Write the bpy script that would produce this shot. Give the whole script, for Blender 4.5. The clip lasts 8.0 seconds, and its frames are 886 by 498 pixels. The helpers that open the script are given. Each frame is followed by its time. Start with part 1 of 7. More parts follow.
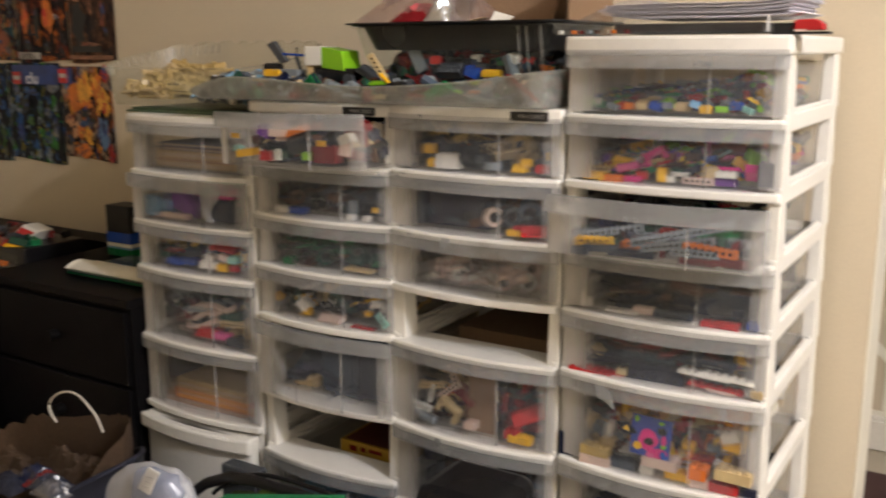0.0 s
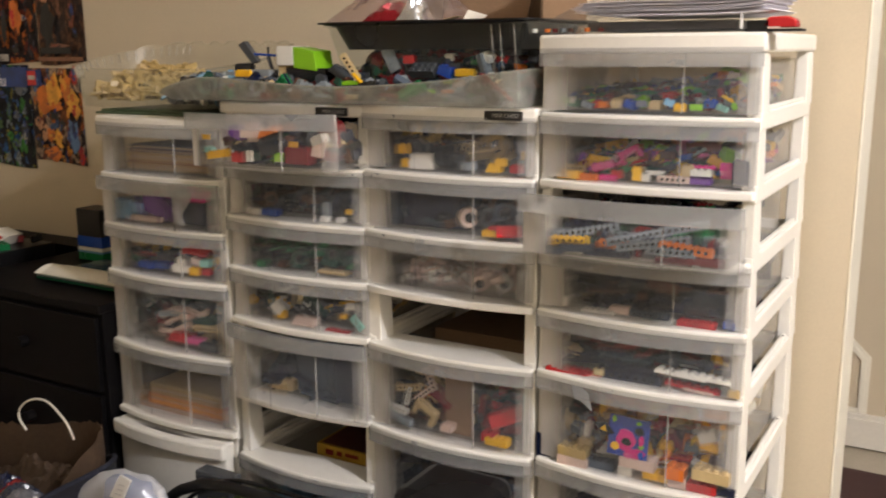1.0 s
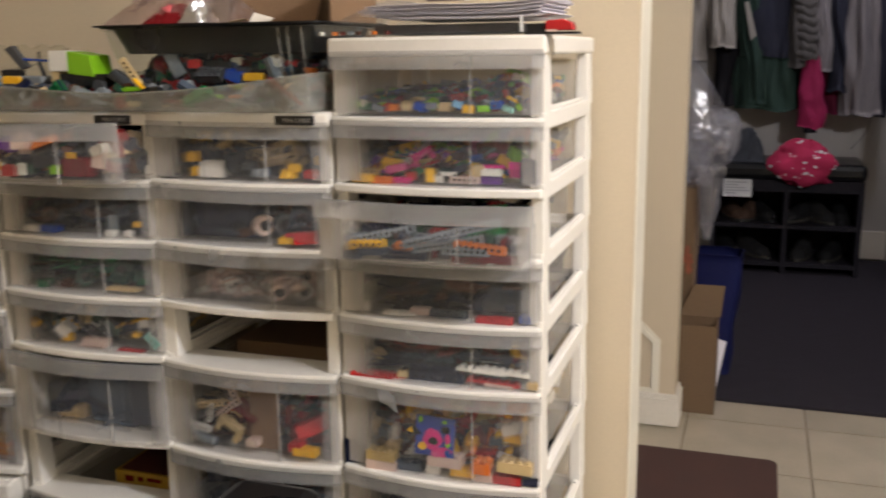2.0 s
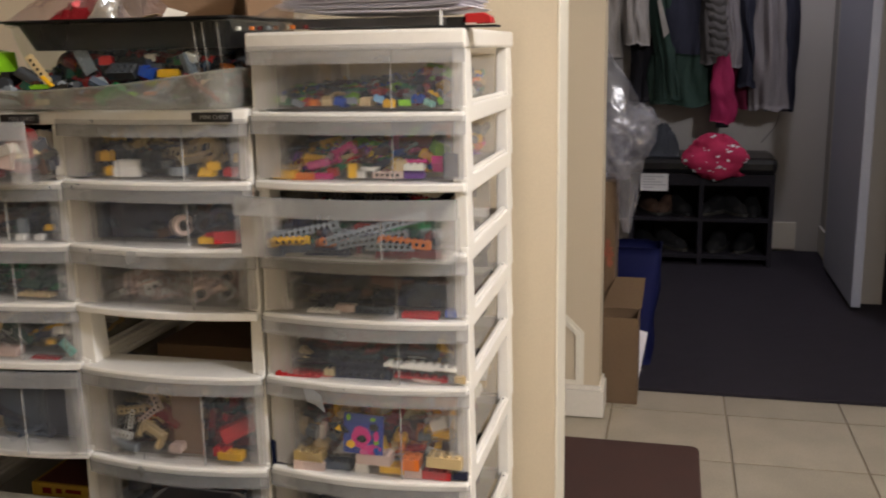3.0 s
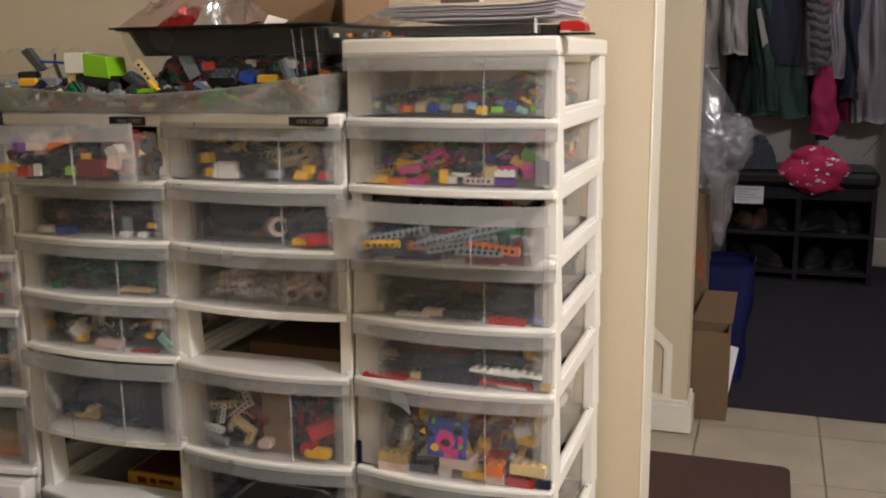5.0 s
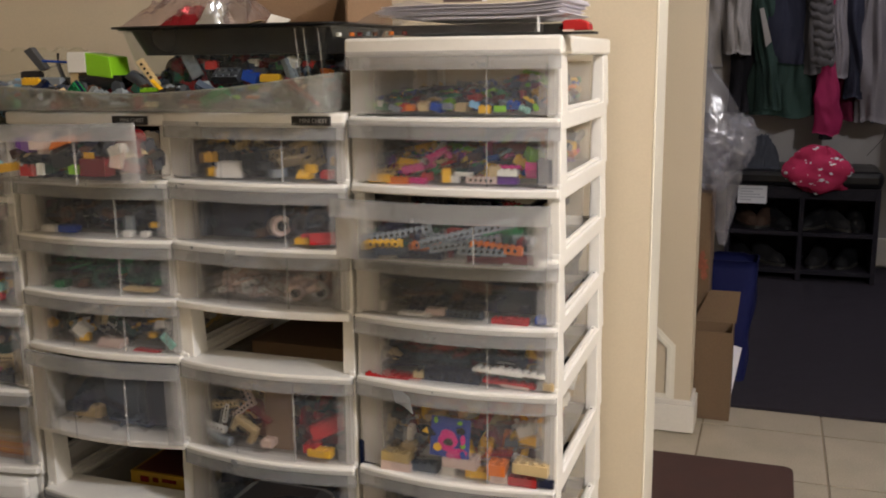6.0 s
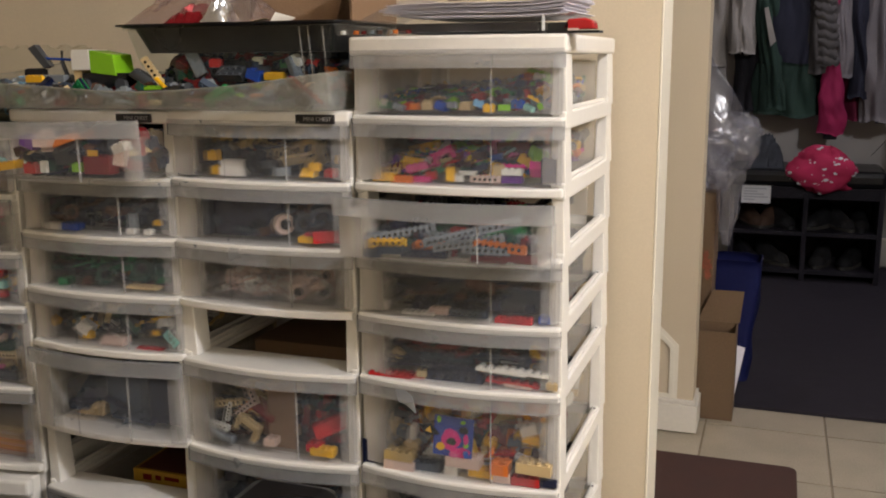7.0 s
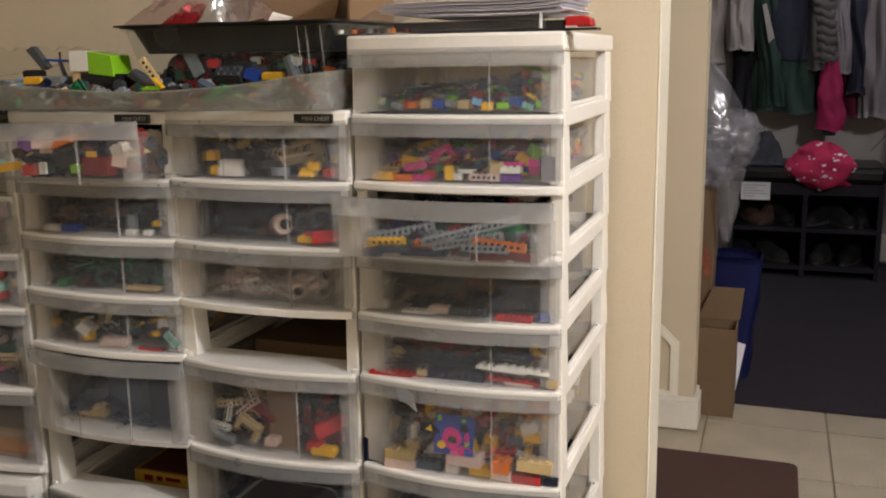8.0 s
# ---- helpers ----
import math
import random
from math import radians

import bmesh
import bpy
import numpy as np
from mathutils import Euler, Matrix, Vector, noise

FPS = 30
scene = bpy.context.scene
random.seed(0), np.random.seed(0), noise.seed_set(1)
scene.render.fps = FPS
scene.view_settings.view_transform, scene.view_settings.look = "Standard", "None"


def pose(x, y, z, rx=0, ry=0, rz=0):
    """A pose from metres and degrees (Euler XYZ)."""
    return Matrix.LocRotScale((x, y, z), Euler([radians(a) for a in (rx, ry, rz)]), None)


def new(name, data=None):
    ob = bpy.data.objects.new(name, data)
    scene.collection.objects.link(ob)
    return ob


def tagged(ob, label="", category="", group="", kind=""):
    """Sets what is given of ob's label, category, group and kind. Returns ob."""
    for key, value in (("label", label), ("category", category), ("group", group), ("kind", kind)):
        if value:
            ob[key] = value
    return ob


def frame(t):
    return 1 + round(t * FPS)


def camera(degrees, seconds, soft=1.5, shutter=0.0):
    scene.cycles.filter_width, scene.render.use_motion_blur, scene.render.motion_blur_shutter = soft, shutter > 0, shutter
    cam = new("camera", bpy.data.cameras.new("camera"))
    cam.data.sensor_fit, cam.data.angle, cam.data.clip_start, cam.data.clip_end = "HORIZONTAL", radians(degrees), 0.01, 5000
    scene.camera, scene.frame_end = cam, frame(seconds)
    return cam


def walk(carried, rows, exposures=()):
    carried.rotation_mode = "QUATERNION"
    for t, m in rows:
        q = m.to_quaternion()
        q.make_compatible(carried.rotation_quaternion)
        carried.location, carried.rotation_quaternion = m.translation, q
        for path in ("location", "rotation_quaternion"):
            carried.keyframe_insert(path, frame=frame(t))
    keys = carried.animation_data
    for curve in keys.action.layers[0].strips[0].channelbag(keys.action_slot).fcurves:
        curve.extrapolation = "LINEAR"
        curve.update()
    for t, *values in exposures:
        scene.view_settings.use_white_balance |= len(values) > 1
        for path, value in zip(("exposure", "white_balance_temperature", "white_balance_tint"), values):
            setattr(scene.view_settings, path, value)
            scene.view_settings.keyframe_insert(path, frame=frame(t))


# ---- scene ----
cam = camera(50.56, 8.0, soft=1.9, shutter=0.5)
# seconds, place, yaw, pitch and roll of the hand-held camera, which turns almost where it stands
PATH = [
    (0, -0.004, -0.032, 1.063, 31.78, -12.01, 0.15), (0.1, -0.004, -0.032, 1.062, 32.98, -11.83, 0.13),
    (0.2, -0.003, -0.031, 1.061, 33.86, -11.85, 0.12), (0.3, -0.003, -0.030, 1.060, 34.26, -11.98, 0.10),
    (0.4, -0.002, -0.029, 1.059, 34.04, -11.98, 0.08), (0.5, -0.001, -0.028, 1.057, 33.60, -11.93, 0.06),
    (0.6, -0.003, -0.026, 1.058, 33.07, -11.90, 0.10), (0.7, -0.004, -0.024, 1.058, 32.48, -11.90, 0.17),
    (0.8, -0.005, -0.022, 1.059, 31.70, -11.95, 0.24), (0.9, -0.006, -0.020, 1.059, 30.85, -11.98, 0.31),
    (1, -0.007, -0.018, 1.060, 30.36, -11.95, 0.38), (1.1, -0.006, -0.016, 1.060, 29.55, -11.83, 0.42),
    (1.2, -0.004, -0.015, 1.060, 28.45, -11.73, 0.48), (1.3, -0.003, -0.013, 1.060, 26.87, -11.62, 0.57),
    (1.4, -0.002, -0.011, 1.060, 25.86, -11.76, 0.57), (1.5, -0.001, -0.009, 1.060, 24.79, -11.97, 0.56),
    (1.6, 0.000, -0.007, 1.060, 23.51, -12.12, 0.56), (1.7, 0.002, -0.005, 1.061, 22.13, -12.10, 0.59),
    (1.8, 0.003, -0.002, 1.061, 20.86, -12.05, 0.62), (1.9, 0.004, -0.000, 1.061, 19.47, -11.92, 0.67),
    (2, 0.005, 0.002, 1.061, 18.58, -11.92, 0.70), (2.1, 0.006, 0.007, 1.059, 17.07, -12.02, 0.91),
    (2.2, 0.006, 0.012, 1.056, 15.63, -12.13, 1.12), (2.45, 0.005, 0.010, 1.055, 13.38, -12.12, 1.11),
    (2.75, 0.004, 0.007, 1.054, 12.87, -12.04, 1.06), (3.05, 0.002, 0.005, 1.052, 14.17, -11.94, 1.01),
    (3.3, 0.001, 0.003, 1.051, 16.17, -11.79, 1.01), (3.4, 0.000, 0.002, 1.051, 17.03, -11.59, 1.01),
    (3.5, -0.000, 0.002, 1.050, 17.50, -11.50, 1.02), (3.6, 0.000, 0.001, 1.051, 17.97, -11.47, 1.05),
    (3.7, 0.000, 0.000, 1.051, 18.34, -11.40, 1.09), (3.8, 0.001, -0.000, 1.051, 18.60, -11.41, 1.13),
    (3.9, 0.001, -0.001, 1.052, 18.96, -11.42, 1.16), (4, 0.002, -0.001, 1.052, 19.20, -11.43, 1.18),
    (4.2, 0.001, -0.002, 1.052, 19.29, -11.42, 0.98), (4.5, 0.001, -0.002, 1.051, 19.20, -11.40, 0.67),
    (4.7, 0.001, -0.002, 1.051, 19.20, -11.40, 0.66), (5.25, 0.001, -0.002, 1.051, 19.19, -11.39, 0.65),
    (5.8, 0.001, -0.001, 1.050, 19.19, -11.38, 0.66), (6, 0.001, -0.001, 1.050, 19.37, -11.40, 0.68),
    (6.2, 0.000, -0.000, 1.050, 19.63, -11.69, 0.57), (6.5, -0.001, 0.001, 1.050, 19.78, -11.85, 0.44),
    (6.7, -0.001, 0.001, 1.050, 19.71, -11.67, 0.46), (7, -0.001, 0.001, 1.050, 19.58, -11.48, 0.52),
    (7.5, -0.001, 0.002, 1.049, 19.31, -11.45, 0.71), (8, 0.000, 0.001, 1.049, 19.50, -11.53, 0.94),
]
walk(cam, [(t, pose(ex, ey, ez, 90 + p, r, y)) for t, ex, ey, ez, y, p, r in PATH], exposures=[(0.0, 0.10), (0.6, 0.18), (1.3, 0.16), (2.0, -0.02), (2.4, -0.15), (3.3, -0.18), (8.0, -0.17)])

# ---- world and lamps ----
scene.cycles.transparent_max_bounces = 32
world = bpy.data.worlds.new("night_outside")
scene.world = world
world.use_nodes = True
world.node_tree.nodes["Background"].inputs[0].default_value = (0.02, 0.025, 0.04, 1)
world.node_tree.nodes["Background"].inputs[1].default_value = 0.2


def bulb(name, at, radius, watts, color):
    d = bpy.data.lights.new(name, "POINT")
    d.shadow_soft_size, d.energy, d.color = radius, watts, color
    ob = new(name, d)
    ob.location = at
    return ob


CEIL = 2.40
bulb("room_bulb", (1.38, 0.28, CEIL - 0.16), 0.07, 145, (1.0, 0.985, 1.04))
# no hall source is known; this bulb is added to brighten coats and bench
bulb("hall_fill_bulb", (0.55, 4.1, CEIL - 0.16), 0.10, 21, (0.90, 0.88, 1.0))

# ---- materials ----


def mat(name, color, rough=0.5, var=0.12, scale=30.0, bump=0.05, metal=0.0, spec=0.5, fine=None, rand=0.0, coat=0.0):
    """A solid surface: base colour varied at two scales, uneven gloss and a fine relief."""
    m = bpy.data.materials.new(name)
    m.use_nodes = True
    nt = m.node_tree
    b = nt.nodes["Principled BSDF"]
    co = nt.nodes.new("ShaderNodeTexCoord")
    n1, n2 = nt.nodes.new("ShaderNodeTexNoise"), nt.nodes.new("ShaderNodeTexNoise")
    n1.inputs["Scale"].default_value, n1.inputs["Detail"].default_value = scale * 0.12, 4
    n2.inputs["Scale"].default_value, n2.inputs["Detail"].default_value = fine or scale * 4, 3
    mix = nt.nodes.new("ShaderNodeMath")
    mix.operation = "ADD"
    for n, s in ((n1, 0), (n2, 1)):
        nt.links.new(co.outputs["Object"], n.inputs["Vector"])
        nt.links.new(n.outputs["Fac"], mix.inputs[s])
    rg = nt.nodes.new("ShaderNodeMapRange")
    rg.inputs["From Min"].default_value, rg.inputs["From Max"].default_value = 0.6, 1.4
    rg.inputs["To Min"].default_value, rg.inputs["To Max"].default_value = 1 - var, 1 + var
    nt.links.new(mix.outputs[0], rg.inputs["Value"])
    hsv = nt.nodes.new("ShaderNodeHueSaturation")
    hsv.inputs["Color"].default_value = (*color, 1)
    if rand:
        oi = nt.nodes.new("ShaderNodeObjectInfo")
        r2 = nt.nodes.new("ShaderNodeMapRange")
        r2.inputs["To Min"].default_value, r2.inputs["To Max"].default_value = 1 - rand, 1 + rand
        nt.links.new(oi.outputs["Random"], r2.inputs["Value"])
        mu = nt.nodes.new("ShaderNodeMath")
        mu.operation = "MULTIPLY"
        nt.links.new(r2.outputs[0], mu.inputs[0])
        nt.links.new(rg.outputs[0], mu.inputs[1])
        nt.links.new(mu.outputs[0], hsv.inputs["Value"])
    else:
        nt.links.new(rg.outputs[0], hsv.inputs["Value"])
    nt.links.new(hsv.outputs[0], b.inputs["Base Color"])
    rr = nt.nodes.new("ShaderNodeMapRange")
    rr.inputs["From Min"].default_value, rr.inputs["From Max"].default_value = 0.3, 0.7
    rr.inputs["To Min"].default_value, rr.inputs["To Max"].default_value = rough * 0.85, min(1, rough * 1.15)
    nt.links.new(n1.outputs["Fac"], rr.inputs["Value"])
    nt.links.new(rr.outputs[0], b.inputs["Roughness"])
    b.inputs["Metallic"].default_value = metal
    b.inputs["Specular IOR Level"].default_value = spec
    b.inputs["Coat Weight"].default_value = coat
    if bump:
        bp = nt.nodes.new("ShaderNodeBump")
        bp.inputs["Strength"].default_value, bp.inputs["Distance"].default_value = bump, 0.002
        nt.links.new(n2.outputs["Fac"], bp.inputs["Height"])
        nt.links.new(bp.outputs[0], b.inputs["Normal"])
    return m


def sheet_plastic(name, clear, tint=(1, 1, 1), milk=(0.8, 0.8, 0.78), rough=0.2, gloss=0.06, uneven=0.06, frost=0.0, grain=0.2, fade=None):
    """See-through plastic: a share passes straight, the rest is scattered by the milky body or mirrored at the surface."""
    m = bpy.data.materials.new(name)
    m.use_nodes = True
    nt = m.node_tree
    nt.nodes.remove(nt.nodes["Principled BSDF"])
    out = nt.nodes["Material Output"]
    tr, df, tl, gl = (nt.nodes.new("ShaderNodeBsdf" + k) for k in ("Transparent", "Diffuse", "Translucent", "Glossy"))
    tr.inputs[0].default_value = (*tint, 1)
    df.inputs[0].default_value = (*milk, 1)
    tl.inputs[0].default_value = (*milk, 1)
    gl.inputs["Roughness"].default_value = rough
    body, a, b = (nt.nodes.new("ShaderNodeMixShader") for _ in range(3))
    body.inputs[0].default_value = 0.22
    nt.links.new(df.outputs[0], body.inputs[1])
    nt.links.new(tl.outputs[0], body.inputs[2])
    co, n = nt.nodes.new("ShaderNodeTexCoord"), nt.nodes.new("ShaderNodeTexNoise")
    n.inputs["Scale"].default_value, n.inputs["Detail"].default_value = 14, 5
    nt.links.new(co.outputs["Object"], n.inputs["Vector"])
    rg = nt.nodes.new("ShaderNodeMapRange")
    rg.inputs["From Min"].default_value, rg.inputs["From Max"].default_value = 0.3, 0.7
    rg.inputs["To Min"].default_value, rg.inputs["To Max"].default_value = clear - uneven, clear + uneven
    nt.links.new(n.outputs["Fac"], rg.inputs["Value"])
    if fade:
        # moulded corner whose clearness ramps along its width, between the two fade values
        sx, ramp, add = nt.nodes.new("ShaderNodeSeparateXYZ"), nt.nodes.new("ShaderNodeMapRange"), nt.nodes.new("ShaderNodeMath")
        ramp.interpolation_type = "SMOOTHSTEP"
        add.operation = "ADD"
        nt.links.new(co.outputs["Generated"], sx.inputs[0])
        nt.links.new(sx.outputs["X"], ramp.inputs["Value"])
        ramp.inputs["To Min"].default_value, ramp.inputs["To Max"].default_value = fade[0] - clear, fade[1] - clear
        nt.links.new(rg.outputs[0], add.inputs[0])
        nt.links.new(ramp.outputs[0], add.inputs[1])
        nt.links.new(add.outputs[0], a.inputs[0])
    else:
        nt.links.new(rg.outputs[0], a.inputs[0])
    nt.links.new(body.outputs[0], a.inputs[1])
    if frost:
        rf, fx = nt.nodes.new("ShaderNodeBsdfRefraction"), nt.nodes.new("ShaderNodeMixShader")
        rf.inputs["Color"].default_value = (*tint, 1)
        rf.inputs["Roughness"].default_value, rf.inputs["IOR"].default_value = grain, 1.4
        fx.inputs[0].default_value = frost
        nt.links.new(tr.outputs[0], fx.inputs[1])
        nt.links.new(rf.outputs[0], fx.inputs[2])
        nt.links.new(fx.outputs[0], a.inputs[2])
    else:
        nt.links.new(tr.outputs[0], a.inputs[2])
    b.inputs[0].default_value = gloss
    nt.links.new(a.outputs[0], b.inputs[1])
    nt.links.new(gl.outputs[0], b.inputs[2])
    nt.links.new(b.outputs[0], out.inputs["Surface"])
    return m


WALL = mat("beige_wall_paint", (0.60, 0.513, 0.374), 0.85, 0.05, 12, 0.15, fine=260)
TRIM = mat("white_trim_paint", (0.74, 0.70, 0.62), 0.5, 0.05, 20, 0.05)
CREAM_TRIM = mat("cream_trim_and_lit_end", (0.80, 0.76, 0.65), 0.5, 0.05, 20, 0.05)
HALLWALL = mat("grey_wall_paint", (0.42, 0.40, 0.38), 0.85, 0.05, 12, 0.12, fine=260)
CEILING = mat("ceiling_paint", (0.84, 0.82, 0.78), 0.9, 0.04, 12, 0.2)
TILE = mat("cream_floor_tile", (0.385, 0.335, 0.250), 0.35, 0.24, 60, 0.08, rand=0.06)
GROUT = mat("grey_grout", (0.28, 0.23, 0.165), 0.9, 0.15, 60, 0.3)
CARPET = mat("charcoal_carpet", (0.033, 0.029, 0.036), 0.95, 0.35, 120, 0.9, spec=0.1, fine=900)
BROWNMAT = mat("brown_mat", (0.075, 0.042, 0.036), 0.9, 0.25, 80, 0.7, spec=0.15, fine=700)
WHITE = mat("white_chest_plastic", (0.80, 0.78, 0.73), 0.38, 0.04, 20, 0.03)
CHESTCAP = mat("white_cap_plastic", (0.78, 0.75, 0.69), 0.42, 0.05, 20, 0.06)
DRAWER = sheet_plastic("frosted_drawer_plastic", 0.978, (0.985, 0.985, 0.99), (0.66, 0.71, 0.79), 0.25, 0.010, 0.008)
FROSTED = sheet_plastic("frosted_front_plastic", 0.92, (0.985, 0.985, 0.99), (0.66, 0.71, 0.79), 0.25, 0.014, 0.008, frost=0.30, grain=0.13)
CLEARFRONT = sheet_plastic("clearer_front_plastic", 0.935, (0.985, 0.985, 0.99), (0.66, 0.71, 0.79), 0.25, 0.014, 0.008, frost=0.12, grain=0.10)
DRAWSIDE = sheet_plastic("frosted_tray_plastic", 0.94, (0.98, 0.975, 0.96), (0.74, 0.70, 0.64), 0.25, 0.010, 0.02)
BAND = sheet_plastic("milky_band_plastic", 0.72, (0.98, 0.98, 0.985), (0.75, 0.765, 0.785), 0.3, 0.015, 0.01, frost=0.75, grain=0.22)
# tray floors are greyer and less clear than the tray walls
FLOORP = sheet_plastic("grey_floor_plastic", 0.80, (0.98, 0.975, 0.96), (0.42, 0.40, 0.39), 0.25, 0.008, 0.02)
TRAYSIDE = sheet_plastic("milky_tray_side_plastic", 0.80, (0.98, 0.975, 0.96), (0.80, 0.77, 0.72), 0.3, 0.01, 0.02)
# near corner's gradient also paints in the brightness of the lit tray wall
END_NEAR = sheet_plastic("milky_thick_lit_corner", 0.80, (0.98, 0.975, 0.965), (0.90, 0.86, 0.80), 0.3, 0.01, 0.01, fade=(0.20, 0.98))
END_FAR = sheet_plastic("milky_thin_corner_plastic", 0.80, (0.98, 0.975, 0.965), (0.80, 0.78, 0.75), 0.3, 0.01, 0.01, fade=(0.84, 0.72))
RIB = sheet_plastic("milky_rib_plastic", 0.74, (0.98, 0.975, 0.965), (0.82, 0.80, 0.76), 0.3, 0.03, 0.03)
TRAYP = sheet_plastic("clear_box_plastic", 0.82, (0.97, 0.98, 0.97), (0.74, 0.73, 0.68), 0.15, 0.06, 0.06, frost=0.3, grain=0.15)
CLEAR = sheet_plastic("clear_tub_plastic", 0.985, (0.96, 0.97, 0.97), (0.7, 0.7, 0.7), 0.14, 0.025, 0.006)
FILM = sheet_plastic("clear_bag_film", 0.90, (0.97, 0.97, 0.98), (0.50, 0.50, 0.56), 0.28, 0.06, 0.06)
THINFILM = sheet_plastic("thin_bag_film", 0.92, (0.97, 0.97, 0.98), (0.46, 0.46, 0.52), 0.24, 0.05, 0.05)
PINKFILM = sheet_plastic("pinkish_bag_film", 0.955, (0.97, 0.93, 0.93), (0.62, 0.55, 0.55), 0.15, 0.08, 0.10)
BLACKP = mat("black_plastic", (0.007, 0.007, 0.008), 0.32, 0.15, 30, 0.05, spec=0.3)
BLACKWOOD = mat("black_painted_wood", (0.0045, 0.004, 0.0045), 0.5, 0.3, 12, 0.1, spec=0.10)
DARKWOOD = mat("espresso_wood", (0.019, 0.017, 0.022), 0.6, 0.3, 14, 0.1, spec=0.1)
CARD = mat("brown_cardboard", (0.24, 0.145, 0.08), 0.85, 0.12, 25, 0.25, fine=300)
# darker copy of CARD: the shade on the hall boxes is in its colour
SHADED_CARD = mat("shaded_cardboard", (0.14, 0.088, 0.048), 0.9, 0.15, 25, 0.25, fine=300)
TUBP = sheet_plastic("clear_oval_tub_plastic", 0.93, (0.97, 0.97, 0.95), (0.66, 0.64, 0.58), 0.30, 0.02, 0.03)
CARDIN = mat("brown_cardboard_inside", (0.20, 0.125, 0.07), 0.9, 0.12, 25, 0.25, fine=300)
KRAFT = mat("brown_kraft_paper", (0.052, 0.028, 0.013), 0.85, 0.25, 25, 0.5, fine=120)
PAPER = mat("white_paper", (0.80, 0.77, 0.82), 0.8, 0.05, 30, 0.05)
STRING = mat("white_paper_cord", (0.75, 0.70, 0.62), 0.8, 0.1, 60, 0.4)
LABELW = mat("white_label", (0.68, 0.68, 0.68), 0.6, 0.05, 30, 0.0)
INK = mat("grey_ink", (0.42, 0.42, 0.44), 0.7, 0.1, 30, 0.0)
PLAQUE = mat("black_plaque", (0.015, 0.014, 0.014), 0.35, 0.1, 30, 0.0)
PLAQUETXT = mat("pale_plaque_letters", (0.30, 0.29, 0.28), 0.5, 0.05, 30, 0.0)
NAVY = mat("navy_canvas", (0.008, 0.010, 0.024), 0.85, 0.25, 60, 0.5, fine=500)
BLUEP = mat("blue_woven_bag", (0.006, 0.009, 0.060), 0.7, 0.2, 60, 0.3, spec=0.2)
GREENC = mat("green_case_cloth", (0.012, 0.17, 0.065), 0.6, 0.2, 60, 0.2)
FOIL_RED = mat("red_foil", (0.30, 0.012, 0.02), 0.2, 0.2, 60, 0.6, metal=0.5, fine=90)
FOIL_SILVER = mat("silver_foil", (0.7, 0.72, 0.75), 0.18, 0.1, 60, 0.6, metal=0.9, fine=90)

# moulded toy-brick colours
HUES = {
    "red": (0.44, 0.018, 0.020), "darkred": (0.16, 0.012, 0.014), "blue": (0.012, 0.06, 0.36), "navy": (0.010, 0.014, 0.042),
    "yellow": (0.80, 0.45, 0.018), "orange": (0.66, 0.16, 0.02), "green": (0.012, 0.16, 0.055), "darkgreen": (0.012, 0.055, 0.035),
    "lime": (0.22, 0.50, 0.016), "white": (0.78, 0.76, 0.70), "grey": (0.20, 0.225, 0.245), "darkgrey": (0.055, 0.06, 0.068),
    "black": (0.012, 0.012, 0.014), "tan": (0.56, 0.42, 0.22), "brown": (0.085, 0.032, 0.018), "pink": (0.62, 0.10, 0.27),
    "hotpink": (0.62, 0.02, 0.20), "lightblue": (0.16, 0.34, 0.52), "aqua": (0.26, 0.52, 0.45), "purple": (0.13, 0.03, 0.26),
    "cream": (0.62, 0.47, 0.40), "gold": (0.46, 0.33, 0.13), "bluegrey": (0.05, 0.068, 0.10), "slate": (0.022, 0.028, 0.048),
}
OLIVE = mat("dull_green_baseplate", (0.075, 0.115, 0.06), 0.5, 0.15, 40, 0.1)
TOY = {k: mat(k + "_brick_plastic", c, 0.24, 0.05, 60, 0.02) for k, c in HUES.items()}

# ---- builders ----


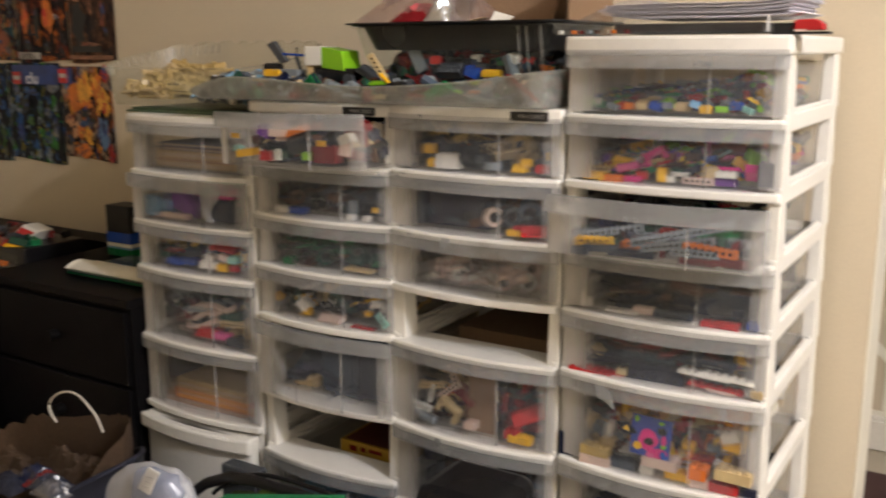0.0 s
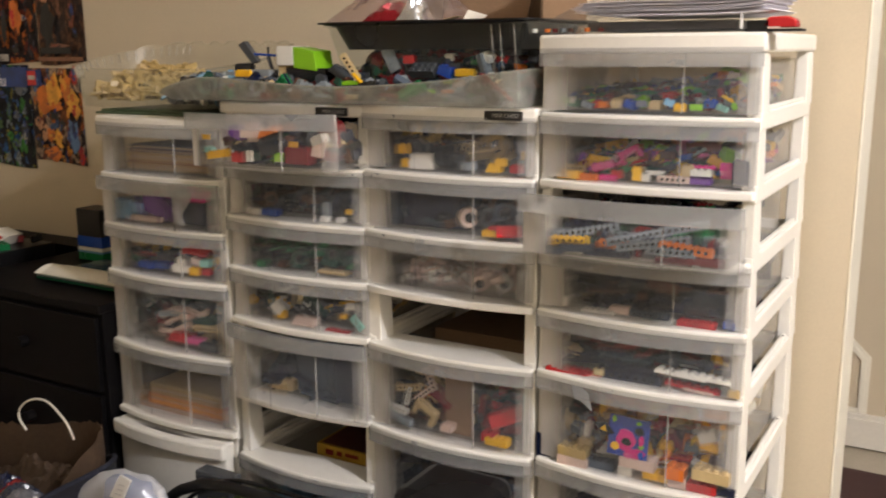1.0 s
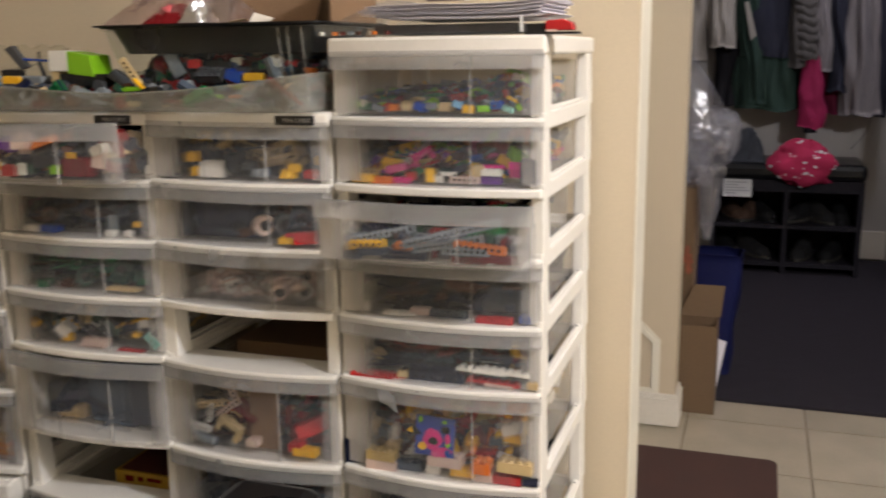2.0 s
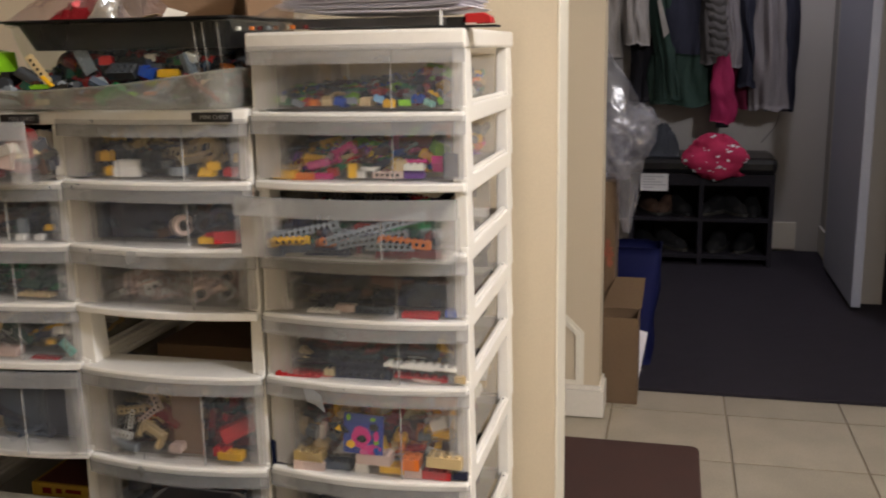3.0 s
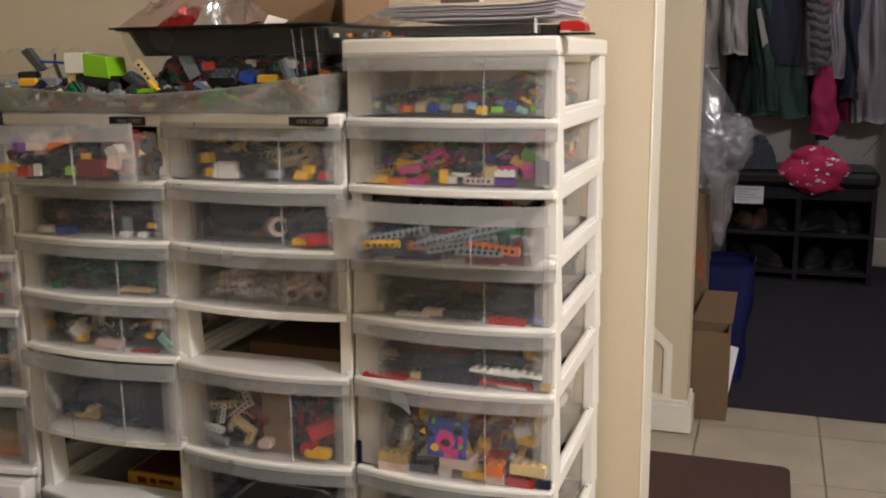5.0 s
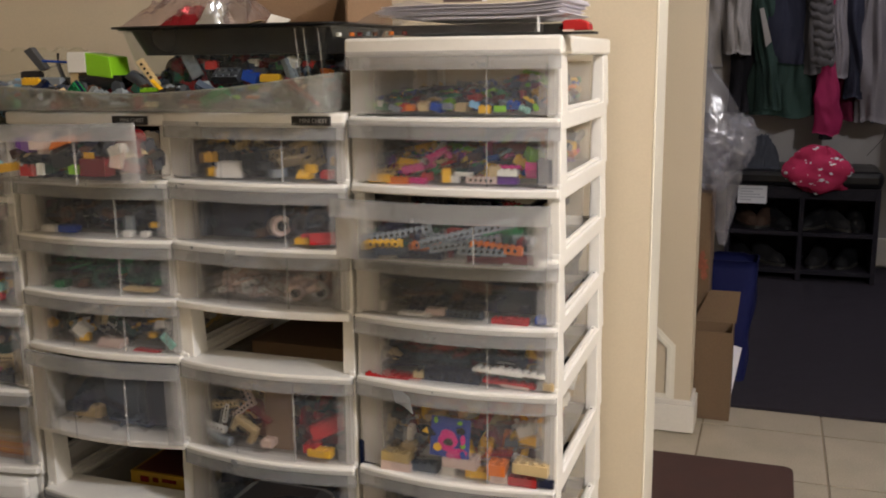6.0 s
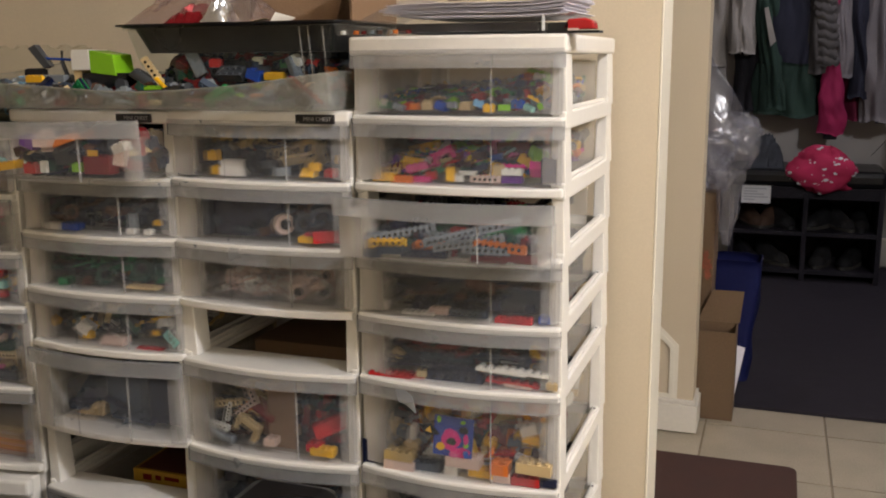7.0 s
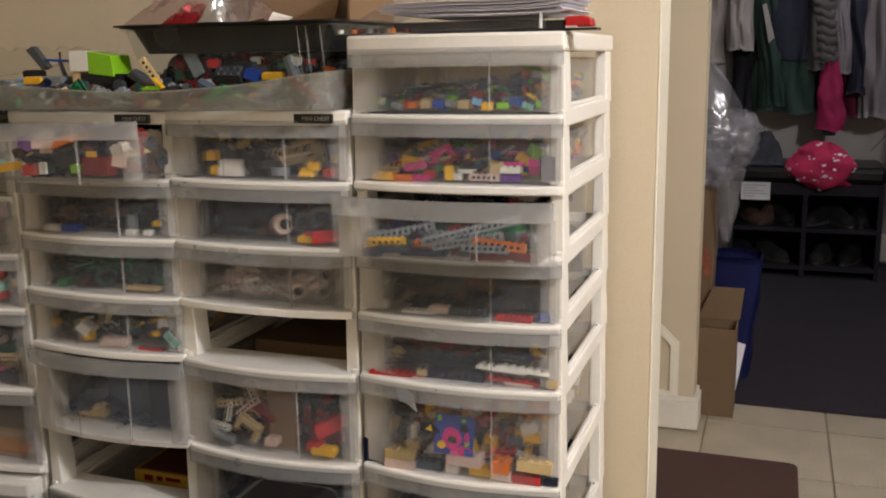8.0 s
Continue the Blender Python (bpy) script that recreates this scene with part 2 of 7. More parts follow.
class Geo:
    """Gathers vertices and faces, with a material slot for each face."""

    def __init__(self):
        self.v, self.f, self.m, self.n = [], [], [], 0

    def add(self, verts, faces, slot=0, at=None):
        verts = np.asarray(verts, float)
        if at is not None:
            a = np.array(at)
            verts = verts @ a[:3, :3].T + a[:3, 3]
        self.v.append(verts)
        k = self.n
        self.f += [tuple(i + k for i in q) for q in faces]
        self.m += [slot] * len(faces)
        self.n += len(verts)
        return self

    def box(self, x0, x1, y0, y1, z0, z1, slot=0, at=None):
        return self.add([(x, y, z) for x in (x0, x1) for y in (y0, y1) for z in (z0, z1)], BOXF, slot, at)

    def prism(self, ring, z0, z1, slot=0, at=None, top=None):
        """A ring of (x, y) pairs drawn up from z0 to z1; top: another ring for its upper end."""
        n, up = len(ring), top or ring
        vs = [(x, y, z0) for x, y in ring] + [(x, y, z1) for x, y in up]
        fs = [(i, (i + 1) % n, n + (i + 1) % n, n + i) for i in range(n)] + [tuple(range(n))[::-1], tuple(range(n, 2 * n))]
        return self.add(vs, fs, slot, at)

    def cyl(self, r, z0, z1, n=12, slot=0, at=None, r2=None):
        c = [(math.cos(2 * math.pi * i / n), math.sin(2 * math.pi * i / n)) for i in range(n)]
        return self.prism([(r * a, r * b) for a, b in c], z0, z1, slot, at, [((r2 or r) * a, (r2 or r) * b) for a, b in c])

    def tube(self, pts, r, n=7, slot=0, closed=False):
        pts = [Vector(p) for p in pts]
        vs, fs, k = [], [], len(pts)
        for i, p in enumerate(pts):
            d = (pts[min(i + 1, k - 1)] - pts[max(i - 1, 0)]).normalized()
            a = d.cross(Vector((0, 0, 1)) if abs(d.z) < 0.9 else Vector((1, 0, 0))).normalized()
            b = d.cross(a)
            rr = r[i] if isinstance(r, (list, tuple)) else r
            vs += [p + rr * (math.cos(2 * math.pi * j / n) * a + math.sin(2 * math.pi * j / n) * b) for j in range(n)]
        for i in range(k - 1):
            fs += [(i * n + j, i * n + (j + 1) % n, (i + 1) * n + (j + 1) % n, (i + 1) * n + j) for j in range(n)]
        fs += [tuple(range(n))[::-1], tuple(range((k - 1) * n, k * n))]
        return self.add(vs, fs, slot)

    def grid(self, fn, nu, nv, slot=0, thick=0.0):
        """A sheet through fn(u, v), u and v from 0 to 1; with thick it is closed into a solid shell along its normals."""
        p = np.array([[fn(i / nu, j / nv) for j in range(nv + 1)] for i in range(nu + 1)], float)
        du, dv = np.gradient(p, axis=0), np.gradient(p, axis=1)
        w = nv + 1
        q = [(i * w + j, (i + 1) * w + j, (i + 1) * w + j + 1, i * w + j + 1) for i in range(nu) for j in range(nv)]
        vs = p.reshape(-1, 3)
        if not thick:
            return self.add(vs, q, slot)
        nn = np.cross(du, dv)
        nn /= np.linalg.norm(nn, axis=2, keepdims=True) + 1e-12
        k = len(vs)
        vs = np.vstack([vs, (p - nn * thick).reshape(-1, 3)])
        q += [tuple(i + k for i in f[::-1]) for f in q]
        rim = [i * w for i in range(nu + 1)] + [nu * w + j for j in range(1, w)] + [i * w + nv for i in range(nu - 1, -1, -1)] + list(range(nv - 1, 0, -1))
        q += [(rim[i - 1], rim[i], rim[i] + k, rim[i - 1] + k) for i in range(len(rim))]
        return self.add(vs, q, slot)

    def mesh(self, name, mats, smooth=False):
        me = bpy.data.meshes.new(name)
        me.from_pydata(np.vstack(self.v).tolist(), [], self.f)
        for m in mats if isinstance(mats, (list, tuple)) else [mats]:
            me.materials.append(m)
        me.polygons.foreach_set("material_index", self.m)
        if smooth:
            me.polygons.foreach_set("use_smooth", [True] * len(self.f))
        me.update()
        return me


BOXF = [(0, 1, 3, 2), (4, 6, 7, 5), (0, 4, 5, 1), (2, 3, 7, 6), (0, 2, 6, 4), (1, 5, 7, 3)]


def glide(pts, n=5):
    """A smooth line through the points."""
    out = []
    for k in range(len(pts) - 1):
        a, b, c, d = (Vector(pts[min(max(j, 0), len(pts) - 1)]) for j in (k - 1, k, k + 1, k + 2))
        for f in range(n):
            t = f / n
            out.append(0.5 * (2 * b + (c - a) * t + (2 * a - 5 * b + 4 * c - d) * t * t + (3 * b - a - 3 * c + d) * t ** 3))
    return out + [Vector(pts[-1])]


def bevel(ob, width=0.002, seg=2):
    md = ob.modifiers.new("rounded", "BEVEL")
    md.width, md.segments, md.limit_method, md.angle_limit = width, seg, "ANGLE", radians(35)
    md.harden_normals = False
    return ob


def part(name, geo, mats, parent=None, label="", smooth=False, round_by=0.0):
    ob = new(name, geo.mesh(name, mats, smooth))
    ob.parent = parent
    if label:
        tagged(ob, label)
    if round_by:
        bevel(ob, round_by)
    return ob


def thing(name, geo, mats, label, category, group="", kind="", smooth=False, round_by=0.0):
    return tagged(part(name, geo, mats, None, "", smooth, round_by), label, category, group, kind)


def empty(name, at, label, category, group="", kind=""):
    ob = new(name)
    ob.location = at
    ob.empty_display_size = 0.05
    bpy.context.view_layer.update()
    return tagged(ob, label, category, group, kind)


def under(ob, parent):
    """Hang ob, built in world places, below parent."""
    ob.parent = parent
    ob.matrix_parent_inverse = Matrix.Translation(parent.location).inverted() if parent.type == "EMPTY" else Matrix()
    return ob


def wpart(name, geo, mats, parent, label="", smooth=False, round_by=0.0):
    return under(part(name, geo, mats, None, label, smooth, round_by), parent)


def structure(name, geo, mats, label, category, round_by=0.0):
    return thing(name, geo, mats, label, category, "", "structure", False, round_by)


def words(name, text, size, m, place, parent, label=""):
    cu = bpy.data.curves.new(name, "FONT")
    cu.body, cu.size, cu.extrude, cu.align_x, cu.align_y = text, size, 0.0003, "CENTER", "CENTER"
    cu.materials.append(m)
    tmp = new(name, cu)
    bpy.context.view_layer.update()
    me = bpy.data.meshes.new_from_object(tmp.evaluated_get(bpy.context.evaluated_depsgraph_get()))
    bpy.data.objects.remove(tmp)
    me.transform(place)
    ob = under(new(name, me), parent)
    return tagged(ob, label) if label else ob


FACING = Matrix.Rotation(radians(90), 4, "X")  # text that faces the room (-y)

# ---- the room ----
WY, WT = 1.605, 0.13      # face of the long wall and its thickness
WEND = -0.192             # where the long wall ends at the opening
structure("wall_north", Geo().box(-3.4, WEND, WY, WY + WT, 0, CEIL), WALL, "plain beige painted wall behind the drawer towers", "wall")
structure("wall_header", Geo().box(WEND, 1.15, WY, WY + WT, 2.08, CEIL), WALL, "beige wall over the wide opening", "wall")
structure("wall_north_end", Geo().box(1.15, 1.9, WY, WY + WT, 0, CEIL), WALL, "beige wall beyond the opening", "wall")
# wall's own end face, coloured paler than WALL to put its lamplight in
structure("wall_end_lit", Geo().box(WEND + 0.0004, WEND + 0.004, WY + 0.001, WY + WT - 0.001, 0.004, 2.08), CREAM_TRIM, "end face of the wall at the opening, coloured paler for lamplight", "trim", 0.0015)
structure("wall_west", Geo().box(-3.5, -3.4, -2.2, WY + WT, 0, CEIL), WALL, "plain beige painted side wall", "wall")
structure("wall_south", Geo().box(-3.5, 2.0, -2.3, -2.2, 0, CEIL), WALL, "plain beige painted rear wall", "wall")
structure("wall_east", Geo().box(1.9, 2.0, -2.2, 5.2, 0, CEIL), WALL, "plain beige painted side wall", "wall")
structure("ceiling", Geo().box(-3.5, 2.0, -2.3, 5.3, CEIL, CEIL + 0.1), CEILING, "plain white painted ceiling", "ceiling")
# hall beyond the opening
SY, SX = 2.60, -0.186
structure("wall_stub", Geo().box(-1.6, SX, SY, SY + 0.11, 0, CEIL), WALL, "short beige wall that juts out in the hall", "wall")
base = Geo().box(-1.6, SX + 0.014, SY - 0.014, SY, 0.004, 0.085).box(SX, SX + 0.014, SY, SY + 0.11, 0.004, 0.085)
base.box(-1.6, SX + 0.008, SY - 0.009, SY, 0.085, 0.098).box(SX, SX + 0.008, SY, SY + 0.11, 0.085, 0.098)
structure("baseboard", base, TRIM, "white painted baseboard with a stepped top", "baseboard", 0.002)
# panel moulding with a clipped corner on the short wall
mould = Geo()
for scale_in, dep in ((0.0, 0.003), (0.011, 0.0055)):
    a = 0.011 if scale_in else 0.022
    outer = [(-0.62, 0.110 - 0.022 + scale_in), (-0.230 - scale_in, 0.110 - 0.022 + scale_in), (-0.230 - scale_in, 0.256 - 0.3 * scale_in), (-0.282 - 0.3 * scale_in, 0.307 - scale_in), (-0.62, 0.307 - scale_in)]
    e = 0.0015 if scale_in else 0.0
    inner = [(-0.62, 0.110 + e), (-0.252 - e, 0.110 + e), (-0.252 - e, 0.247 - 0.4 * e), (-0.291 - 0.4 * e, 0.285 - e), (-0.62, 0.285 - e)]
    for k in range(4):
        q = [outer[k], outer[k + 1], inner[k + 1], inner[k]]
        mould.add([(x, SY - 0.0005, z) for x, z in q] + [(x, SY - dep, z) for x, z in q], [(0, 1, 2, 3), (7, 6, 5, 4), (0, 4, 5, 1), (1, 5, 6, 2), (2, 6, 7, 3), (3, 7, 4, 0)])
structure("trim_panel", mould, CREAM_TRIM, "white panel moulding with a clipped corner", "trim")
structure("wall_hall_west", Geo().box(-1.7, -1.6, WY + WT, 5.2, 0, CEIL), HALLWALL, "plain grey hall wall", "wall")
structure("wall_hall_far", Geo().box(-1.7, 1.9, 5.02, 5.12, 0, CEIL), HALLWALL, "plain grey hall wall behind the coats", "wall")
structure("baseboard_far", Geo().box(-1.6, 0.62, 5.002, 5.02, 0.02, 0.16), TRIM, "white hall baseboard", "baseboard", 0.003)
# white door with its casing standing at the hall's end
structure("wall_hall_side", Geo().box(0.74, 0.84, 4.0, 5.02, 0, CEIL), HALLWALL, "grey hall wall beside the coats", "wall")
structure("trim_hall_door", Geo().box(0.715, 0.738, 4.62, 4.72, 0.02, 2.1), TRIM, "white door casing in the hall", "trim", 0.003)
structure("baseboard_side", Geo().box(0.725, 0.738, 4.72, 5.0, 0.02, 0.15), TRIM, "white hall baseboard", "baseboard", 0.003)
structure("door_1", Geo().box(0.700, 0.736, 3.86, 4.60, 0.03, 2.06), mat("grey_white_door", (0.42, 0.44, 0.52), 0.5, 0.05, 20, 0.04), "closed pale grey painted hall door", "door", 0.003)

# floor: slab of grout, tiles laid on it, carpet and mat
floor = structure("floor", Geo().box(-3.5, 2.0, -2.3, 5.3, -0.1, -0.004), GROUT, "cream ceramic tiled floor with grey grout", "floor")
PITCH, TX, TY = 0.328, 0.174, 2.69
tg = Geo().box(-PITCH / 2 + 0.003, PITCH / 2 - 0.003, -PITCH / 2 + 0.003, PITCH / 2 - 0.003, -0.006, 0.0)
tile_mesh = tg.mesh("tile", TILE)
for i in range(-12, 7):
    for j in range(-16, 2):
        cx, cy = TX + (i + 0.5) * PITCH, TY + (j + 0.5) * PITCH
        if not (-3.45 < cx < 1.95 and -2.25 < cy < 2.9):
            continue
        ob = new("tile", tile_mesh)
        ob.parent, ob.location = floor, (cx, cy, 0)
carp = Geo().grid(lambda u, v: (-1.6 + 3.4 * u, 2.845 + 2.17 * v, 0.010 + 0.0015 * noise.noise((u * 60, v * 60, 0))), 60, 50, thick=0.012)
thing("entrance_carpet", carp, CARPET, "flat charcoal carpet on the hall floor", "carpet")


def mat_ring(x0, x1, y0, y1, r):
    out = []
    for cx, cy, a0 in ((x1 - r, y1 - r, 0), (x0 + r, y1 - r, 90), (x0 + r, y0 + r, 180), (x1 - r, y0 + r, 270)):
        out += [(cx + r * math.cos(radians(a0 + k * 22.5)), cy + r * math.sin(radians(a0 + k * 22.5))) for k in range(5)]
    return out


thing("door_mat", Geo().prism(mat_ring(-0.62, 0.092, 1.93, 2.43, 0.025), 0.0005, 0.009), BROWNMAT, "brown rubber-backed mat on the tiles", "mat", round_by=0.003)

# unseen ceiling lamps; the hall one is assumed, to go with its added bulb
for lx, ly in ((1.38, 0.28), (0.55, 4.1)):
    thing("ceiling_lamp", Geo().cyl(0.19, CEIL - 0.03, CEIL - 0.002, 28, at=Matrix.Translation((lx, ly, 0))), TRIM, "round white flush ceiling lamp", "lamp", "ceiling lamps", round_by=0.006)

# ---- drawer towers ----
YF, DEPTH, BOW = 1.206, 0.365, 0.018
LIP = 0.012


def bow(u):
    return BOW * (1 - (2 * u - 1) ** 2)


def bowed_slab(x0, x1, y0, y1, z0, z1, n=16, front_up=0.0):
    """A slab whose front edge swells outward in the middle."""
    g = Geo()
    top = [(x0 + (x1 - x0) * i / n, y0 - bow(i / n)) for i in range(n + 1)]
    ring = top + [(x1, y1), (x0, y1)]
    return g.prism(ring, z0, z1)


def rim_box(x0, x1, y0, y1, z0, zrim, t, slot_fn=None, taper=0.012, r=0.03, n=5, lip=0.007, cuts=(24, 8)):
    """An open tub with rounded corners whose rim height is zrim(x, y)."""
    def loop(x0, x1, y0, y1, r):
        out = []
        for cx, cy, a0, (xa, ya, xb, yb) in ((x1 - r, y1 - r, 0, (x1 - r, y1, x0 + r, y1)), (x0 + r, y1 - r, 90, (x0, y1 - r, x0, y0 + r)), (x0 + r, y0 + r, 180, (x0 + r, y0, x1 - r, y0)), (x1 - r, y0 + r, 270, (x1, y0 + r, x1, y1 - r))):
            out += [(cx + r * math.cos(radians(a0 + 90 * k / n)), cy + r * math.sin(radians(a0 + 90 * k / n))) for k in range(n + 1)]
            m = cuts[0] if abs(xb - xa) > abs(yb - ya) else cuts[1]
            out += [(xa + (xb - xa) * k / m, ya + (yb - ya) * k / m) for k in range(1, m)]
        return out
    g = Geo()
    lo, hi = loop(x0 + taper, x1 - taper, y0 + taper, y1 - taper, max(0.006, r - taper * 0.5)), loop(x0, x1, y0, y1, r)
    loi, hii = loop(x0 + taper + t, x1 - taper - t, y0 + taper + t, y1 - taper - t, max(0.005, r - taper * 0.5 - t)), loop(x0 + t, x1 - t, y0 + t, y1 - t, r - t)
    fl = loop(x0 - lip, x1 + lip, y0 - lip, y1 + lip, r + lip)
    k = len(lo)
    vs = [(x, y, z0) for x, y in lo] + [(x, y, zrim(x, y)) for x, y in hi] + [(x, y, zrim(x, y) - 0.001) for x, y in fl] + [(x, y, zrim(x, y) + t) for x, y in fl]
    vs += [(x, y, zrim(x, y) + t) for x, y in hii] + [(x, y, z0 + t) for x, y in loi]
    fs = []
    for ring in range(5):
        fs += [(ring * k + i, ring * k + (i + 1) % k, (ring + 1) * k + (i + 1) % k, (ring + 1) * k + i) for i in range(k)]
    fs += [tuple(range(k))[::-1], tuple(range(5 * k, 6 * k))]
    return g.add(vs, fs)


def shelf_frame(tower, x0, x1, zl):
    g = bowed_slab(x0 + 0.0035, x1 - 0.0035, YF - 0.004, YF + 0.062, zl - LIP, zl)
    for a, b in ((x0 + 0.001, x0 + 0.013), (x1 - 0.013, x1 - 0.001)):
        g.box(a, b, YF + 0.006, YF + DEPTH - 0.012, zl - 0.017, zl + 0.007)
        inner = (a + 0.004, b) if a < (x0 + x1) / 2 else (a, b - 0.004)
        g.box(*inner, YF + 0.05, YF + DEPTH - 0.05, zl + 0.0065, zl + 0.0125)
    for a, b in ((x0 + 0.013, x0 + 0.021), (x1 - 0.021, x1 - 0.013)):
        g.box(a, b, YF + 0.062, YF + DEPTH - 0.02, zl - 0.010, zl - 0.002)
    g.box(x0 + 0.013, x1 - 0.013, YF + DEPTH - 0.03, YF + DEPTH - 0.016, zl - 0.014, zl + 0.004)
    return wpart("shelf_frame", g, WHITE, tower, round_by=0.0025)


def posts(tower, x0, x1, za, zb):
    for a, b in ((x0 + 0.002, x0 + 0.021), (x1 - 0.021, x1 - 0.002)):
        for name, ya, yb in (("front_post", YF + 0.008, YF + 0.046), ("back_post", YF + DEPTH - 0.046, YF + DEPTH - 0.002)):
            foot = [(a - 0.001, ya), (b + 0.001, ya), (b + 0.001, yb + 0.0015), (a - 0.001, yb + 0.0015)]
            head = [(a + 0.001, ya), (b - 0.001, ya), (b - 0.001, yb - 0.002), (a + 0.001, yb - 0.002)]
            wpart(name, Geo().prism(foot, za, zb, top=head), WHITE, tower, round_by=0.002)


def drawer(tower, x0, x1, za, zb, pull=0.0, dz=0.0, twist=None, clear=False):
    """A see-through drawer between the lips at za and zb; pulled out by pull. Returns its inside as x0, x1, y0, y1, z."""
    y = YF - pull
    xa, xb, z0, z1 = x0 + 0.004, x1 - 0.004, za + 0.003 + dz, zb - 0.006 + dz
    w = xb - xa
    t = 0.0018

    def yface(u):
        return y - bow(u) + 0.003 - (0.0016 if 0.335 < u < 0.69 else 0.0)
    us = sorted([i / 20 for i in range(21)] + [0.334, 0.336, 0.689, 0.691])
    g = Geo()
    # front sheet with its stepped middle and rounded returns at both ends
    prof = [(xa, y + 0.022), (xa, y + 0.010)] + [(xa + 0.004 + (w - 0.008) * u, yface(u)) for u in us] + [(xb, y + 0.010), (xb, y + 0.022)]
    inn = [(xa + t, y + 0.022), (xa + t, y + 0.0105)] + [(xa + 0.004 + (w - 0.008) * u, yface(u) + t) for u in us] + [(xb - t, y + 0.0105), (xb - t, y + 0.022)]
    g.prism(prof + inn[::-1], z0, z1 - 0.0235)
    g.f, g.m = g.f[:-2], g.m[:-2]
    n = len(prof)
    for k in (0, 2 * n):
        for i in range(n - 1):
            g.f.append((k + i, k + i + 1, k + 2 * n - 2 - i, k + 2 * n - 1 - i))
            g.m.append(0)
    for i in range(n - 1):
        g.m[i] = 1
    body = wpart("drawer", g, [DRAWER, CLEARFRONT if clear else FROSTED], tower, "see-through frosted plastic drawer")
    # tray behind the front
    tx0, tx1, ty0, ty1, tz = xa + 0.019, xb - 0.019, y + 0.010, y + 0.335, z1 - 0.016
    r = 0.010

    def u_path(d):
        q = r - d
        arc = [(math.cos(radians(k * 22.5)), math.sin(radians(k * 22.5))) for k in range(5)]
        left = [(tx0 + d, ty0)] + [(tx0 + r - q * c, ty1 - r + q * sn) for c, sn in arc]
        return left + [(tx1 - r + q * sn, ty1 - r + q * c) for c, sn in arc] + [(tx1 - d, ty0)]
    pa, pb = u_path(0.0), u_path(t)
    nn = len(pa)
    g = Geo().prism(pa + pb[::-1], z0, tz)
    g.f, g.m = g.f[:-2], g.m[:-2]
    for k in (0, 2 * nn):
        for i in range(nn - 1):
            g.f.append((k + i, k + i + 1, k + 2 * nn - 2 - i, k + 2 * nn - 1 - i))
            g.m.append(0)
    for i, q in enumerate(g.f):
        xs = [round(float(g.v[0][j][0]), 5) for j in q]
        if max(xs) - min(xs) < 0.0025:
            g.m[i] = 1
    part("tray_wall", g, [DRAWSIDE, DRAWSIDE if clear else TRAYSIDE], body)
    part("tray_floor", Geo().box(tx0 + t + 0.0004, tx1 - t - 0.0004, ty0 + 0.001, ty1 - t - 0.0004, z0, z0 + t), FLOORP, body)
    # milky grip band along the top
    zb0 = z1 - 0.0235
    prof = [(xa - 0.002 + (w + 0.004) * u, yface(u) - 0.0062 - t) for u in us]
    inn = [(xa - 0.002 + (w + 0.004) * u, yface(u) - 0.0005) for u in us]
    g = Geo().prism(prof + inn[::-1], zb0, z1 + 0.001)
    n = len(prof)
    g.f, g.m = g.f[:-2], g.m[:-2]
    for k in (0, 2 * n):
        for i in range(n - 1):
            g.f.append((k + i, k + i + 1, k + 2 * n - 2 - i, k + 2 * n - 1 - i))
            g.m.append(0)
    part("grip_band", g, BAND, body, "milky grip band along the drawer's top")
    for u, half, m in ((0.335, 0.00035, DRAWER), (0.69, 0.0005, RIB)):
        xr = xa + 0.004 + (w - 0.008) * u
        part("rib", Geo().box(xr - half, xr + half, yface(u + 0.002 if u < 0.5 else u - 0.002) - 0.0008, yface(u) + 0.002, z0, zb0), m, body)
    # milky thickened corners at both ends of the front; near one has lit-wall brightness painted in
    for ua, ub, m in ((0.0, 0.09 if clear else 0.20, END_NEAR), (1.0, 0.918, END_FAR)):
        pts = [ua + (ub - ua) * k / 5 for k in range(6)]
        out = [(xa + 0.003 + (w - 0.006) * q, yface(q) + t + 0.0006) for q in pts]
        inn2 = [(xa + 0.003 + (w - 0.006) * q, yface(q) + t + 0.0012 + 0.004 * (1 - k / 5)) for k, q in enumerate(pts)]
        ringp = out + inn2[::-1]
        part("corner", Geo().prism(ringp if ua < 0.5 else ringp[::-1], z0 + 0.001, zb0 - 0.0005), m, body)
    if twist:
        body.matrix_basis = twist
    return (tx0 + 0.004, tx1 - 0.004, y + 0.012, ty1 - 0.006, z0 + 0.003)


def plaque(tower, xc, zc):
    u = (xc - tower["x0"]) / (tower["x1"] - tower["x0"])
    yp = YF - bow(u) - 0.008
    p = wpart("name_plaque", Geo().box(xc - 0.031, xc + 0.031, yp, yp + 0.005, zc - 0.0066, zc + 0.0066), PLAQUE, tower, "black plaque with pale capital letters", round_by=0.0005)
    p2 = words("lettering", "MINI CHEST", 0.0082, PLAQUETXT, Matrix.Translation((xc + 0.006, yp - 0.0006, zc)) @ FACING, tower)
    p2.parent, p2.matrix_parent_inverse = p, Matrix()


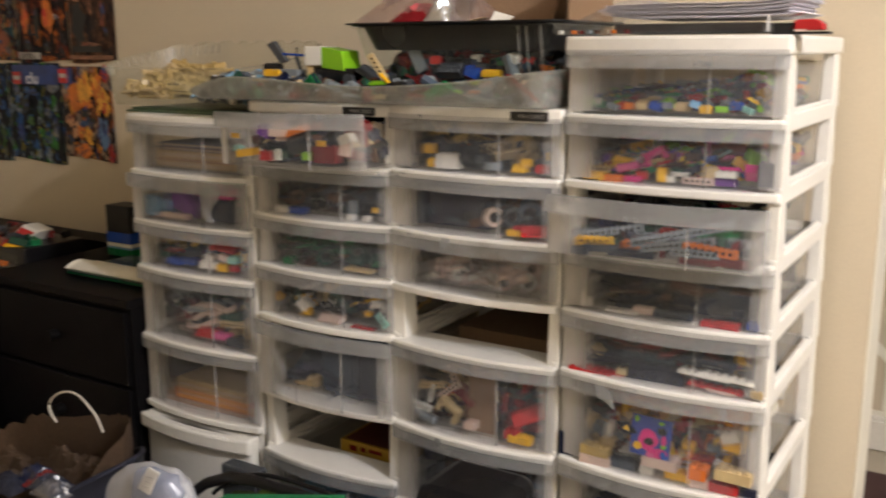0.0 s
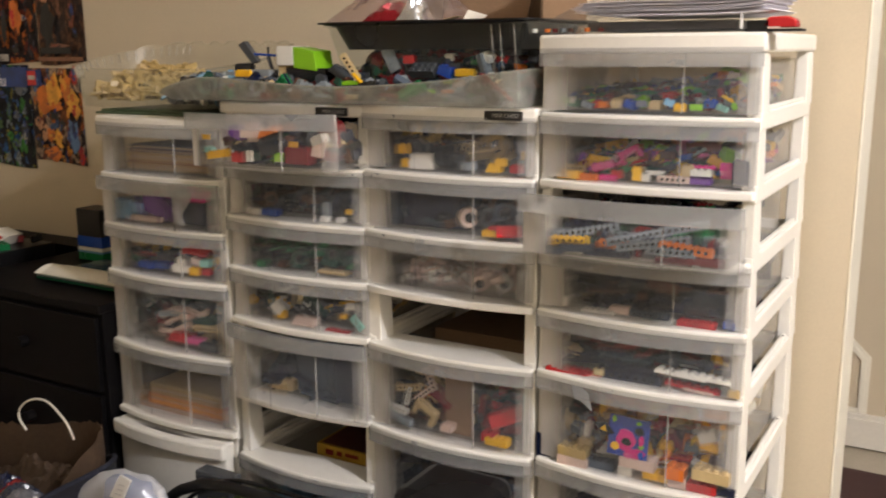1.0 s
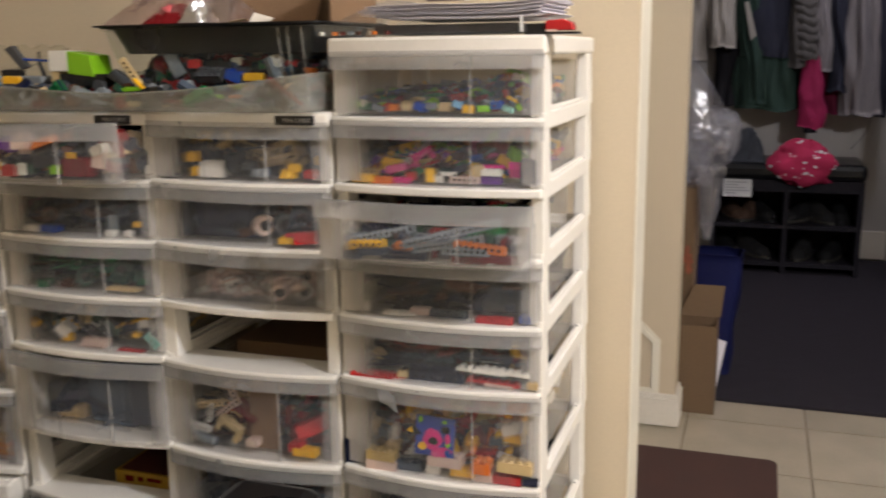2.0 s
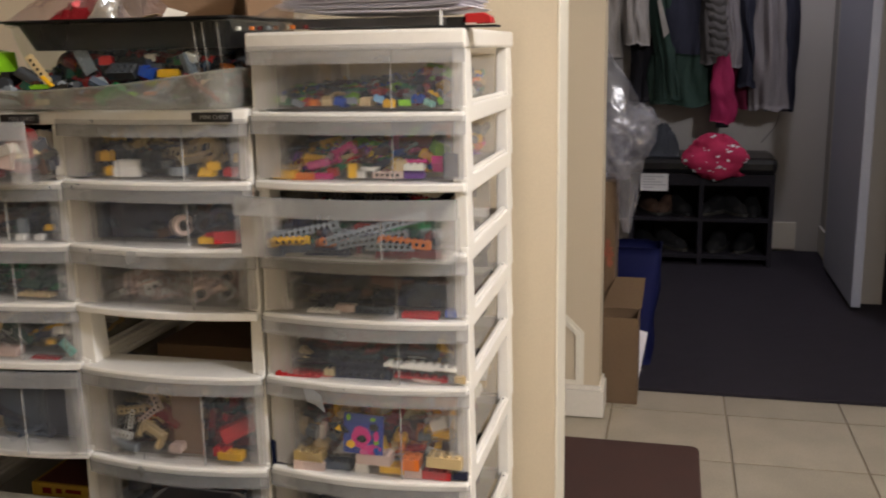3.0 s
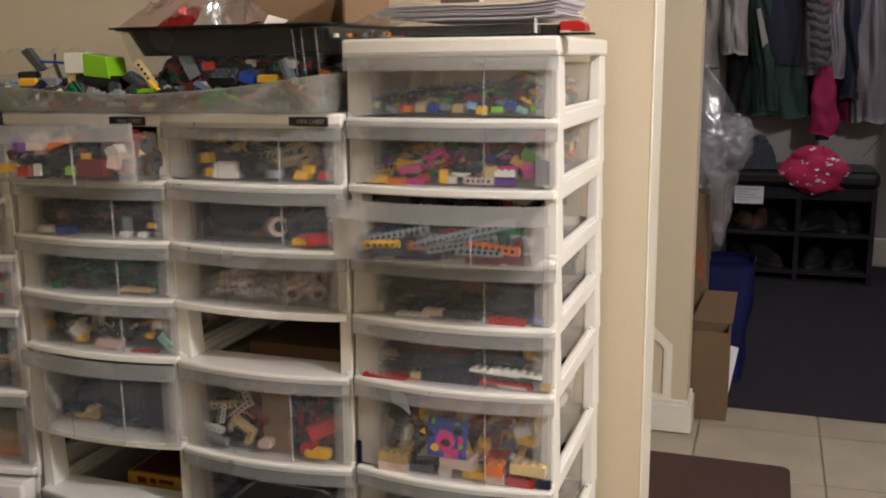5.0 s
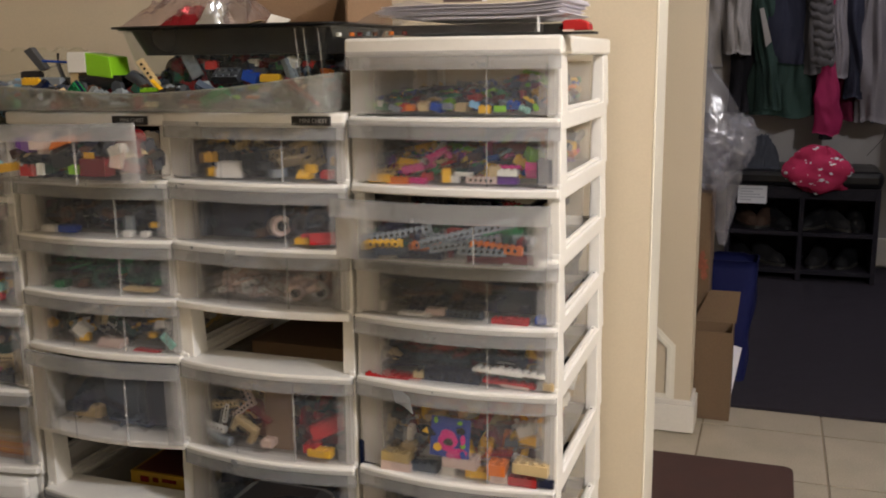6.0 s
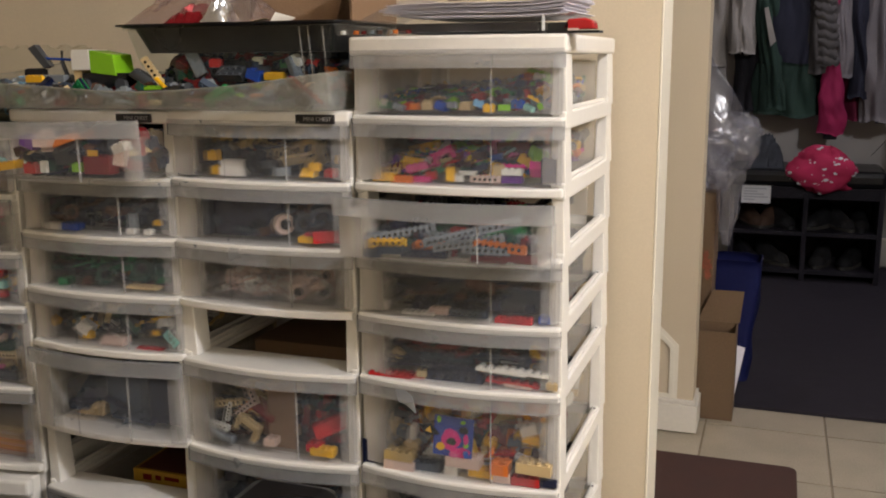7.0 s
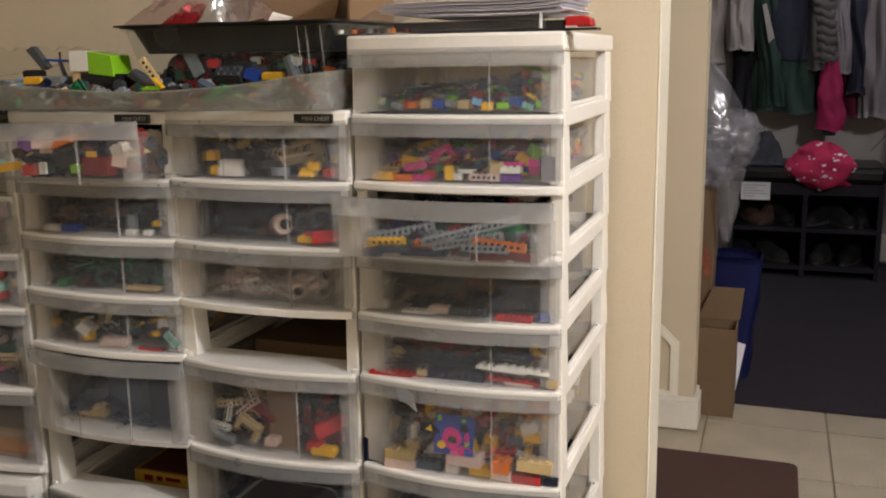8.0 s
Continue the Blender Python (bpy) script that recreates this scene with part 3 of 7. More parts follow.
def tower(x0, x1, cap_top, cap_h, lips, label):
    t = empty("drawer_tower", ((x0 + x1) / 2, YF + DEPTH / 2, 0.0), label, "drawer tower", "drawer towers along the wall")
    t["x0"], t["x1"] = x0, x1
    g = bowed_slab(x0, x1, YF - 0.004, YF + DEPTH, cap_top - cap_h, cap_top)
    wpart("top_cap", g, CHESTCAP, t, round_by=0.004)
    lev = [cap_top - cap_h + LIP] + list(lips)
    for za, zb in zip(lev[1:], lev):
        shelf_frame(t, x0, x1, za)
        posts(t, x0, x1, za, zb - LIP)
    return t, list(zip(lev[1:], lev))


C4 = (-0.567, -0.261)
C3 = (-0.873, -0.569)
C2 = (-1.172, -0.867)
C1 = (-1.494, -1.179)
t4, L4 = tower(*C4, 1.080, 0.025, (0.974, 0.880, 0.785, 0.690, 0.595, 0.453, 0.311, 0.168, 0.014), "tall white plastic drawer tower with clear drawers of toy bricks")
t3, L3 = tower(*C3, 0.979, 0.021, (0.877, 0.781, 0.687, 0.590, 0.445, 0.302, 0.160, 0.014), "white plastic drawer tower with one drawer missing")
t2, L2 = tower(*C2, 0.977, 0.020, (0.874, 0.780, 0.687, 0.593, 0.447, 0.327, 0.184, 0.014), "white plastic drawer tower with its top drawer pulled out")
t1, L1 = tower(*C1, 0.944, 0.018, (0.837, 0.741, 0.646, 0.503, 0.360), "white plastic drawer tower on a white drawer cabinet")
for t, x, z in ((t3, -0.617, 0.968), (t2, -0.921, 0.966)):
    plaque(t, x, z)

for zl in (0.690, 0.595, 0.453, 0.311):
    wpart("pin_hole", Geo().cyl(0.0022, 0.0, 0.0004, 10, at=Matrix.Translation((C4[1] - 0.008, YF + DEPTH - 0.066, zl + 0.0126))), DARKWOOD, t4)

# white cabinet drawer unit below the first tower
cab = empty("drawer_cabinet", (-1.327, YF + 0.18, 0), "closed white plastic drawer cabinet under a drawer tower", "cabinet")
wpart("cabinet_body", Geo().box(C1[0] + 0.004, C1[1] - 0.008, YF + 0.012, YF + DEPTH, 0.01, 0.345), WHITE, cab, round_by=0.003)
for za, zb in ((0.180, 0.339), (0.02, 0.173)):
    f = wpart("drawer_front", bowed_slab(C1[0] + 0.010, C1[1] - 0.016, YF - 0.012, YF + 0.011, za, zb), WHITE, cab, round_by=0.004)
    part("drawer_lip", bowed_slab(C1[0] + 0.006, C1[1] - 0.012, YF - 0.026, YF - 0.0125, zb - 0.030, zb), WHITE, f, round_by=0.005)

# ---- toy bricks ----
U = 0.008


def brick_shape(nx, ny, h, studs=True):
    g = Geo().box(-nx * U / 2 + 1e-4, nx * U / 2 - 1e-4, -ny * U / 2 + 1e-4, ny * U / 2 - 1e-4, 0, h)
    if studs:
        for i in range(nx):
            for j in range(ny):
                g.cyl(0.0025, h, h + 0.0017, 7, at=Matrix.Translation(((i - nx / 2 + 0.5) * U, (j - ny / 2 + 0.5) * U, 0)))
    return g


def slope_shape(nx, ny, h):
    a, b = nx * U / 2, ny * U / 2
    return Geo().add([(-a, -b, 0), (a, -b, 0), (a, b, 0), (-a, b, 0), (-a, 0, h), (a, 0, h), (a, b, h), (-a, b, h), (-a, -b, 0.002), (a, -b, 0.002)],
                     [(3, 2, 1, 0), (4, 5, 6, 7), (8, 9, 5, 4), (0, 1, 9, 8), (2, 3, 7, 6), (1, 2, 6, 5, 9), (3, 0, 8, 4, 7)])


def beam_shape(n):
    """A studded beam; black discs along its sides stand for a row of shaded round holes."""
    g = brick_shape(n, 1, 0.0096)
    for i in range(n - 1):
        for s in (-1, 1):
            g.cyl(0.0024, 0.0040, 0.0044, 7, 1, at=Matrix.Translation(((i - n / 2 + 1) * U, 0, 0.0052)) @ Matrix.Rotation(radians(90 * s), 4, "X"))
    return g


def wheel_shape(r, w):
    g = Geo().cyl(r, -w / 2, w / 2, 16, at=Matrix.Rotation(radians(90), 4, "X"))
    g.cyl(r * 0.55, -w / 2 - 0.0008, w / 2 + 0.0008, 12, 1, at=Matrix.Rotation(radians(90), 4, "X"))
    return g


SHAPES = {}
for a, b in ((1, 1), (1, 2), (2, 2), (2, 3), (2, 4), (1, 4), (1, 6), (2, 6)):
    SHAPES["brick%d%d" % (a, b)] = brick_shape(b, a, 0.0096)
    SHAPES["plate%d%d" % (a, b)] = brick_shape(b, a, 0.0032)
SHAPES["slope22"], SHAPES["slope24"] = slope_shape(2, 2, 0.0096), slope_shape(4, 2, 0.0096)
SHAPES["plate48"], SHAPES["plate68"] = brick_shape(8, 4, 0.0032), brick_shape(8, 6, 0.0032)
for n in (6, 8, 12, 16):
    SHAPES["beam%d" % n] = beam_shape(n)
SHAPES["arch"] = Geo().box(-0.016, -0.010, -0.004, 0.004, 0, 0.016).box(0.010, 0.016, -0.004, 0.004, 0, 0.016).box(-0.016, 0.016, -0.004, 0.004, 0.012, 0.019)
SHAPES["tall"] = brick_shape(2, 1, 0.024)
SHAPES["wheel"] = wheel_shape(0.014, 0.012)
SHAPES["bar"] = Geo().cyl(0.0018, -0.02, 0.02, 7, at=Matrix.Rotation(radians(90), 4, "Y"))
RAW = {k: (np.vstack(g.v), g.f, g.m) for k, g in SHAPES.items()}
SMALL = ["brick12", "brick22", "brick22", "brick24", "brick11", "plate12", "plate22", "plate24", "slope22", "brick14", "brick23"]
MIXED = ["brick22", "brick24", "brick23", "plate24", "plate14", "plate16", "slope24", "brick14", "plate26", "brick16", "wheel", "arch", "bar", "tall"]
LONGS = ["beam8", "beam12", "beam16", "plate16", "brick16", "beam6", "plate26", "brick14"]
PLATES = ["plate48", "plate68", "plate26", "plate24", "plate16", "brick24", "plate48"]
ODD = ["arch", "bar", "wheel", "slope24", "plate16", "brick14", "tall", "bar", "plate24", "slope22"]


def pile(name, inside, n, height, palette, shapes, label, seed, slant=0.0, tilt=0.5, x_span=(0, 1), grow=1.0, y_span=(0, 1)):
    """A loose heap of moulded pieces that fills the bottom of a box; slant raises it towards one end."""
    rnd = random.Random(seed)
    x0, x1, y0, y1, z = inside
    x0, x1 = x0 + (x1 - x0) * x_span[0], x0 + (x1 - x0) * x_span[1]
    y0, y1 = y0 + (y1 - y0) * y_span[0], y0 + (y1 - y0) * y_span[1]
    names, n = list(palette), int(n * 1.6)
    slots = list(dict.fromkeys(names)) + ["black"]
    g = Geo()
    for i in range(n):
        s = rnd.choice(shapes)
        v, f, ms = RAW[s]
        v = v * grow
        c = slots.index(rnd.choice(names))
        ang = rnd.choice((0, 90, 0, 90, rnd.uniform(0, 180))) + rnd.gauss(0, 14)
        rot = Euler((radians(rnd.gauss(0, 28 * tilt)) + (radians(90) if rnd.random() < 0.3 * tilt else 0), radians(rnd.gauss(0, 28 * tilt)), radians(ang))).to_matrix()
        w = v @ np.array(rot).T
        lo, hi = w.min(0), w.max(0)
        if hi[0] - lo[0] > x1 - x0 or hi[1] - lo[1] > y1 - y0:
            continue
        px = rnd.uniform(x0 - lo[0], x1 - hi[0])
        py = rnd.uniform(y0 - lo[1], y1 - hi[1])
        u, q = (px - x0) / (x1 - x0), (py - y0) / (y1 - y0)
        hmax = height * (0.50 + 0.50 * min(1, q * 2.2)) * (1 + slant * (2 * u - 1)) * (0.75 + 0.5 * noise.noise((u * 3 + seed, q * 3, seed)) + 0.25)
        pz = z - lo[2] + max(0.0, rnd.uniform(0, 1) ** 0.7 * hmax - (hi[2] - lo[2]) * 0.5)
        k = g.n
        g.v.append(w + (px, py, pz))
        g.f += [tuple(j + k for j in q2) for q2 in f]
        g.m += [c if mm == 0 else len(slots) - 1 for mm in ms]
        g.n += len(w)
    return thing(name, g, [TOY[c] for c in slots], label, "toy bricks", "heaps of toy bricks", "stuff")


TOYMESH = {}


def toy(shape, color, at, turn=(0, 0, 0), name="toy_brick", label="", grow=1.0):
    """One loose moulded piece, with its lowest point at the height of at."""
    key = (shape, color)
    if key not in TOYMESH:
        TOYMESH[key] = SHAPES[shape].mesh(shape, [TOY[color], TOY["black"]])
    ob = new(name, TOYMESH[key])
    rot = Euler([radians(a) for a in turn]).to_matrix().to_4x4()
    low = min((rot @ Vector(v)).z for v in RAW[shape][0]) * grow
    ob.matrix_world = Matrix.Translation((at[0], at[1], at[2] - low)) @ rot @ Matrix.Scale(grow, 4)
    return tagged(ob, label or "loose moulded %s plastic toy brick in a heap" % color, "toy brick", "loose toy bricks")


def front_row(inside, colors, seed, shapes=("brick22", "brick12", "brick24", "brick11"), span=(0.0, 1.0), fill=1.0):
    """Bricks that lean against the inside of a drawer's front."""
    rnd = random.Random(seed)
    x0, x1, y0, y1, z = inside
    x = x0 + (x1 - x0) * span[0] + 0.004
    end = x0 + (x1 - x0) * span[1]
    i = 0
    while True:
        s = rnd.choice(shapes)
        v = RAW[s][0]
        half = (v[:, 0].max() - v[:, 0].min()) / 2
        if x + 2 * half > end:
            break
        u = (x + half - (x0 - 0.02)) / (x1 - x0 + 0.04)
        if rnd.random() < fill:
            toy(s, colors[i % len(colors)], (x + half, y0 - bow(u) + 0.004 + (v[:, 1].max() - v[:, 1].min()) / 2 + rnd.uniform(0, 0.010), z - 0.0008 + rnd.choice((0, 0, 0, 0.002, 0.005))), (rnd.choice((0, 0, 0, 90, 20)), rnd.choice((0, 0, 0, 0, 18, -25)), rnd.gauss(0, 14)), grow=rnd.uniform(0.8, 1.08))
        i += 1
        x += 2 * half + rnd.uniform(0.0005, 0.004)

# ---- what the drawers hold ----
M_BRIGHT = ["red", "blue", "yellow", "navy", "white", "orange", "green", "bluegrey", "darkgrey", "grey", "darkgrey", "tan", "darkgreen", "brown", "darkred", "black", "brown", "lime"]
M_DARK = ["black", "black", "navy", "navy", "black", "slate", "black", "brown", "navy"]
I = [drawer(t4, *C4, *L4[0]), drawer(t4, *C4, *L4[1]), drawer(t4, *C4, L4[2][0], L4[2][1] - 0.005, pull=0.080, twist=Matrix.Translation((0.006, 0, 0))), drawer(t4, *C4, *L4[3]), drawer(t4, *C4, *L4[4]),
     drawer(t4, *C4, *L4[5]), drawer(t4, *C4, *L4[6]), drawer(t4, *C4, *L4[7])]
pile("brick_heap", I[0], 420, 0.030, M_BRIGHT, SMALL, "low heap of small bright toy bricks in a clear drawer", 1, slant=0.35)
front_row(I[0], ["lime", "white", "darkgreen", "grey", "orange", "tan", "blue", "grey", "tan", "lightblue", "yellow", "lime", "blue", "aqua", "lime", "red", "lightblue", "yellow", "white"], 3, ("brick12", "brick11", "brick12", "brick22"))
pile("brick_heap", I[1], 360, 0.046, M_BRIGHT + ["pink", "hotpink", "purple", "brown", "darkred", "black", "tan", "yellow", "black"], MIXED, "heap of mixed pink and yellow toy bricks in a clear drawer", 2, slant=0.15, y_span=(0.02, 1))
pile("beam_heap", I[2], 170, 0.040, ["green", "darkgreen", "navy", "darkgrey", "darkred", "navy", "slate", "black", "darkgreen", "brown"], LONGS, "heap of long grey and green toy beams in an open drawer", 3, y_span=(0.02, 1), tilt=0.25)
pile("plate_heap", I[3], 330, 0.092, M_DARK, PLATES, "heap of dark toy plates in a clear drawer", 4, tilt=0.2, y_span=(0.02, 1))
pile("plate_heap", I[4], 340, 0.090, M_DARK + ["darkred"], PLATES, "heap of dark toy plates in a clear drawer", 5, tilt=0.25, y_span=(0.02, 1))
pile("brick_heap", I[5], 300, 0.085, ["tan", "orange", "red", "grey", "darkgrey", "yellow", "brown", "white", "darkred", "tan", "black", "gold"], MIXED, "deep heap of tan and orange toy parts in a clear drawer", 6, grow=1.3, y_span=(0.02, 1))
pile("brick_heap", I[6], 160, 0.08, M_DARK, MIXED, "heap of dark toy parts in a clear drawer", 7, grow=1.3)
pile("brick_heap", I[7], 120, 0.08, M_DARK + ["red", "tan"], MIXED, "heap of dark toy parts in a clear drawer", 8, grow=1.3)

J = [drawer(t3, *C3, *L3[0]), drawer(t3, *C3, *L3[1]), drawer(t3, *C3, *L3[2]), None, drawer(t3, *C3, *L3[4]), drawer(t3, *C3, *L3[5]), drawer(t3, *C3, *L3[6])]
pile("brick_heap", J[0], 230, 0.070, ["black", "black", "darkgrey", "navy", "tan", "brown", "yellow", "black", "gold"], MIXED + ["wheel"], "heap of black toy wheels and parts in a clear drawer", 11, grow=1.3, y_span=(0.02, 1))
pile("brick_heap", J[1], 190, 0.075, ["navy", "bluegrey", "navy", "black", "brown"], MIXED, "heap of navy toy parts in a clear drawer", 12, grow=1.4, y_span=(0.02, 1))
pile("brick_heap", J[2], 300, 0.046, ["cream", "white", "cream", "white", "cream"], ODD, "heap of pale pinkish toy parts in a clear drawer", 13, grow=1.0, x_span=(0.1, 0.95))
pile("brick_heap", J[4], 150, 0.085, ["tan", "grey", "black", "darkgrey", "tan", "brown", "gold", "black"], ODD, "heap of tan and grey toy parts in a clear drawer", 14, grow=1.7, x_span=(0, 0.62), y_span=(0.02, 1))
pile("brick_heap", J[4], 110, 0.075, ["black", "navy", "darkred", "black", "red"], MIXED, "heap of black and red toy parts in a clear drawer", 15, grow=1.4, x_span=(0.66, 1), y_span=(0.02, 1))
pile("brick_heap", J[5], 240, 0.115, ["black", "navy", "bluegrey", "brown", "black"], MIXED, "heap of dark toy parts in a clear drawer", 16, grow=1.4, y_span=(0.02, 1))
pile("brick_heap", J[6], 120, 0.08, ["black", "navy", "darkgrey", "brown"], MIXED, "heap of dark toy parts in a clear drawer", 17, grow=1.4)

TWIST = Matrix.Translation((-0.997, 1.103, 0.922)) @ Matrix.Rotation(radians(-1.0), 4, "Y") @ Matrix.Rotation(radians(0.5), 4, "Z") @ Matrix.Translation((1.0175, -1.105, -0.920))
K = [drawer(t2, *C2, *L2[0], pull=0.101, twist=TWIST, clear=True), drawer(t2, *C2, *L2[1]), drawer(t2, *C2, *L2[2]), drawer(t2, *C2, *L2[3]), drawer(t2, *C2, *L2[4], pull=0.012, dz=-0.007), None, drawer(t2, *C2, *L2[6])]
heap = pile("brick_heap", K[0], 190, 0.060, ["black", "black", "slate", "brown", "darkgreen", "darkred", "navy", "tan", "darkgrey", "black", "navy"], MIXED, "heap of mixed toy parts in a pulled-out drawer", 21, grow=1.4, y_span=(0.02, 1))
heap.matrix_world = TWIST
pile("brick_heap", K[1], 220, 0.055, ["navy", "slate", "black", "black", "navy", "brown"], SMALL, "low heap of dark toy bricks in a clear drawer", 22, grow=1.1, y_span=(0.02, 1))
pile("brick_heap", K[2], 260, 0.072, ["darkgreen", "darkgreen", "green", "black", "brown"], MIXED, "heap of dark green toy parts in a clear drawer", 23, grow=1.1)
pile("brick_heap", K[3], 190, 0.070, ["black", "white", "black", "navy", "darkgreen", "yellow", "black", "tan"], ODD, "heap of black and white toy parts in a clear drawer", 24, grow=1.6, y_span=(0.02, 1))
pile("brick_heap", K[4], 60, 0.06, ["bluegrey", "navy", "bluegrey", "slate", "tan"], PLATES, "bluish toy parts in a large clear drawer", 25, grow=1.6, y_span=(0.02, 1))
pile("brick_heap", K[6], 100, 0.06, ["grey", "bluegrey", "lightblue"], MIXED, "heap of grey toy parts in a clear drawer", 26, grow=1.4)

H = [drawer(t1, *C1, *L1[0]), drawer(t1, *C1, *L1[1], pull=0.010, dz=-0.003), drawer(t1, *C1, *L1[2]), drawer(t1, *C1, *L1[3]), drawer(t1, *C1, *L1[4])]
pile("brick_heap", H[1], 60, 0.045, ["navy", "bluegrey", "navy", "black", "hotpink", "darkgrey"], MIXED, "heap of blue toy parts in a clear drawer", 32, grow=1.4, y_span=(0.2, 1))
pile("brick_heap", H[2], 170, 0.06, ["blue", "darkgreen", "navy", "grey", "red", "yellow", "black"], MIXED, "heap of mixed toy parts in a clear drawer", 33, grow=1.2)
pile("brick_heap", H[3], 150, 0.095, ["grey", "white", "tan", "darkgrey", "darkgreen", "darkred", "darkgrey"], ODD, "heap of pale grey toy parts in a clear drawer", 34, grow=1.8, y_span=(0.02, 1))

# single pieces that can be told apart behind the drawer fronts
for s, c, x, z, dy, turn, k in (  # second drawer of the tall tower
    ("brick24", "yellow", -0.522, 0.882, 0, (0,0,0), 1.0),
    ("beam6", "gold", -0.519, 0.892, 0.004, (0,0,0), .8),
    ("brick14", "orange", -0.496, 0.879, 0, (0,0,0), 1.05),
    ("brick24", "pink", -0.475, 0.893, 0.012, (0,-12,6), 1),
    ("brick22", "red", -0.456, 0.885, 0.012, (0,0,20), 1.1),
    ("brick14", "hotpink", -0.466, 0.881, 0.004, (0,0,0), .8),
    ("tall", "yellow", -0.423, 0.884, 0, (0,0,8), .8),
    ("brick12", "white", -0.413, 0.884, 0.002, (0,0,0), 1),
    ("arch", "white", -0.398, 0.884, 0, (0,0,0), .8),
    ("beam6", "cream", -0.373, 0.884, 0, (0,0,0), .9),
    ("tall", "tan", -0.355, 0.884, 0.004, (0,0,0), 1),
    ("plate24", "hotpink", -0.337, 0.901, 0.012, (-15,0,0), 1.1),
    ("brick23", "white", -0.337, 0.892, 0.008, (0,0,0), 1.15),
    ("brick23", "purple", -0.337, 0.884, 0.008, (0,0,0), 1.15),
    ("slope22", "lime", -0.306, 0.906, 0.02, (20,20,40), 1.5),
    ("brick12", "yellow", -0.327, 0.903, 0.024, (0,30,0), 1.2),
    ("tall", "navy", -0.285, 0.887, 0, (0,0,0), 1.3),
    ("slope22", "hotpink", -0.302, 0.892, 0.012, (80,0,0), 1.3),
    ("bar", "pink", -0.447, 0.898, 0.016, (0,-40,0), 1),
    ("arch", "hotpink", -0.435, 0.901, 0.02, (0,-30,10), 1),
):
    toy(s, c, (x, 1.217 + dy, z), turn, grow=k)
for s, c, x, z, dy, turn, k in (  # pulled-out drawer of the tall tower
    ("brick16", "bluegrey", -0.520, 0.788, 0, (0,0,-2), 1),
    ("brick16", "bluegrey", -0.478, 0.793, 0.002, (0,-2,2), 1),
    ("beam6", "yellow", -0.492, 0.799, 0.012, (0,-3,5), 1.1),
    ("beam12", "grey", -0.480, 0.803, 0.035, (0,-10,15), 1),
    ("beam12", "grey", -0.432, 0.804, 0.05, (0,3,0), 1),
    ("beam8", "navy", -0.436, 0.791, 0.004, (0,0,3), 1),
    ("beam6", "orange", -0.428, 0.803, 0.01, (0,0,0), .9),
    ("beam16", "grey", -0.373, 0.804, 0.02, (0,-14,12), 1.05),
    ("beam12", "grey", -0.374, 0.800, 0.008, (0,-10,8), 1),
    ("beam8", "grey", -0.349, 0.801, 0.002, (0,0,2), 1),
    ("beam8", "orange", -0.331, 0.803, 0.004, (0,4,-3), 1.1),
    ("brick16", "darkred", -0.305, 0.792, 0.006, (0,0,0), 1),
    ("brick16", "darkred", -0.351, 0.786, 0.02, (0,0,0), 1),
    ("brick24", "green", -0.325, 0.816, 0.05, (0,20,10), 1),
    ("brick24", "grey", -0.303, 0.811, 0.04, (10,0,-20), 1),
    ("brick24", "grey", -0.525, 0.799, 0.05, (0,-10,10), 1),
    ("plate16", "red", -0.507, 0.803, 0.07, (0,0,20), 1),
    ("brick24", "brown", -0.296, 0.790, 0.012, (0,0,0), 1),
):
    toy(s, c, (x, 1.139 + dy, z), turn, grow=k)
for s, c, x, z, dy, turn, k in (  # fourth drawer of the tall tower
    ("brick12", "white", -0.530, 0.694, 0.004, (0,0,0), 1.2),
    ("plate26", "white", -0.471, 0.692, 0, (0,0,0), 1.05),
    ("brick24", "cream", -0.441, 0.694, 0.004, (0,0,0), .9),
    ("beam8", "bluegrey", -0.403, 0.692, 0.004, (0,0,0), 1),
    ("brick24", "red", -0.342, 0.688, 0, (0,0,0), .95),
    ("brick24", "red", -0.320, 0.689, 0, (0,0,0), .95),
    ("brick22", "blue", -0.288, 0.693, 0.004, (0,0,0), 1),
    ("plate68", "gold", -0.459, 0.701, 0.12, (0,0,0), 1.8),
    ("plate68", "navy", -0.435, 0.691, 0.05, (12,0,0), 1.7),
    ("brick24", "black", -0.328, 0.699, 0.03, (0,0,10), 1.6),
    ("brick24", "navy", -0.378, 0.701, 0.03, (0,0,-8), 1.6),
):
    toy(s, c, (x, 1.214 + dy, z), turn, grow=k)
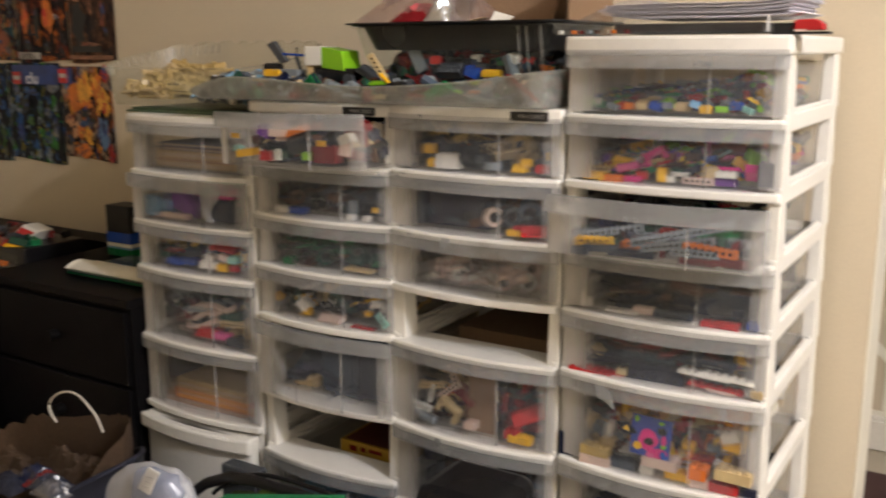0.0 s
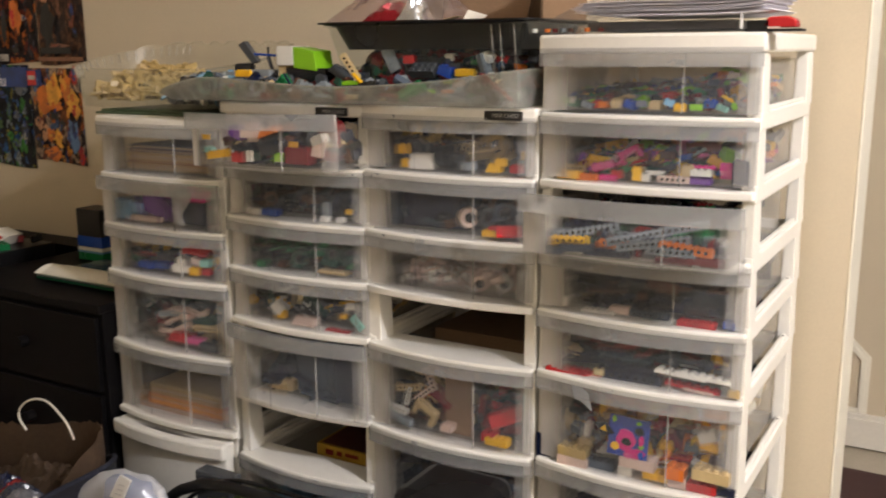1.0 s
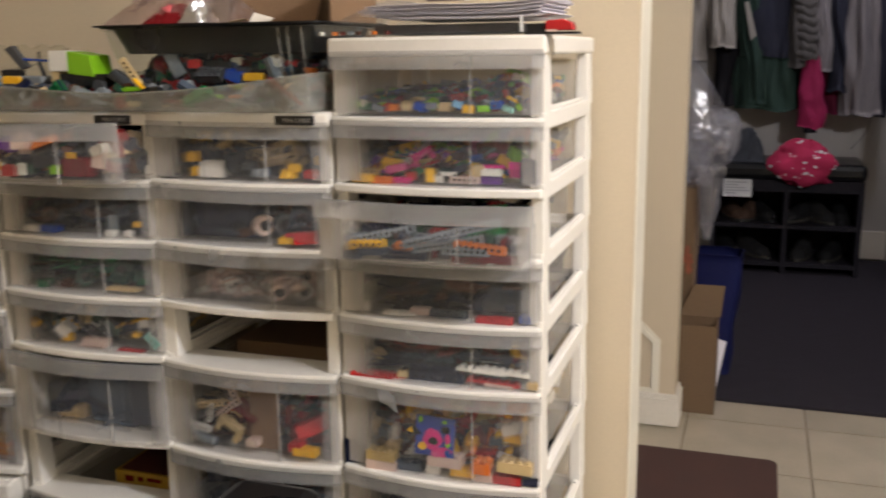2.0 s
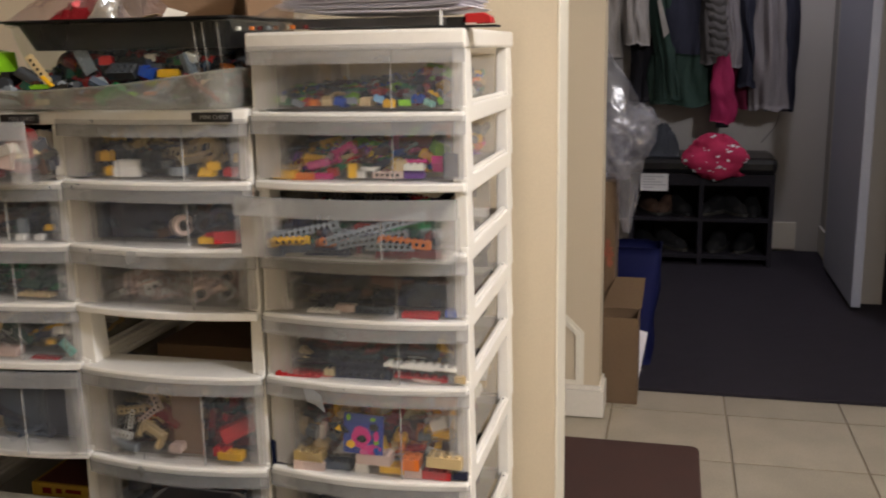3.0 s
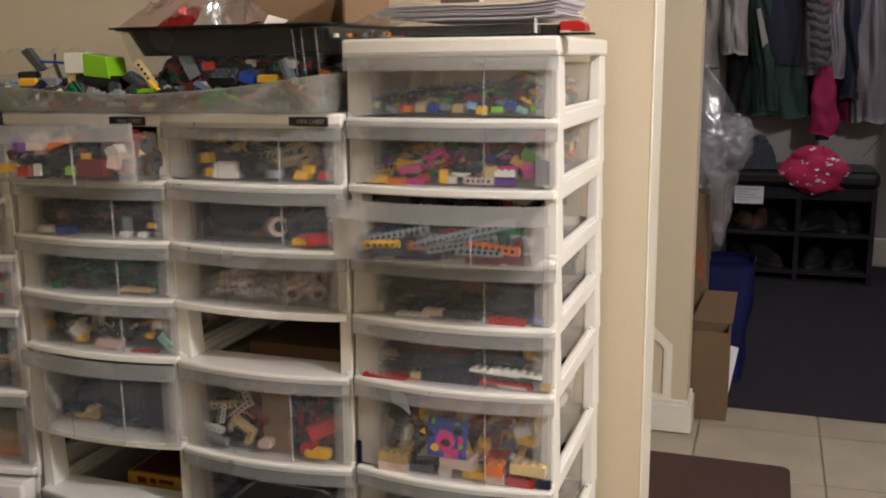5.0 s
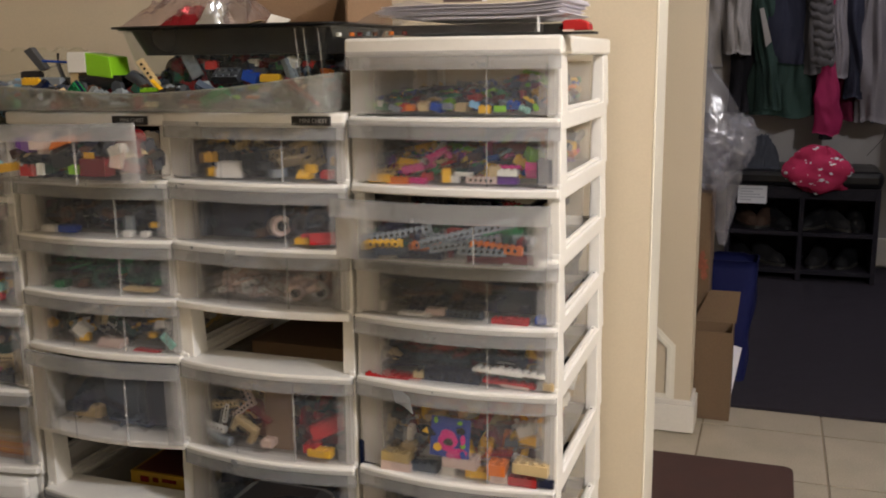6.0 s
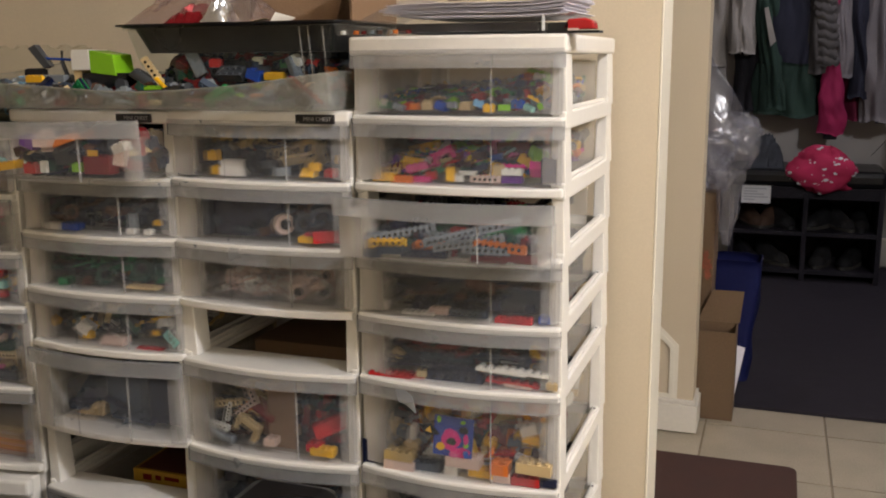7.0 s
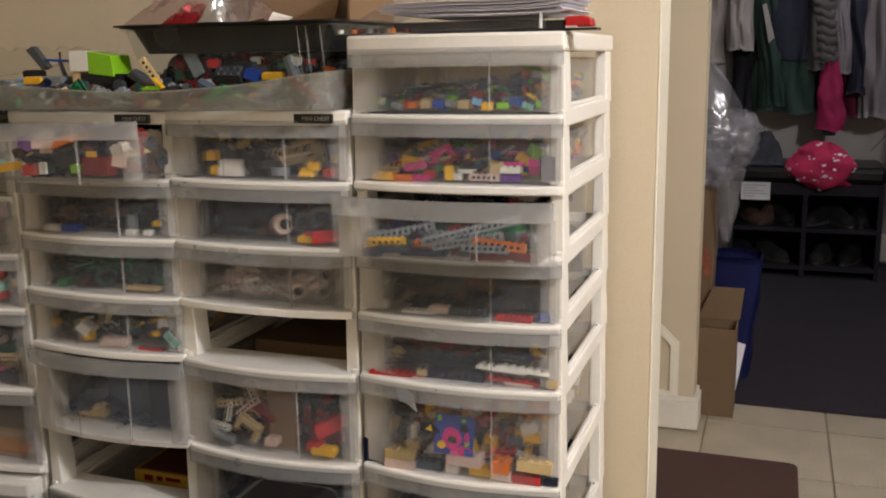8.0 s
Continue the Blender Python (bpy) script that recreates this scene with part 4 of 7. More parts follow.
for s, c, x, z, dy, turn, k in (  # fifth drawer of the tall tower
    ("plate26", "red", -0.516, 0.593, 0, (0,2,0), 1.4),
    ("plate26", "red", -0.496, 0.593, 0.006, (0,2,3), 1.3),
    ("brick12", "tan", -0.468, 0.598, 0, (0,0,0), 1),
    ("beam8", "navy", -0.425, 0.594, 0.004, (0,0,1), 1.5),
    ("brick16", "navy", -0.424, 0.602, 0.012, (0,0,-2), 1.6),
    ("brick16", "bluegrey", -0.439, 0.606, 0.03, (0,1,2), 1.6),
    ("plate26", "white", -0.348, 0.613, 0, (-8,3,0), 1.5),
    ("plate26", "white", -0.316, 0.613, 0.002, (-8,3,0), 1.5),
    ("plate16", "red", -0.333, 0.598, 0.002, (0,3,0), 1.6),
    ("plate14", "cream", -0.324, 0.596, 0, (0,3,0), 1.3),
    ("slope22", "yellow", -0.305, 0.631, 0.03, (0,20,30), 1.3),
    ("plate16", "white", -0.350, 0.621, 0.05, (0,0,0), 1),
    ("brick22", "tan", -0.523, 0.607, 0.04, (0,30,0), 1.2),
    ("brick22", "tan", -0.276, 0.599, 0.002, (0,0,0), 1),
):
    toy(s, c, (x, 1.214 + dy, z), turn, grow=k)
for s, c, x, z, dy, turn, k in (  # sixth drawer of the tall tower
    ("tall", "navy", -0.553, 0.451, 0.006, (0,0,0), 1.6),
    ("brick24", "gold", -0.504, 0.466, 0, (0,2,0), 1.4),
    ("brick24", "cream", -0.503, 0.451, 0, (0,2,0), 1.5),
    ("brick24", "bluegrey", -0.461, 0.454, 0.006, (0,0,0), 1.3),
    ("brick24", "navy", -0.459, 0.446, 0.02, (0,0,0), 1.3),
    ("brick24", "cream", -0.403, 0.471, -0.002, (0,1,0), 1.6),
    ("brick22", "white", -0.423, 0.454, 0.006, (0,0,0), 1.3),
    ("brick24", "yellow", -0.376, 0.458, 0, (0,1,0), 1.2),
    ("brick22", "orange", -0.348, 0.468, -0.002, (0,0,0), 1.7),
    ("brick22", "cream", -0.345, 0.455, 0.002, (0,0,0), 1.6),
    ("brick24", "tan", -0.299, 0.474, 0, (0,1,0), 1.6),
    ("brick24", "red", -0.311, 0.454, 0.002, (0,0,0), 1.3),
    ("brick24", "navy", -0.282, 0.456, 0.002, (0,0,0), 1.0),
    ("brick22", "white", -0.310, 0.516, 0.03, (0,-20,0), 1.6),
    ("slope24", "darkred", -0.360, 0.490, 0.04, (30,20,0), 1.2),
    ("slope24", "orange", -0.343, 0.479, 0.04, (0,-30,20), 1.0),
    ("brick24", "grey", -0.498, 0.473, 0.04, (20,20,0), 1.6),
    ("brick22", "tan", -0.490, 0.477, 0.02, (0,0,0), 1.3),
    ("slope24", "brown", -0.345, 0.510, 0.05, (20,0,40), 1.2),
):
    toy(s, c, (x, 1.211 + dy, z), turn, grow=k)
for s, c, x, z, dy, turn, k in (  # top drawer of the third tower
    ("brick22", "yellow", -0.808, 0.902, 0.02, (0,0,10), 1.4),
    ("brick12", "yellow", -0.793, 0.882, 0.002, (0,0,0), 1.3),
    ("brick24", "white", -0.767, 0.881, 0.004, (0,0,4), 1.3),
    ("brick24", "white", -0.767, 0.891, 0.006, (0,0,4), 1.25),
    ("wheel", "black", -0.732, 0.885, 0.008, (0,0,80), 1.2),
    ("wheel", "grey", -0.690, 0.883, 0.006, (90,0,0), 1.0),
    ("wheel", "darkgrey", -0.717, 0.891, 0.02, (90,0,0), 1.0),
    ("slope22", "yellow", -0.642, 0.883, 0.002, (0,0,0), 1.3),
    ("brick12", "yellow", -0.632, 0.892, 0.002, (0,0,0), 1.1),
    ("brick22", "red", -0.605, 0.884, 0.002, (0,0,0), 1.1),
    ("beam16", "tan", -0.759, 0.903, 0.06, (0,6,-20), 1.2),
    ("beam12", "gold", -0.704, 0.896, 0.05, (0,14,0), 1.1),
    ("brick12", "yellow", -0.598, 0.902, 0.02, (0,0,0), 1.1),
    ("slope24", "orange", -0.768, 0.908, 0.04, (0,0,0), 1.2),
    ("plate24", "bluegrey", -0.846, 0.880, 0.002, (0,0,0), 1),
):
    toy(s, c, (x, 1.216 + dy, z), turn, grow=k)
for s, c, x, z, dy, turn, k in (  # second drawer of the third tower
    ("wheel", "cream", -0.692, 0.794, 0.012, (0,0,50), 1.1),
    ("wheel", "darkgrey", -0.664, 0.796, 0.02, (0,0,50), 1.1),
    ("slope24", "red", -0.632, 0.789, 0.002, (0,0,0), 1.2),
    ("slope24", "red", -0.612, 0.788, 0.004, (0,0,30), 1.6),
    ("brick24", "yellow", -0.644, 0.786, -0.002, (0,0,0), .9),
    ("plate26", "brown", -0.661, 0.807, 0.05, (0,10,0), 1.3),
):
    toy(s, c, (x, 1.215 + dy, z), turn, grow=k)
for s, c, x, z, dy, turn, k in (  # large drawer of the third tower
    ("arch", "tan", -0.770, 0.460, 0.004, (0,25,-10), 1.4),
    ("beam6", "tan", -0.800, 0.508, 0.010, (0,-8,4), 1.0),
    ("beam6", "cream", -0.765, 0.516, 0.012, (0,65,0), 0.9),
    ("beam8", "tan", -0.742, 0.534, 0.020, (0,14,0), 0.9),
    ("beam8", "darkgrey", -0.800, 0.488, 0.012, (0,-28,0), 0.9),
    ("beam6", "white", -0.822, 0.470, 0.004, (0,10,0), 0.9),
    ("beam6", "white", -0.798, 0.485, 0.008, (0,-75,0), 0.7),
    ("beam6", "cream", -0.770, 0.492, 0.012, (0,-40,0), 0.9),
    ("slope24", "darkred", -0.745, 0.490, 0.020, (0,30,0), 1.4),
    ("brick22", "cream", -0.722, 0.459, 0.002, (0,0,0), 1.2),
    ("slope24", "red", -0.622, 0.479, 0.02, (0,-20,30), 1.8),
    ("brick22", "red", -0.647, 0.459, 0.004, (0,0,0), 1.4),
    ("brick24", "yellow", -0.631, 0.455, 0, (0,0,0), 1.2),
    ("brick12", "orange", -0.771, 0.505, 0.02, (0,0,0), 1),
    ("wheel", "black", -0.781, 0.468, 0.02, (0,0,70), 1.3),
):
    toy(s, c, (x, 1.211 + dy, z), turn, grow=k)
for s, c, x, z, dy, turn, k in (  # pulled-out top drawer of the second tower
    ("brick24", "yellow", -1.094, 0.889, 0, (0,-8,0), 1.15),
    ("brick22", "aqua", -1.125, 0.896, 0.01, (0,10,0), 0.9),
    ("tall", "cream", -1.036, 0.918, 0.02, (0,0,8), 1.3),
    ("brick24", "cream", -1.036, 0.925, 0.02, (0,0,8), 1.3),
    ("slope24", "orange", -0.995, 0.925, 0.012, (0,-18,0), 1.2),
    ("slope24", "black", -0.992, 0.912, 0.008, (0,-20,0), 1.3),
    ("brick24", "black", -0.985, 0.900, 0.012, (0,0,0), 1.5),
    ("brick24", "darkred", -0.928, 0.890, 0.002, (0,0,0), 1.4),
    ("brick24", "darkred", -0.928, 0.902, 0.002, (0,0,0), 1.4),
    ("plate24", "yellow", -0.935, 0.916, -0.005, (90,0,0), .55),
    ("tall", "cream", -0.898, 0.900, 0.006, (0,12,20), 1.2),
    ("brick22", "white", -0.893, 0.918, 0.010, (0,-20,0), 1.3),
    ("brick22", "purple", -1.070, 0.920, 0.02, (0,20,0), 1.6),
    ("brick24", "darkgreen", -1.030, 0.891, 0.012, (0,0,0), 1.3),
    ("brick12", "red", -1.052, 0.887, 0, (0,0,0), 1.5),
    ("tall", "white", -1.028, 0.889, -0.002, (0,0,0), 0.7),
    ("plate24", "yellow", -1.115, 0.921, -0.006, (90,0,0), .5),
    ("brick22", "lime", -0.965, 0.892, 0.004, (0,0,0), 1.2),
    ("wheel", "black", -0.913, 0.934, 0.04, (0,0,30), 1),
):
    toy(s, c, (x, 1.116 + dy, z), turn, grow=k)
for s, c, x, z, dy, turn, k in (  # second and fourth drawers of the second tower
    ("brick24", "white", -1.110, 0.790, 0.002, (0,0,4), 1),
    ("brick24", "blue", -1.078, 0.790, 0.004, (0,0,0), 1.1),
    ("brick22", "white", -0.959, 0.789, 0.002, (0,0,0), .9),
    ("brick22", "white", -0.927, 0.790, 0.002, (0,0,0), .8),
    ("tall", "grey", -0.959, 0.799, 0.006, (0,0,0), .9),
    ("wheel", "brown", -1.083, 0.806, 0.012, (0,0,20), .9),
    ("brick12", "yellow", -0.915, 0.804, 0.01, (0,0,0), .8),
    ("slope24", "white", -1.143, 0.593, 0.014, (0,0,70), 1.2),
    ("brick22", "yellow", -1.142, 0.621, 0.012, (0,30,0), 1.0),
    ("slope22", "white", -1.074, 0.613, 0.006, (0,30,0), 1.5),
    ("brick12", "yellow", -1.063, 0.608, 0.002, (0,0,0), 1.2),
    ("slope24", "cream", -1.009, 0.603, 0.002, (0,0,0), 1.4),
    ("brick24", "darkgreen", -1.000, 0.615, 0.03, (0,40,0), 1.6),
    ("wheel", "white", -0.915, 0.630, 0.012, (60,0,20), 1.0),
    ("brick12", "yellow", -0.934, 0.622, 0.01, (0,0,0), .8),
    ("plate24", "aqua", -0.895, 0.608, -0.004, (90,45,0), .9),
    ("plate26", "red", -0.939, 0.600, 0.002, (0,0,0), 1),
):
    toy(s, c, (x, 1.215 + dy, z - 0.008), turn, grow=k)
for s, c, x, z, dy, turn, k in (  # third drawer of the second tower
    ("plate26", "tan", -0.946, 0.701, 0.004, (0,0,0), 1.2),
    ("brick22", "green", -1.106, 0.695, 0.01, (0,0,0), 1.2),
    ("wheel", "darkgreen", -1.025, 0.702, 0.01, (0,0,50), 1.1),
    ("slope22", "brown", -1.057, 0.700, 0.008, (0,0,0), 1.2),
):
    toy(s, c, (x, 1.215 + dy, z - 0.008), turn, grow=k)
for s, c, x, z, dy, turn, k in (  # third and fourth drawers of the first tower
    ("brick24", "white", -1.297, 0.653, 0.002, (0,0,10), 1.3),
    ("brick22", "white", -1.300, 0.666, 0.004, (0,8,0), 1.2),
    ("slope24", "red", -1.262, 0.684, 0.006, (0,12,20), 1.3),
    ("brick22", "red", -1.285, 0.687, 0.004, (0,-20,0), 1.0),
    ("brick22", "aqua", -1.240, 0.668, 0.006, (0,0,10), 1.3),
    ("brick12", "yellow", -1.266, 0.650, 0, (0,0,10), 1.4),
    ("brick12", "cream", -1.262, 0.668, -0.002, (0,20,10), 1.2),
    ("brick12", "red", -1.240, 0.652, 0.003, (0,0,0), 1.2),
    ("brick24", "blue", -1.395, 0.650, 0.004, (0,0,-8), 1.3),
    ("brick22", "darkgreen", -1.420, 0.656, 0.008, (0,20,0), 1.5),
    ("brick24", "blue", -1.360, 0.652, 0.008, (0,0,0), 1.2),
    ("brick24", "navy", -1.345, 0.668, 0.012, (0,0,8), 1.4),
    ("arch", "grey", -1.358, 0.550, 0.03, (75,0,25), 1.5),
    ("brick24", "darkgreen", -1.262, 0.545, 0.02, (0,-10,10), 1.6),
    ("beam8", "tan", -1.250, 0.540, 0.004, (0,-3,0), 1.0),
    ("slope24", "red", -1.318, 0.513, 0.006, (0,0,0), 1.6),
    ("brick24", "pink", -1.278, 0.514, 0.004, (0,0,6), 1.1),
    ("brick24", "darkgrey", -1.240, 0.506, 0.004, (0,0,0), 1.4),
    ("arch", "grey", -1.380, 0.572, 0.03, (40,0,10), 2),
):
    toy(s, c, (x, 1.216 + dy, z + 0.004), turn, grow=k)

# flat things among the parts
card = thing("printed_card", Geo().box(-0.0295, 0.0295, 0, 0.0012, 0, 0.060), mat("blue_print", (0.02, 0.05, 0.30), 0.4, 0.1, 30, 0), "blue printed card with pink and black shapes, leaning in a drawer", "card")
card.matrix_world = pose(-0.418, 1.1975, 0.487, -3, 3, 2)


def blob(cx, cz, rx, rz, n=14, wob=0.18, seed=1):
    rnd = random.Random(seed)
    return [(cx + rx * (1 + rnd.uniform(-wob, wob)) * math.cos(2 * math.pi * i / n), cz + rz * (1 + rnd.uniform(-wob, wob)) * math.sin(2 * math.pi * i / n)) for i in range(n)]


def decal(ring, color, y, parent, name="print"):
    g = Geo().add([(x, y, z) for x, z in ring] + [(x, y + 0.0002, z) for x, z in ring],
                  [tuple(range(len(ring))), tuple(range(2 * len(ring) - 1, len(ring) - 1, -1))] + [(i, i + len(ring), (i + 1) % len(ring) + len(ring), (i + 1) % len(ring)) for i in range(len(ring))])
    return part(name, g, color, parent)


for i, (cx, cz, rx, rz, col) in enumerate(((-0.003, 0.026, 0.014, 0.016, "hotpink"), (0.012, 0.008, 0.016, 0.008, "hotpink"), (-0.002, 0.023, 0.007, 0.006, "black"), (0.016, 0.042, 0.007, 0.006, "black"),
                                           (-0.018, 0.014, 0.007, 0.006, "yellow"), (0.020, 0.020, 0.004, 0.004, "lime"), (-0.022, 0.054, 0.003, 0.005, "lime"), (0.014, 0.054, 0.004, 0.003, "lime"), (0.002, 0.004, 0.007, 0.004, "pink"), (0.020, 0.030, 0.004, 0.008, "hotpink"), (0.021, 0.008, 0.004, 0.006, "blue"))):
    decal(blob(cx, cz, rx, rz, seed=i), TOY[col], -0.0004 - 0.0003 * i, card)
dia = thing("warning_tile", Geo().prism([(-0.017, 0), (0, -0.010), (0.017, 0), (0, 0.010)], 0, 0.003), TOY["black"], "black diamond tile with a yellow triangle", "toy tile")
dia.matrix_world = pose(-0.452, 1.1965, 0.526, 90, 20, 0)
part("print", Geo().prism([(-0.005, -0.004), (0.006, -0.003), (0, 0.006)], 0.003, 0.0034), TOY["yellow"], dia)
thing("paper_scrap", Geo().grid(lambda u, v: (-0.504 + 0.030 * u + 0.006 * v, 1.1945 - 0.008 * u, 0.588 - 0.026 * v - 0.010 * u + 0.002 * math.sin(4 * u)), 6, 6, thick=0.0006), mat("pale_blue_tape", (0.42, 0.45, 0.50), 0.5, 0.1, 60, 0.05), "torn scrap of pale tape stuck on a drawer front", "paper")
# navy panel standing in the second drawer of the third tower, cardboard in the large one
thing("toy_slab", Geo().box(-0.820, -0.700, 1.235, 1.262, 0.785, 0.848), TOY["navy"], "large navy moulded toy panel in a clear drawer", "toy panel", round_by=0.004)
thing("toy_slab", Geo().box(-0.835, -0.822, 1.225, 1.290, 0.785, 0.840), TOY["bluegrey"], "blue-grey moulded toy panel in a clear drawer", "toy panel", round_by=0.003)
thing("card_divider", Geo().box(-0.735, -0.684, 1.226, 1.229, 0.449, 0.556), CARD, "brown cardboard divider standing in a drawer", "card")
thing("cardboard_box", Geo().box(-0.835, -0.605, 1.36, 1.515, 0.455, 0.578), CARDIN, "brown cardboard box seen through an empty slot", "box", round_by=0.002)
thing("toy_hose", Geo().tube(glide([(-0.853, 1.225, 0.524), (-0.850, 1.222, 0.494), (-0.834, 1.215, 0.471), (-0.810, 1.211, 0.461), (-0.788, 1.208, 0.459)]), 0.0075, 9), TOY["grey"], "grey-blue bent toy hose in a large drawer", "toy hose", "hoses in a drawer", smooth=True)
# curved pale hoses in the fourth drawer of the first tower
for pts in (((-1.381, 1.232, 0.553), (-1.348, 1.232, 0.574), (-1.308, 1.232, 0.577), (-1.275, 1.232, 0.569), (-1.257, 1.232, 0.581)), ((-1.369, 1.232, 0.541), (-1.336, 1.232, 0.560), (-1.290, 1.232, 0.562), (-1.264, 1.232, 0.555)), ((-1.389, 1.232, 0.526), (-1.354, 1.232, 0.526), (-1.306, 1.232, 0.548), (-1.262, 1.232, 0.544))):
    thing("toy_hose", Geo().tube([tuple(a + (b - a) * f for a, b in zip(p, q)) for p, q in zip(pts, pts[1:]) for f in (0, 0.25, 0.5, 0.75)] + [pts[-1]], 0.0062, 9), TOY["cream" if pts[0][2] < 0.6 else "grey"], "pale bent toy hose in a clear drawer", "toy hose", "hoses in a drawer", smooth=True)
# smooth blue-grey panels in the large drawer of the second tower
thing("toy_slab", Geo().box(-1.060, -0.975, 1.245, 1.256, 0.454, 0.545), TOY["bluegrey"], "blue-grey moulded toy panel in a clear drawer", "toy panel", round_by=0.004)
thing("toy_slab", Geo().box(-0.968, -0.897, 1.235, 1.250, 0.454, 0.560), TOY["slate"], "slate moulded toy panel in a clear drawer", "toy panel", round_by=0.004)
thing("toy_slab", Geo().add([(-1.125, 1.232, 0.454), (-1.060, 1.232, 0.454), (-1.066, 1.245, 0.472), (-1.108, 1.245, 0.472), (-1.125, 1.272, 0.454), (-1.060, 1.272, 0.454), (-1.066, 1.26, 0.472), (-1.108, 1.26, 0.472)], [(0, 1, 2, 3), (7, 6, 5, 4), (0, 4, 5, 1), (1, 5, 6, 2), (2, 6, 7, 3), (3, 7, 4, 0)]), TOY["tan"], "beige lump of moulded plastic in a clear drawer", "toy part", round_by=0.004)
# pale zip bag in the third drawer of the third tower
thing("zip_bag", Geo().grid(lambda u, v: (-0.800 + 0.20 * u, 1.214 + 0.10 * v, 0.694 + 0.034 * math.sin(math.pi * v) ** 0.5 * (0.6 + 0.5 * math.sin(math.pi * u)) + 0.006 * noise.noise((u * 9, v * 9, 4))), 26, 16, thick=0.0008), THINFILM, "clear zip bag of pale parts in a drawer", "bag", smooth=True)
# yellow and red game box lying low behind the empty slot of the second tower
gb = thing("game_box", Geo().box(-1.050, -0.905, 1.285, 1.455, 0.278, 0.340), TOY["darkred"], "yellow and red cardboard game box on parts below an empty slot", "box", round_by=0.002)
part("band", Geo().box(-1.0505, -0.9045, 1.2844, 1.4556, 0.316, 0.3402), mat("dull_yellow_card", (0.42, 0.25, 0.015), 0.6, 0.2, 40, 0.05), gb, "yellow printed band")
# box top coloured deep red so that its shade is painted in
part("print", Geo().box(-1.044, -0.910, 1.290, 1.450, 0.3405, 0.3410), mat("shaded_red_card", (0.09, 0.02, 0.014), 0.6, 0.4, 90, 0.0), gb, "lid panel with shade put into its dark red")
for k, (xa, xb) in enumerate(((-1.030, -1.012), (-1.004, -0.992), (-0.985, -0.955))):
    part("text_bar", Geo().box(xa, xb, 1.2836, 1.2843, 0.322 + 0.002 * k, 0.333), TOY["darkred"], gb)
# books lying in the first tower's drawers
for i, (za, zb, xa, xb, c) in enumerate(((0.8430, 0.8530, -1.450, -1.235, "gold"), (0.8535, 0.8590, -1.445, -1.230, "rust"), (0.8595, 0.8730, -1.447, -1.240, "gold"), (0.8740, 0.8810, -1.44, -1.245, "brown"), (0.8815, 0.8890, -1.435, -1.240, "slate"),
                                         (0.363, 0.3855, -1.440, -1.222, "orange"), (0.386, 0.404, -1.435, -1.24, "gold"), (0.4045, 0.409, -1.43, -1.235, "tan"))):
    col = HUES.get(c, (0.20, 0.07, 0.03))
    bk = thing("book", Geo().box(xa, xb, 1.235, 1.44, za, za + 0.0016).box(xa, xb, 1.235, 1.44, zb - 0.0016, zb).box(xa, xa + 0.002, 1.235, 1.44, za, zb), mat("book_cover", col, 0.6, 0.15, 30, 0.05), "thin paper-bound booklet lying in a drawer", "booklet", "booklets in drawers")
    part("pages", Geo().box(xa + 0.002, xb - 0.002, 1.237, 1.438, za + 0.0016, zb - 0.0016), mat("page_edges", (0.42, 0.28, 0.14) if c != "orange" else (0.60, 0.26, 0.05), 0.8, 0.15, 60, 0.1), bk)
    for e in ((-0.006, 0.0007), (0.004, 0.0005)):
        part("page_edge", Geo().box(xa + 0.004, xb - 0.006 + e[0], 1.2364, 1.2372, (za + zb) / 2 + e[0] * 0.3, (za + zb) / 2 + e[0] * 0.3 + e[1]), INK, bk)
# pale lump of film taped to the second drawer of the first tower
thing("tape_strip", Geo().grid(lambda u, v: (-1.282 + 0.056 * u * (1 - 0.66 * min(1, 1.3 * v)) + 0.016 * v + 0.004 * math.sin(7 * v), 1.1765 - 0.0015 * math.sin(5 * u), 0.813 - 0.060 * v + 0.003 * u), 6, 8, thick=0.0006), BAND, "strip of pale tape stuck on a drawer front", "tape")
thing("toy_slab", Geo().box(-1.300, -1.240, 1.222, 1.250, 0.745, 0.79), TOY["navy"], "dark navy toy panel in a drawer", "toy panel", round_by=0.003)
thing("toy_slab", Geo().box(-1.278, -1.238, 1.220, 1.240, 0.7905, 0.810), TOY["hotpink"], "bright pink toy panel in a drawer", "toy panel", round_by=0.003)
thing("toy_slab", Geo().add([(-1.404, 1.222, 0.764), (-1.335, 1.222, 0.745), (-1.325, 1.222, 0.774), (-1.350, 1.222, 0.794), (-1.402, 1.222, 0.794), (-1.404, 1.245, 0.764), (-1.335, 1.245, 0.745), (-1.325, 1.245, 0.774), (-1.350, 1.245, 0.794), (-1.402, 1.245, 0.794)], [(0, 1, 2, 3, 4), (9, 8, 7, 6, 5), (0, 5, 6, 1), (1, 6, 7, 2), (2, 7, 8, 3), (3, 8, 9, 4), (4, 9, 5, 0)]), TOY["purple"], "dark purple toy panel in a drawer", "toy panel", round_by=0.002)
thing("toy_slab", Geo().box(-1.436, -1.345, 1.212, 1.221, 0.745, 0.756), TOY["cream"], "cream toy panel lying in a drawer", "toy panel", round_by=0.002)
PALEBLUE = mat("dull_blue_case", (0.12, 0.26, 0.40), 0.4, 0.6, 90, 0.05)
thing("blue_case", Geo().box(-1.466, -1.425, 1.206, 1.26, 0.746, 0.786), PALEBLUE, "dull pale blue case in a drawer", "case", round_by=0.006)
thing("blue_case", Geo().box(-1.424, -1.398, 1.214, 1.25, 0.757, 0.78), PALEBLUE, "small dull pale blue case in a drawer", "case", round_by=0.005)

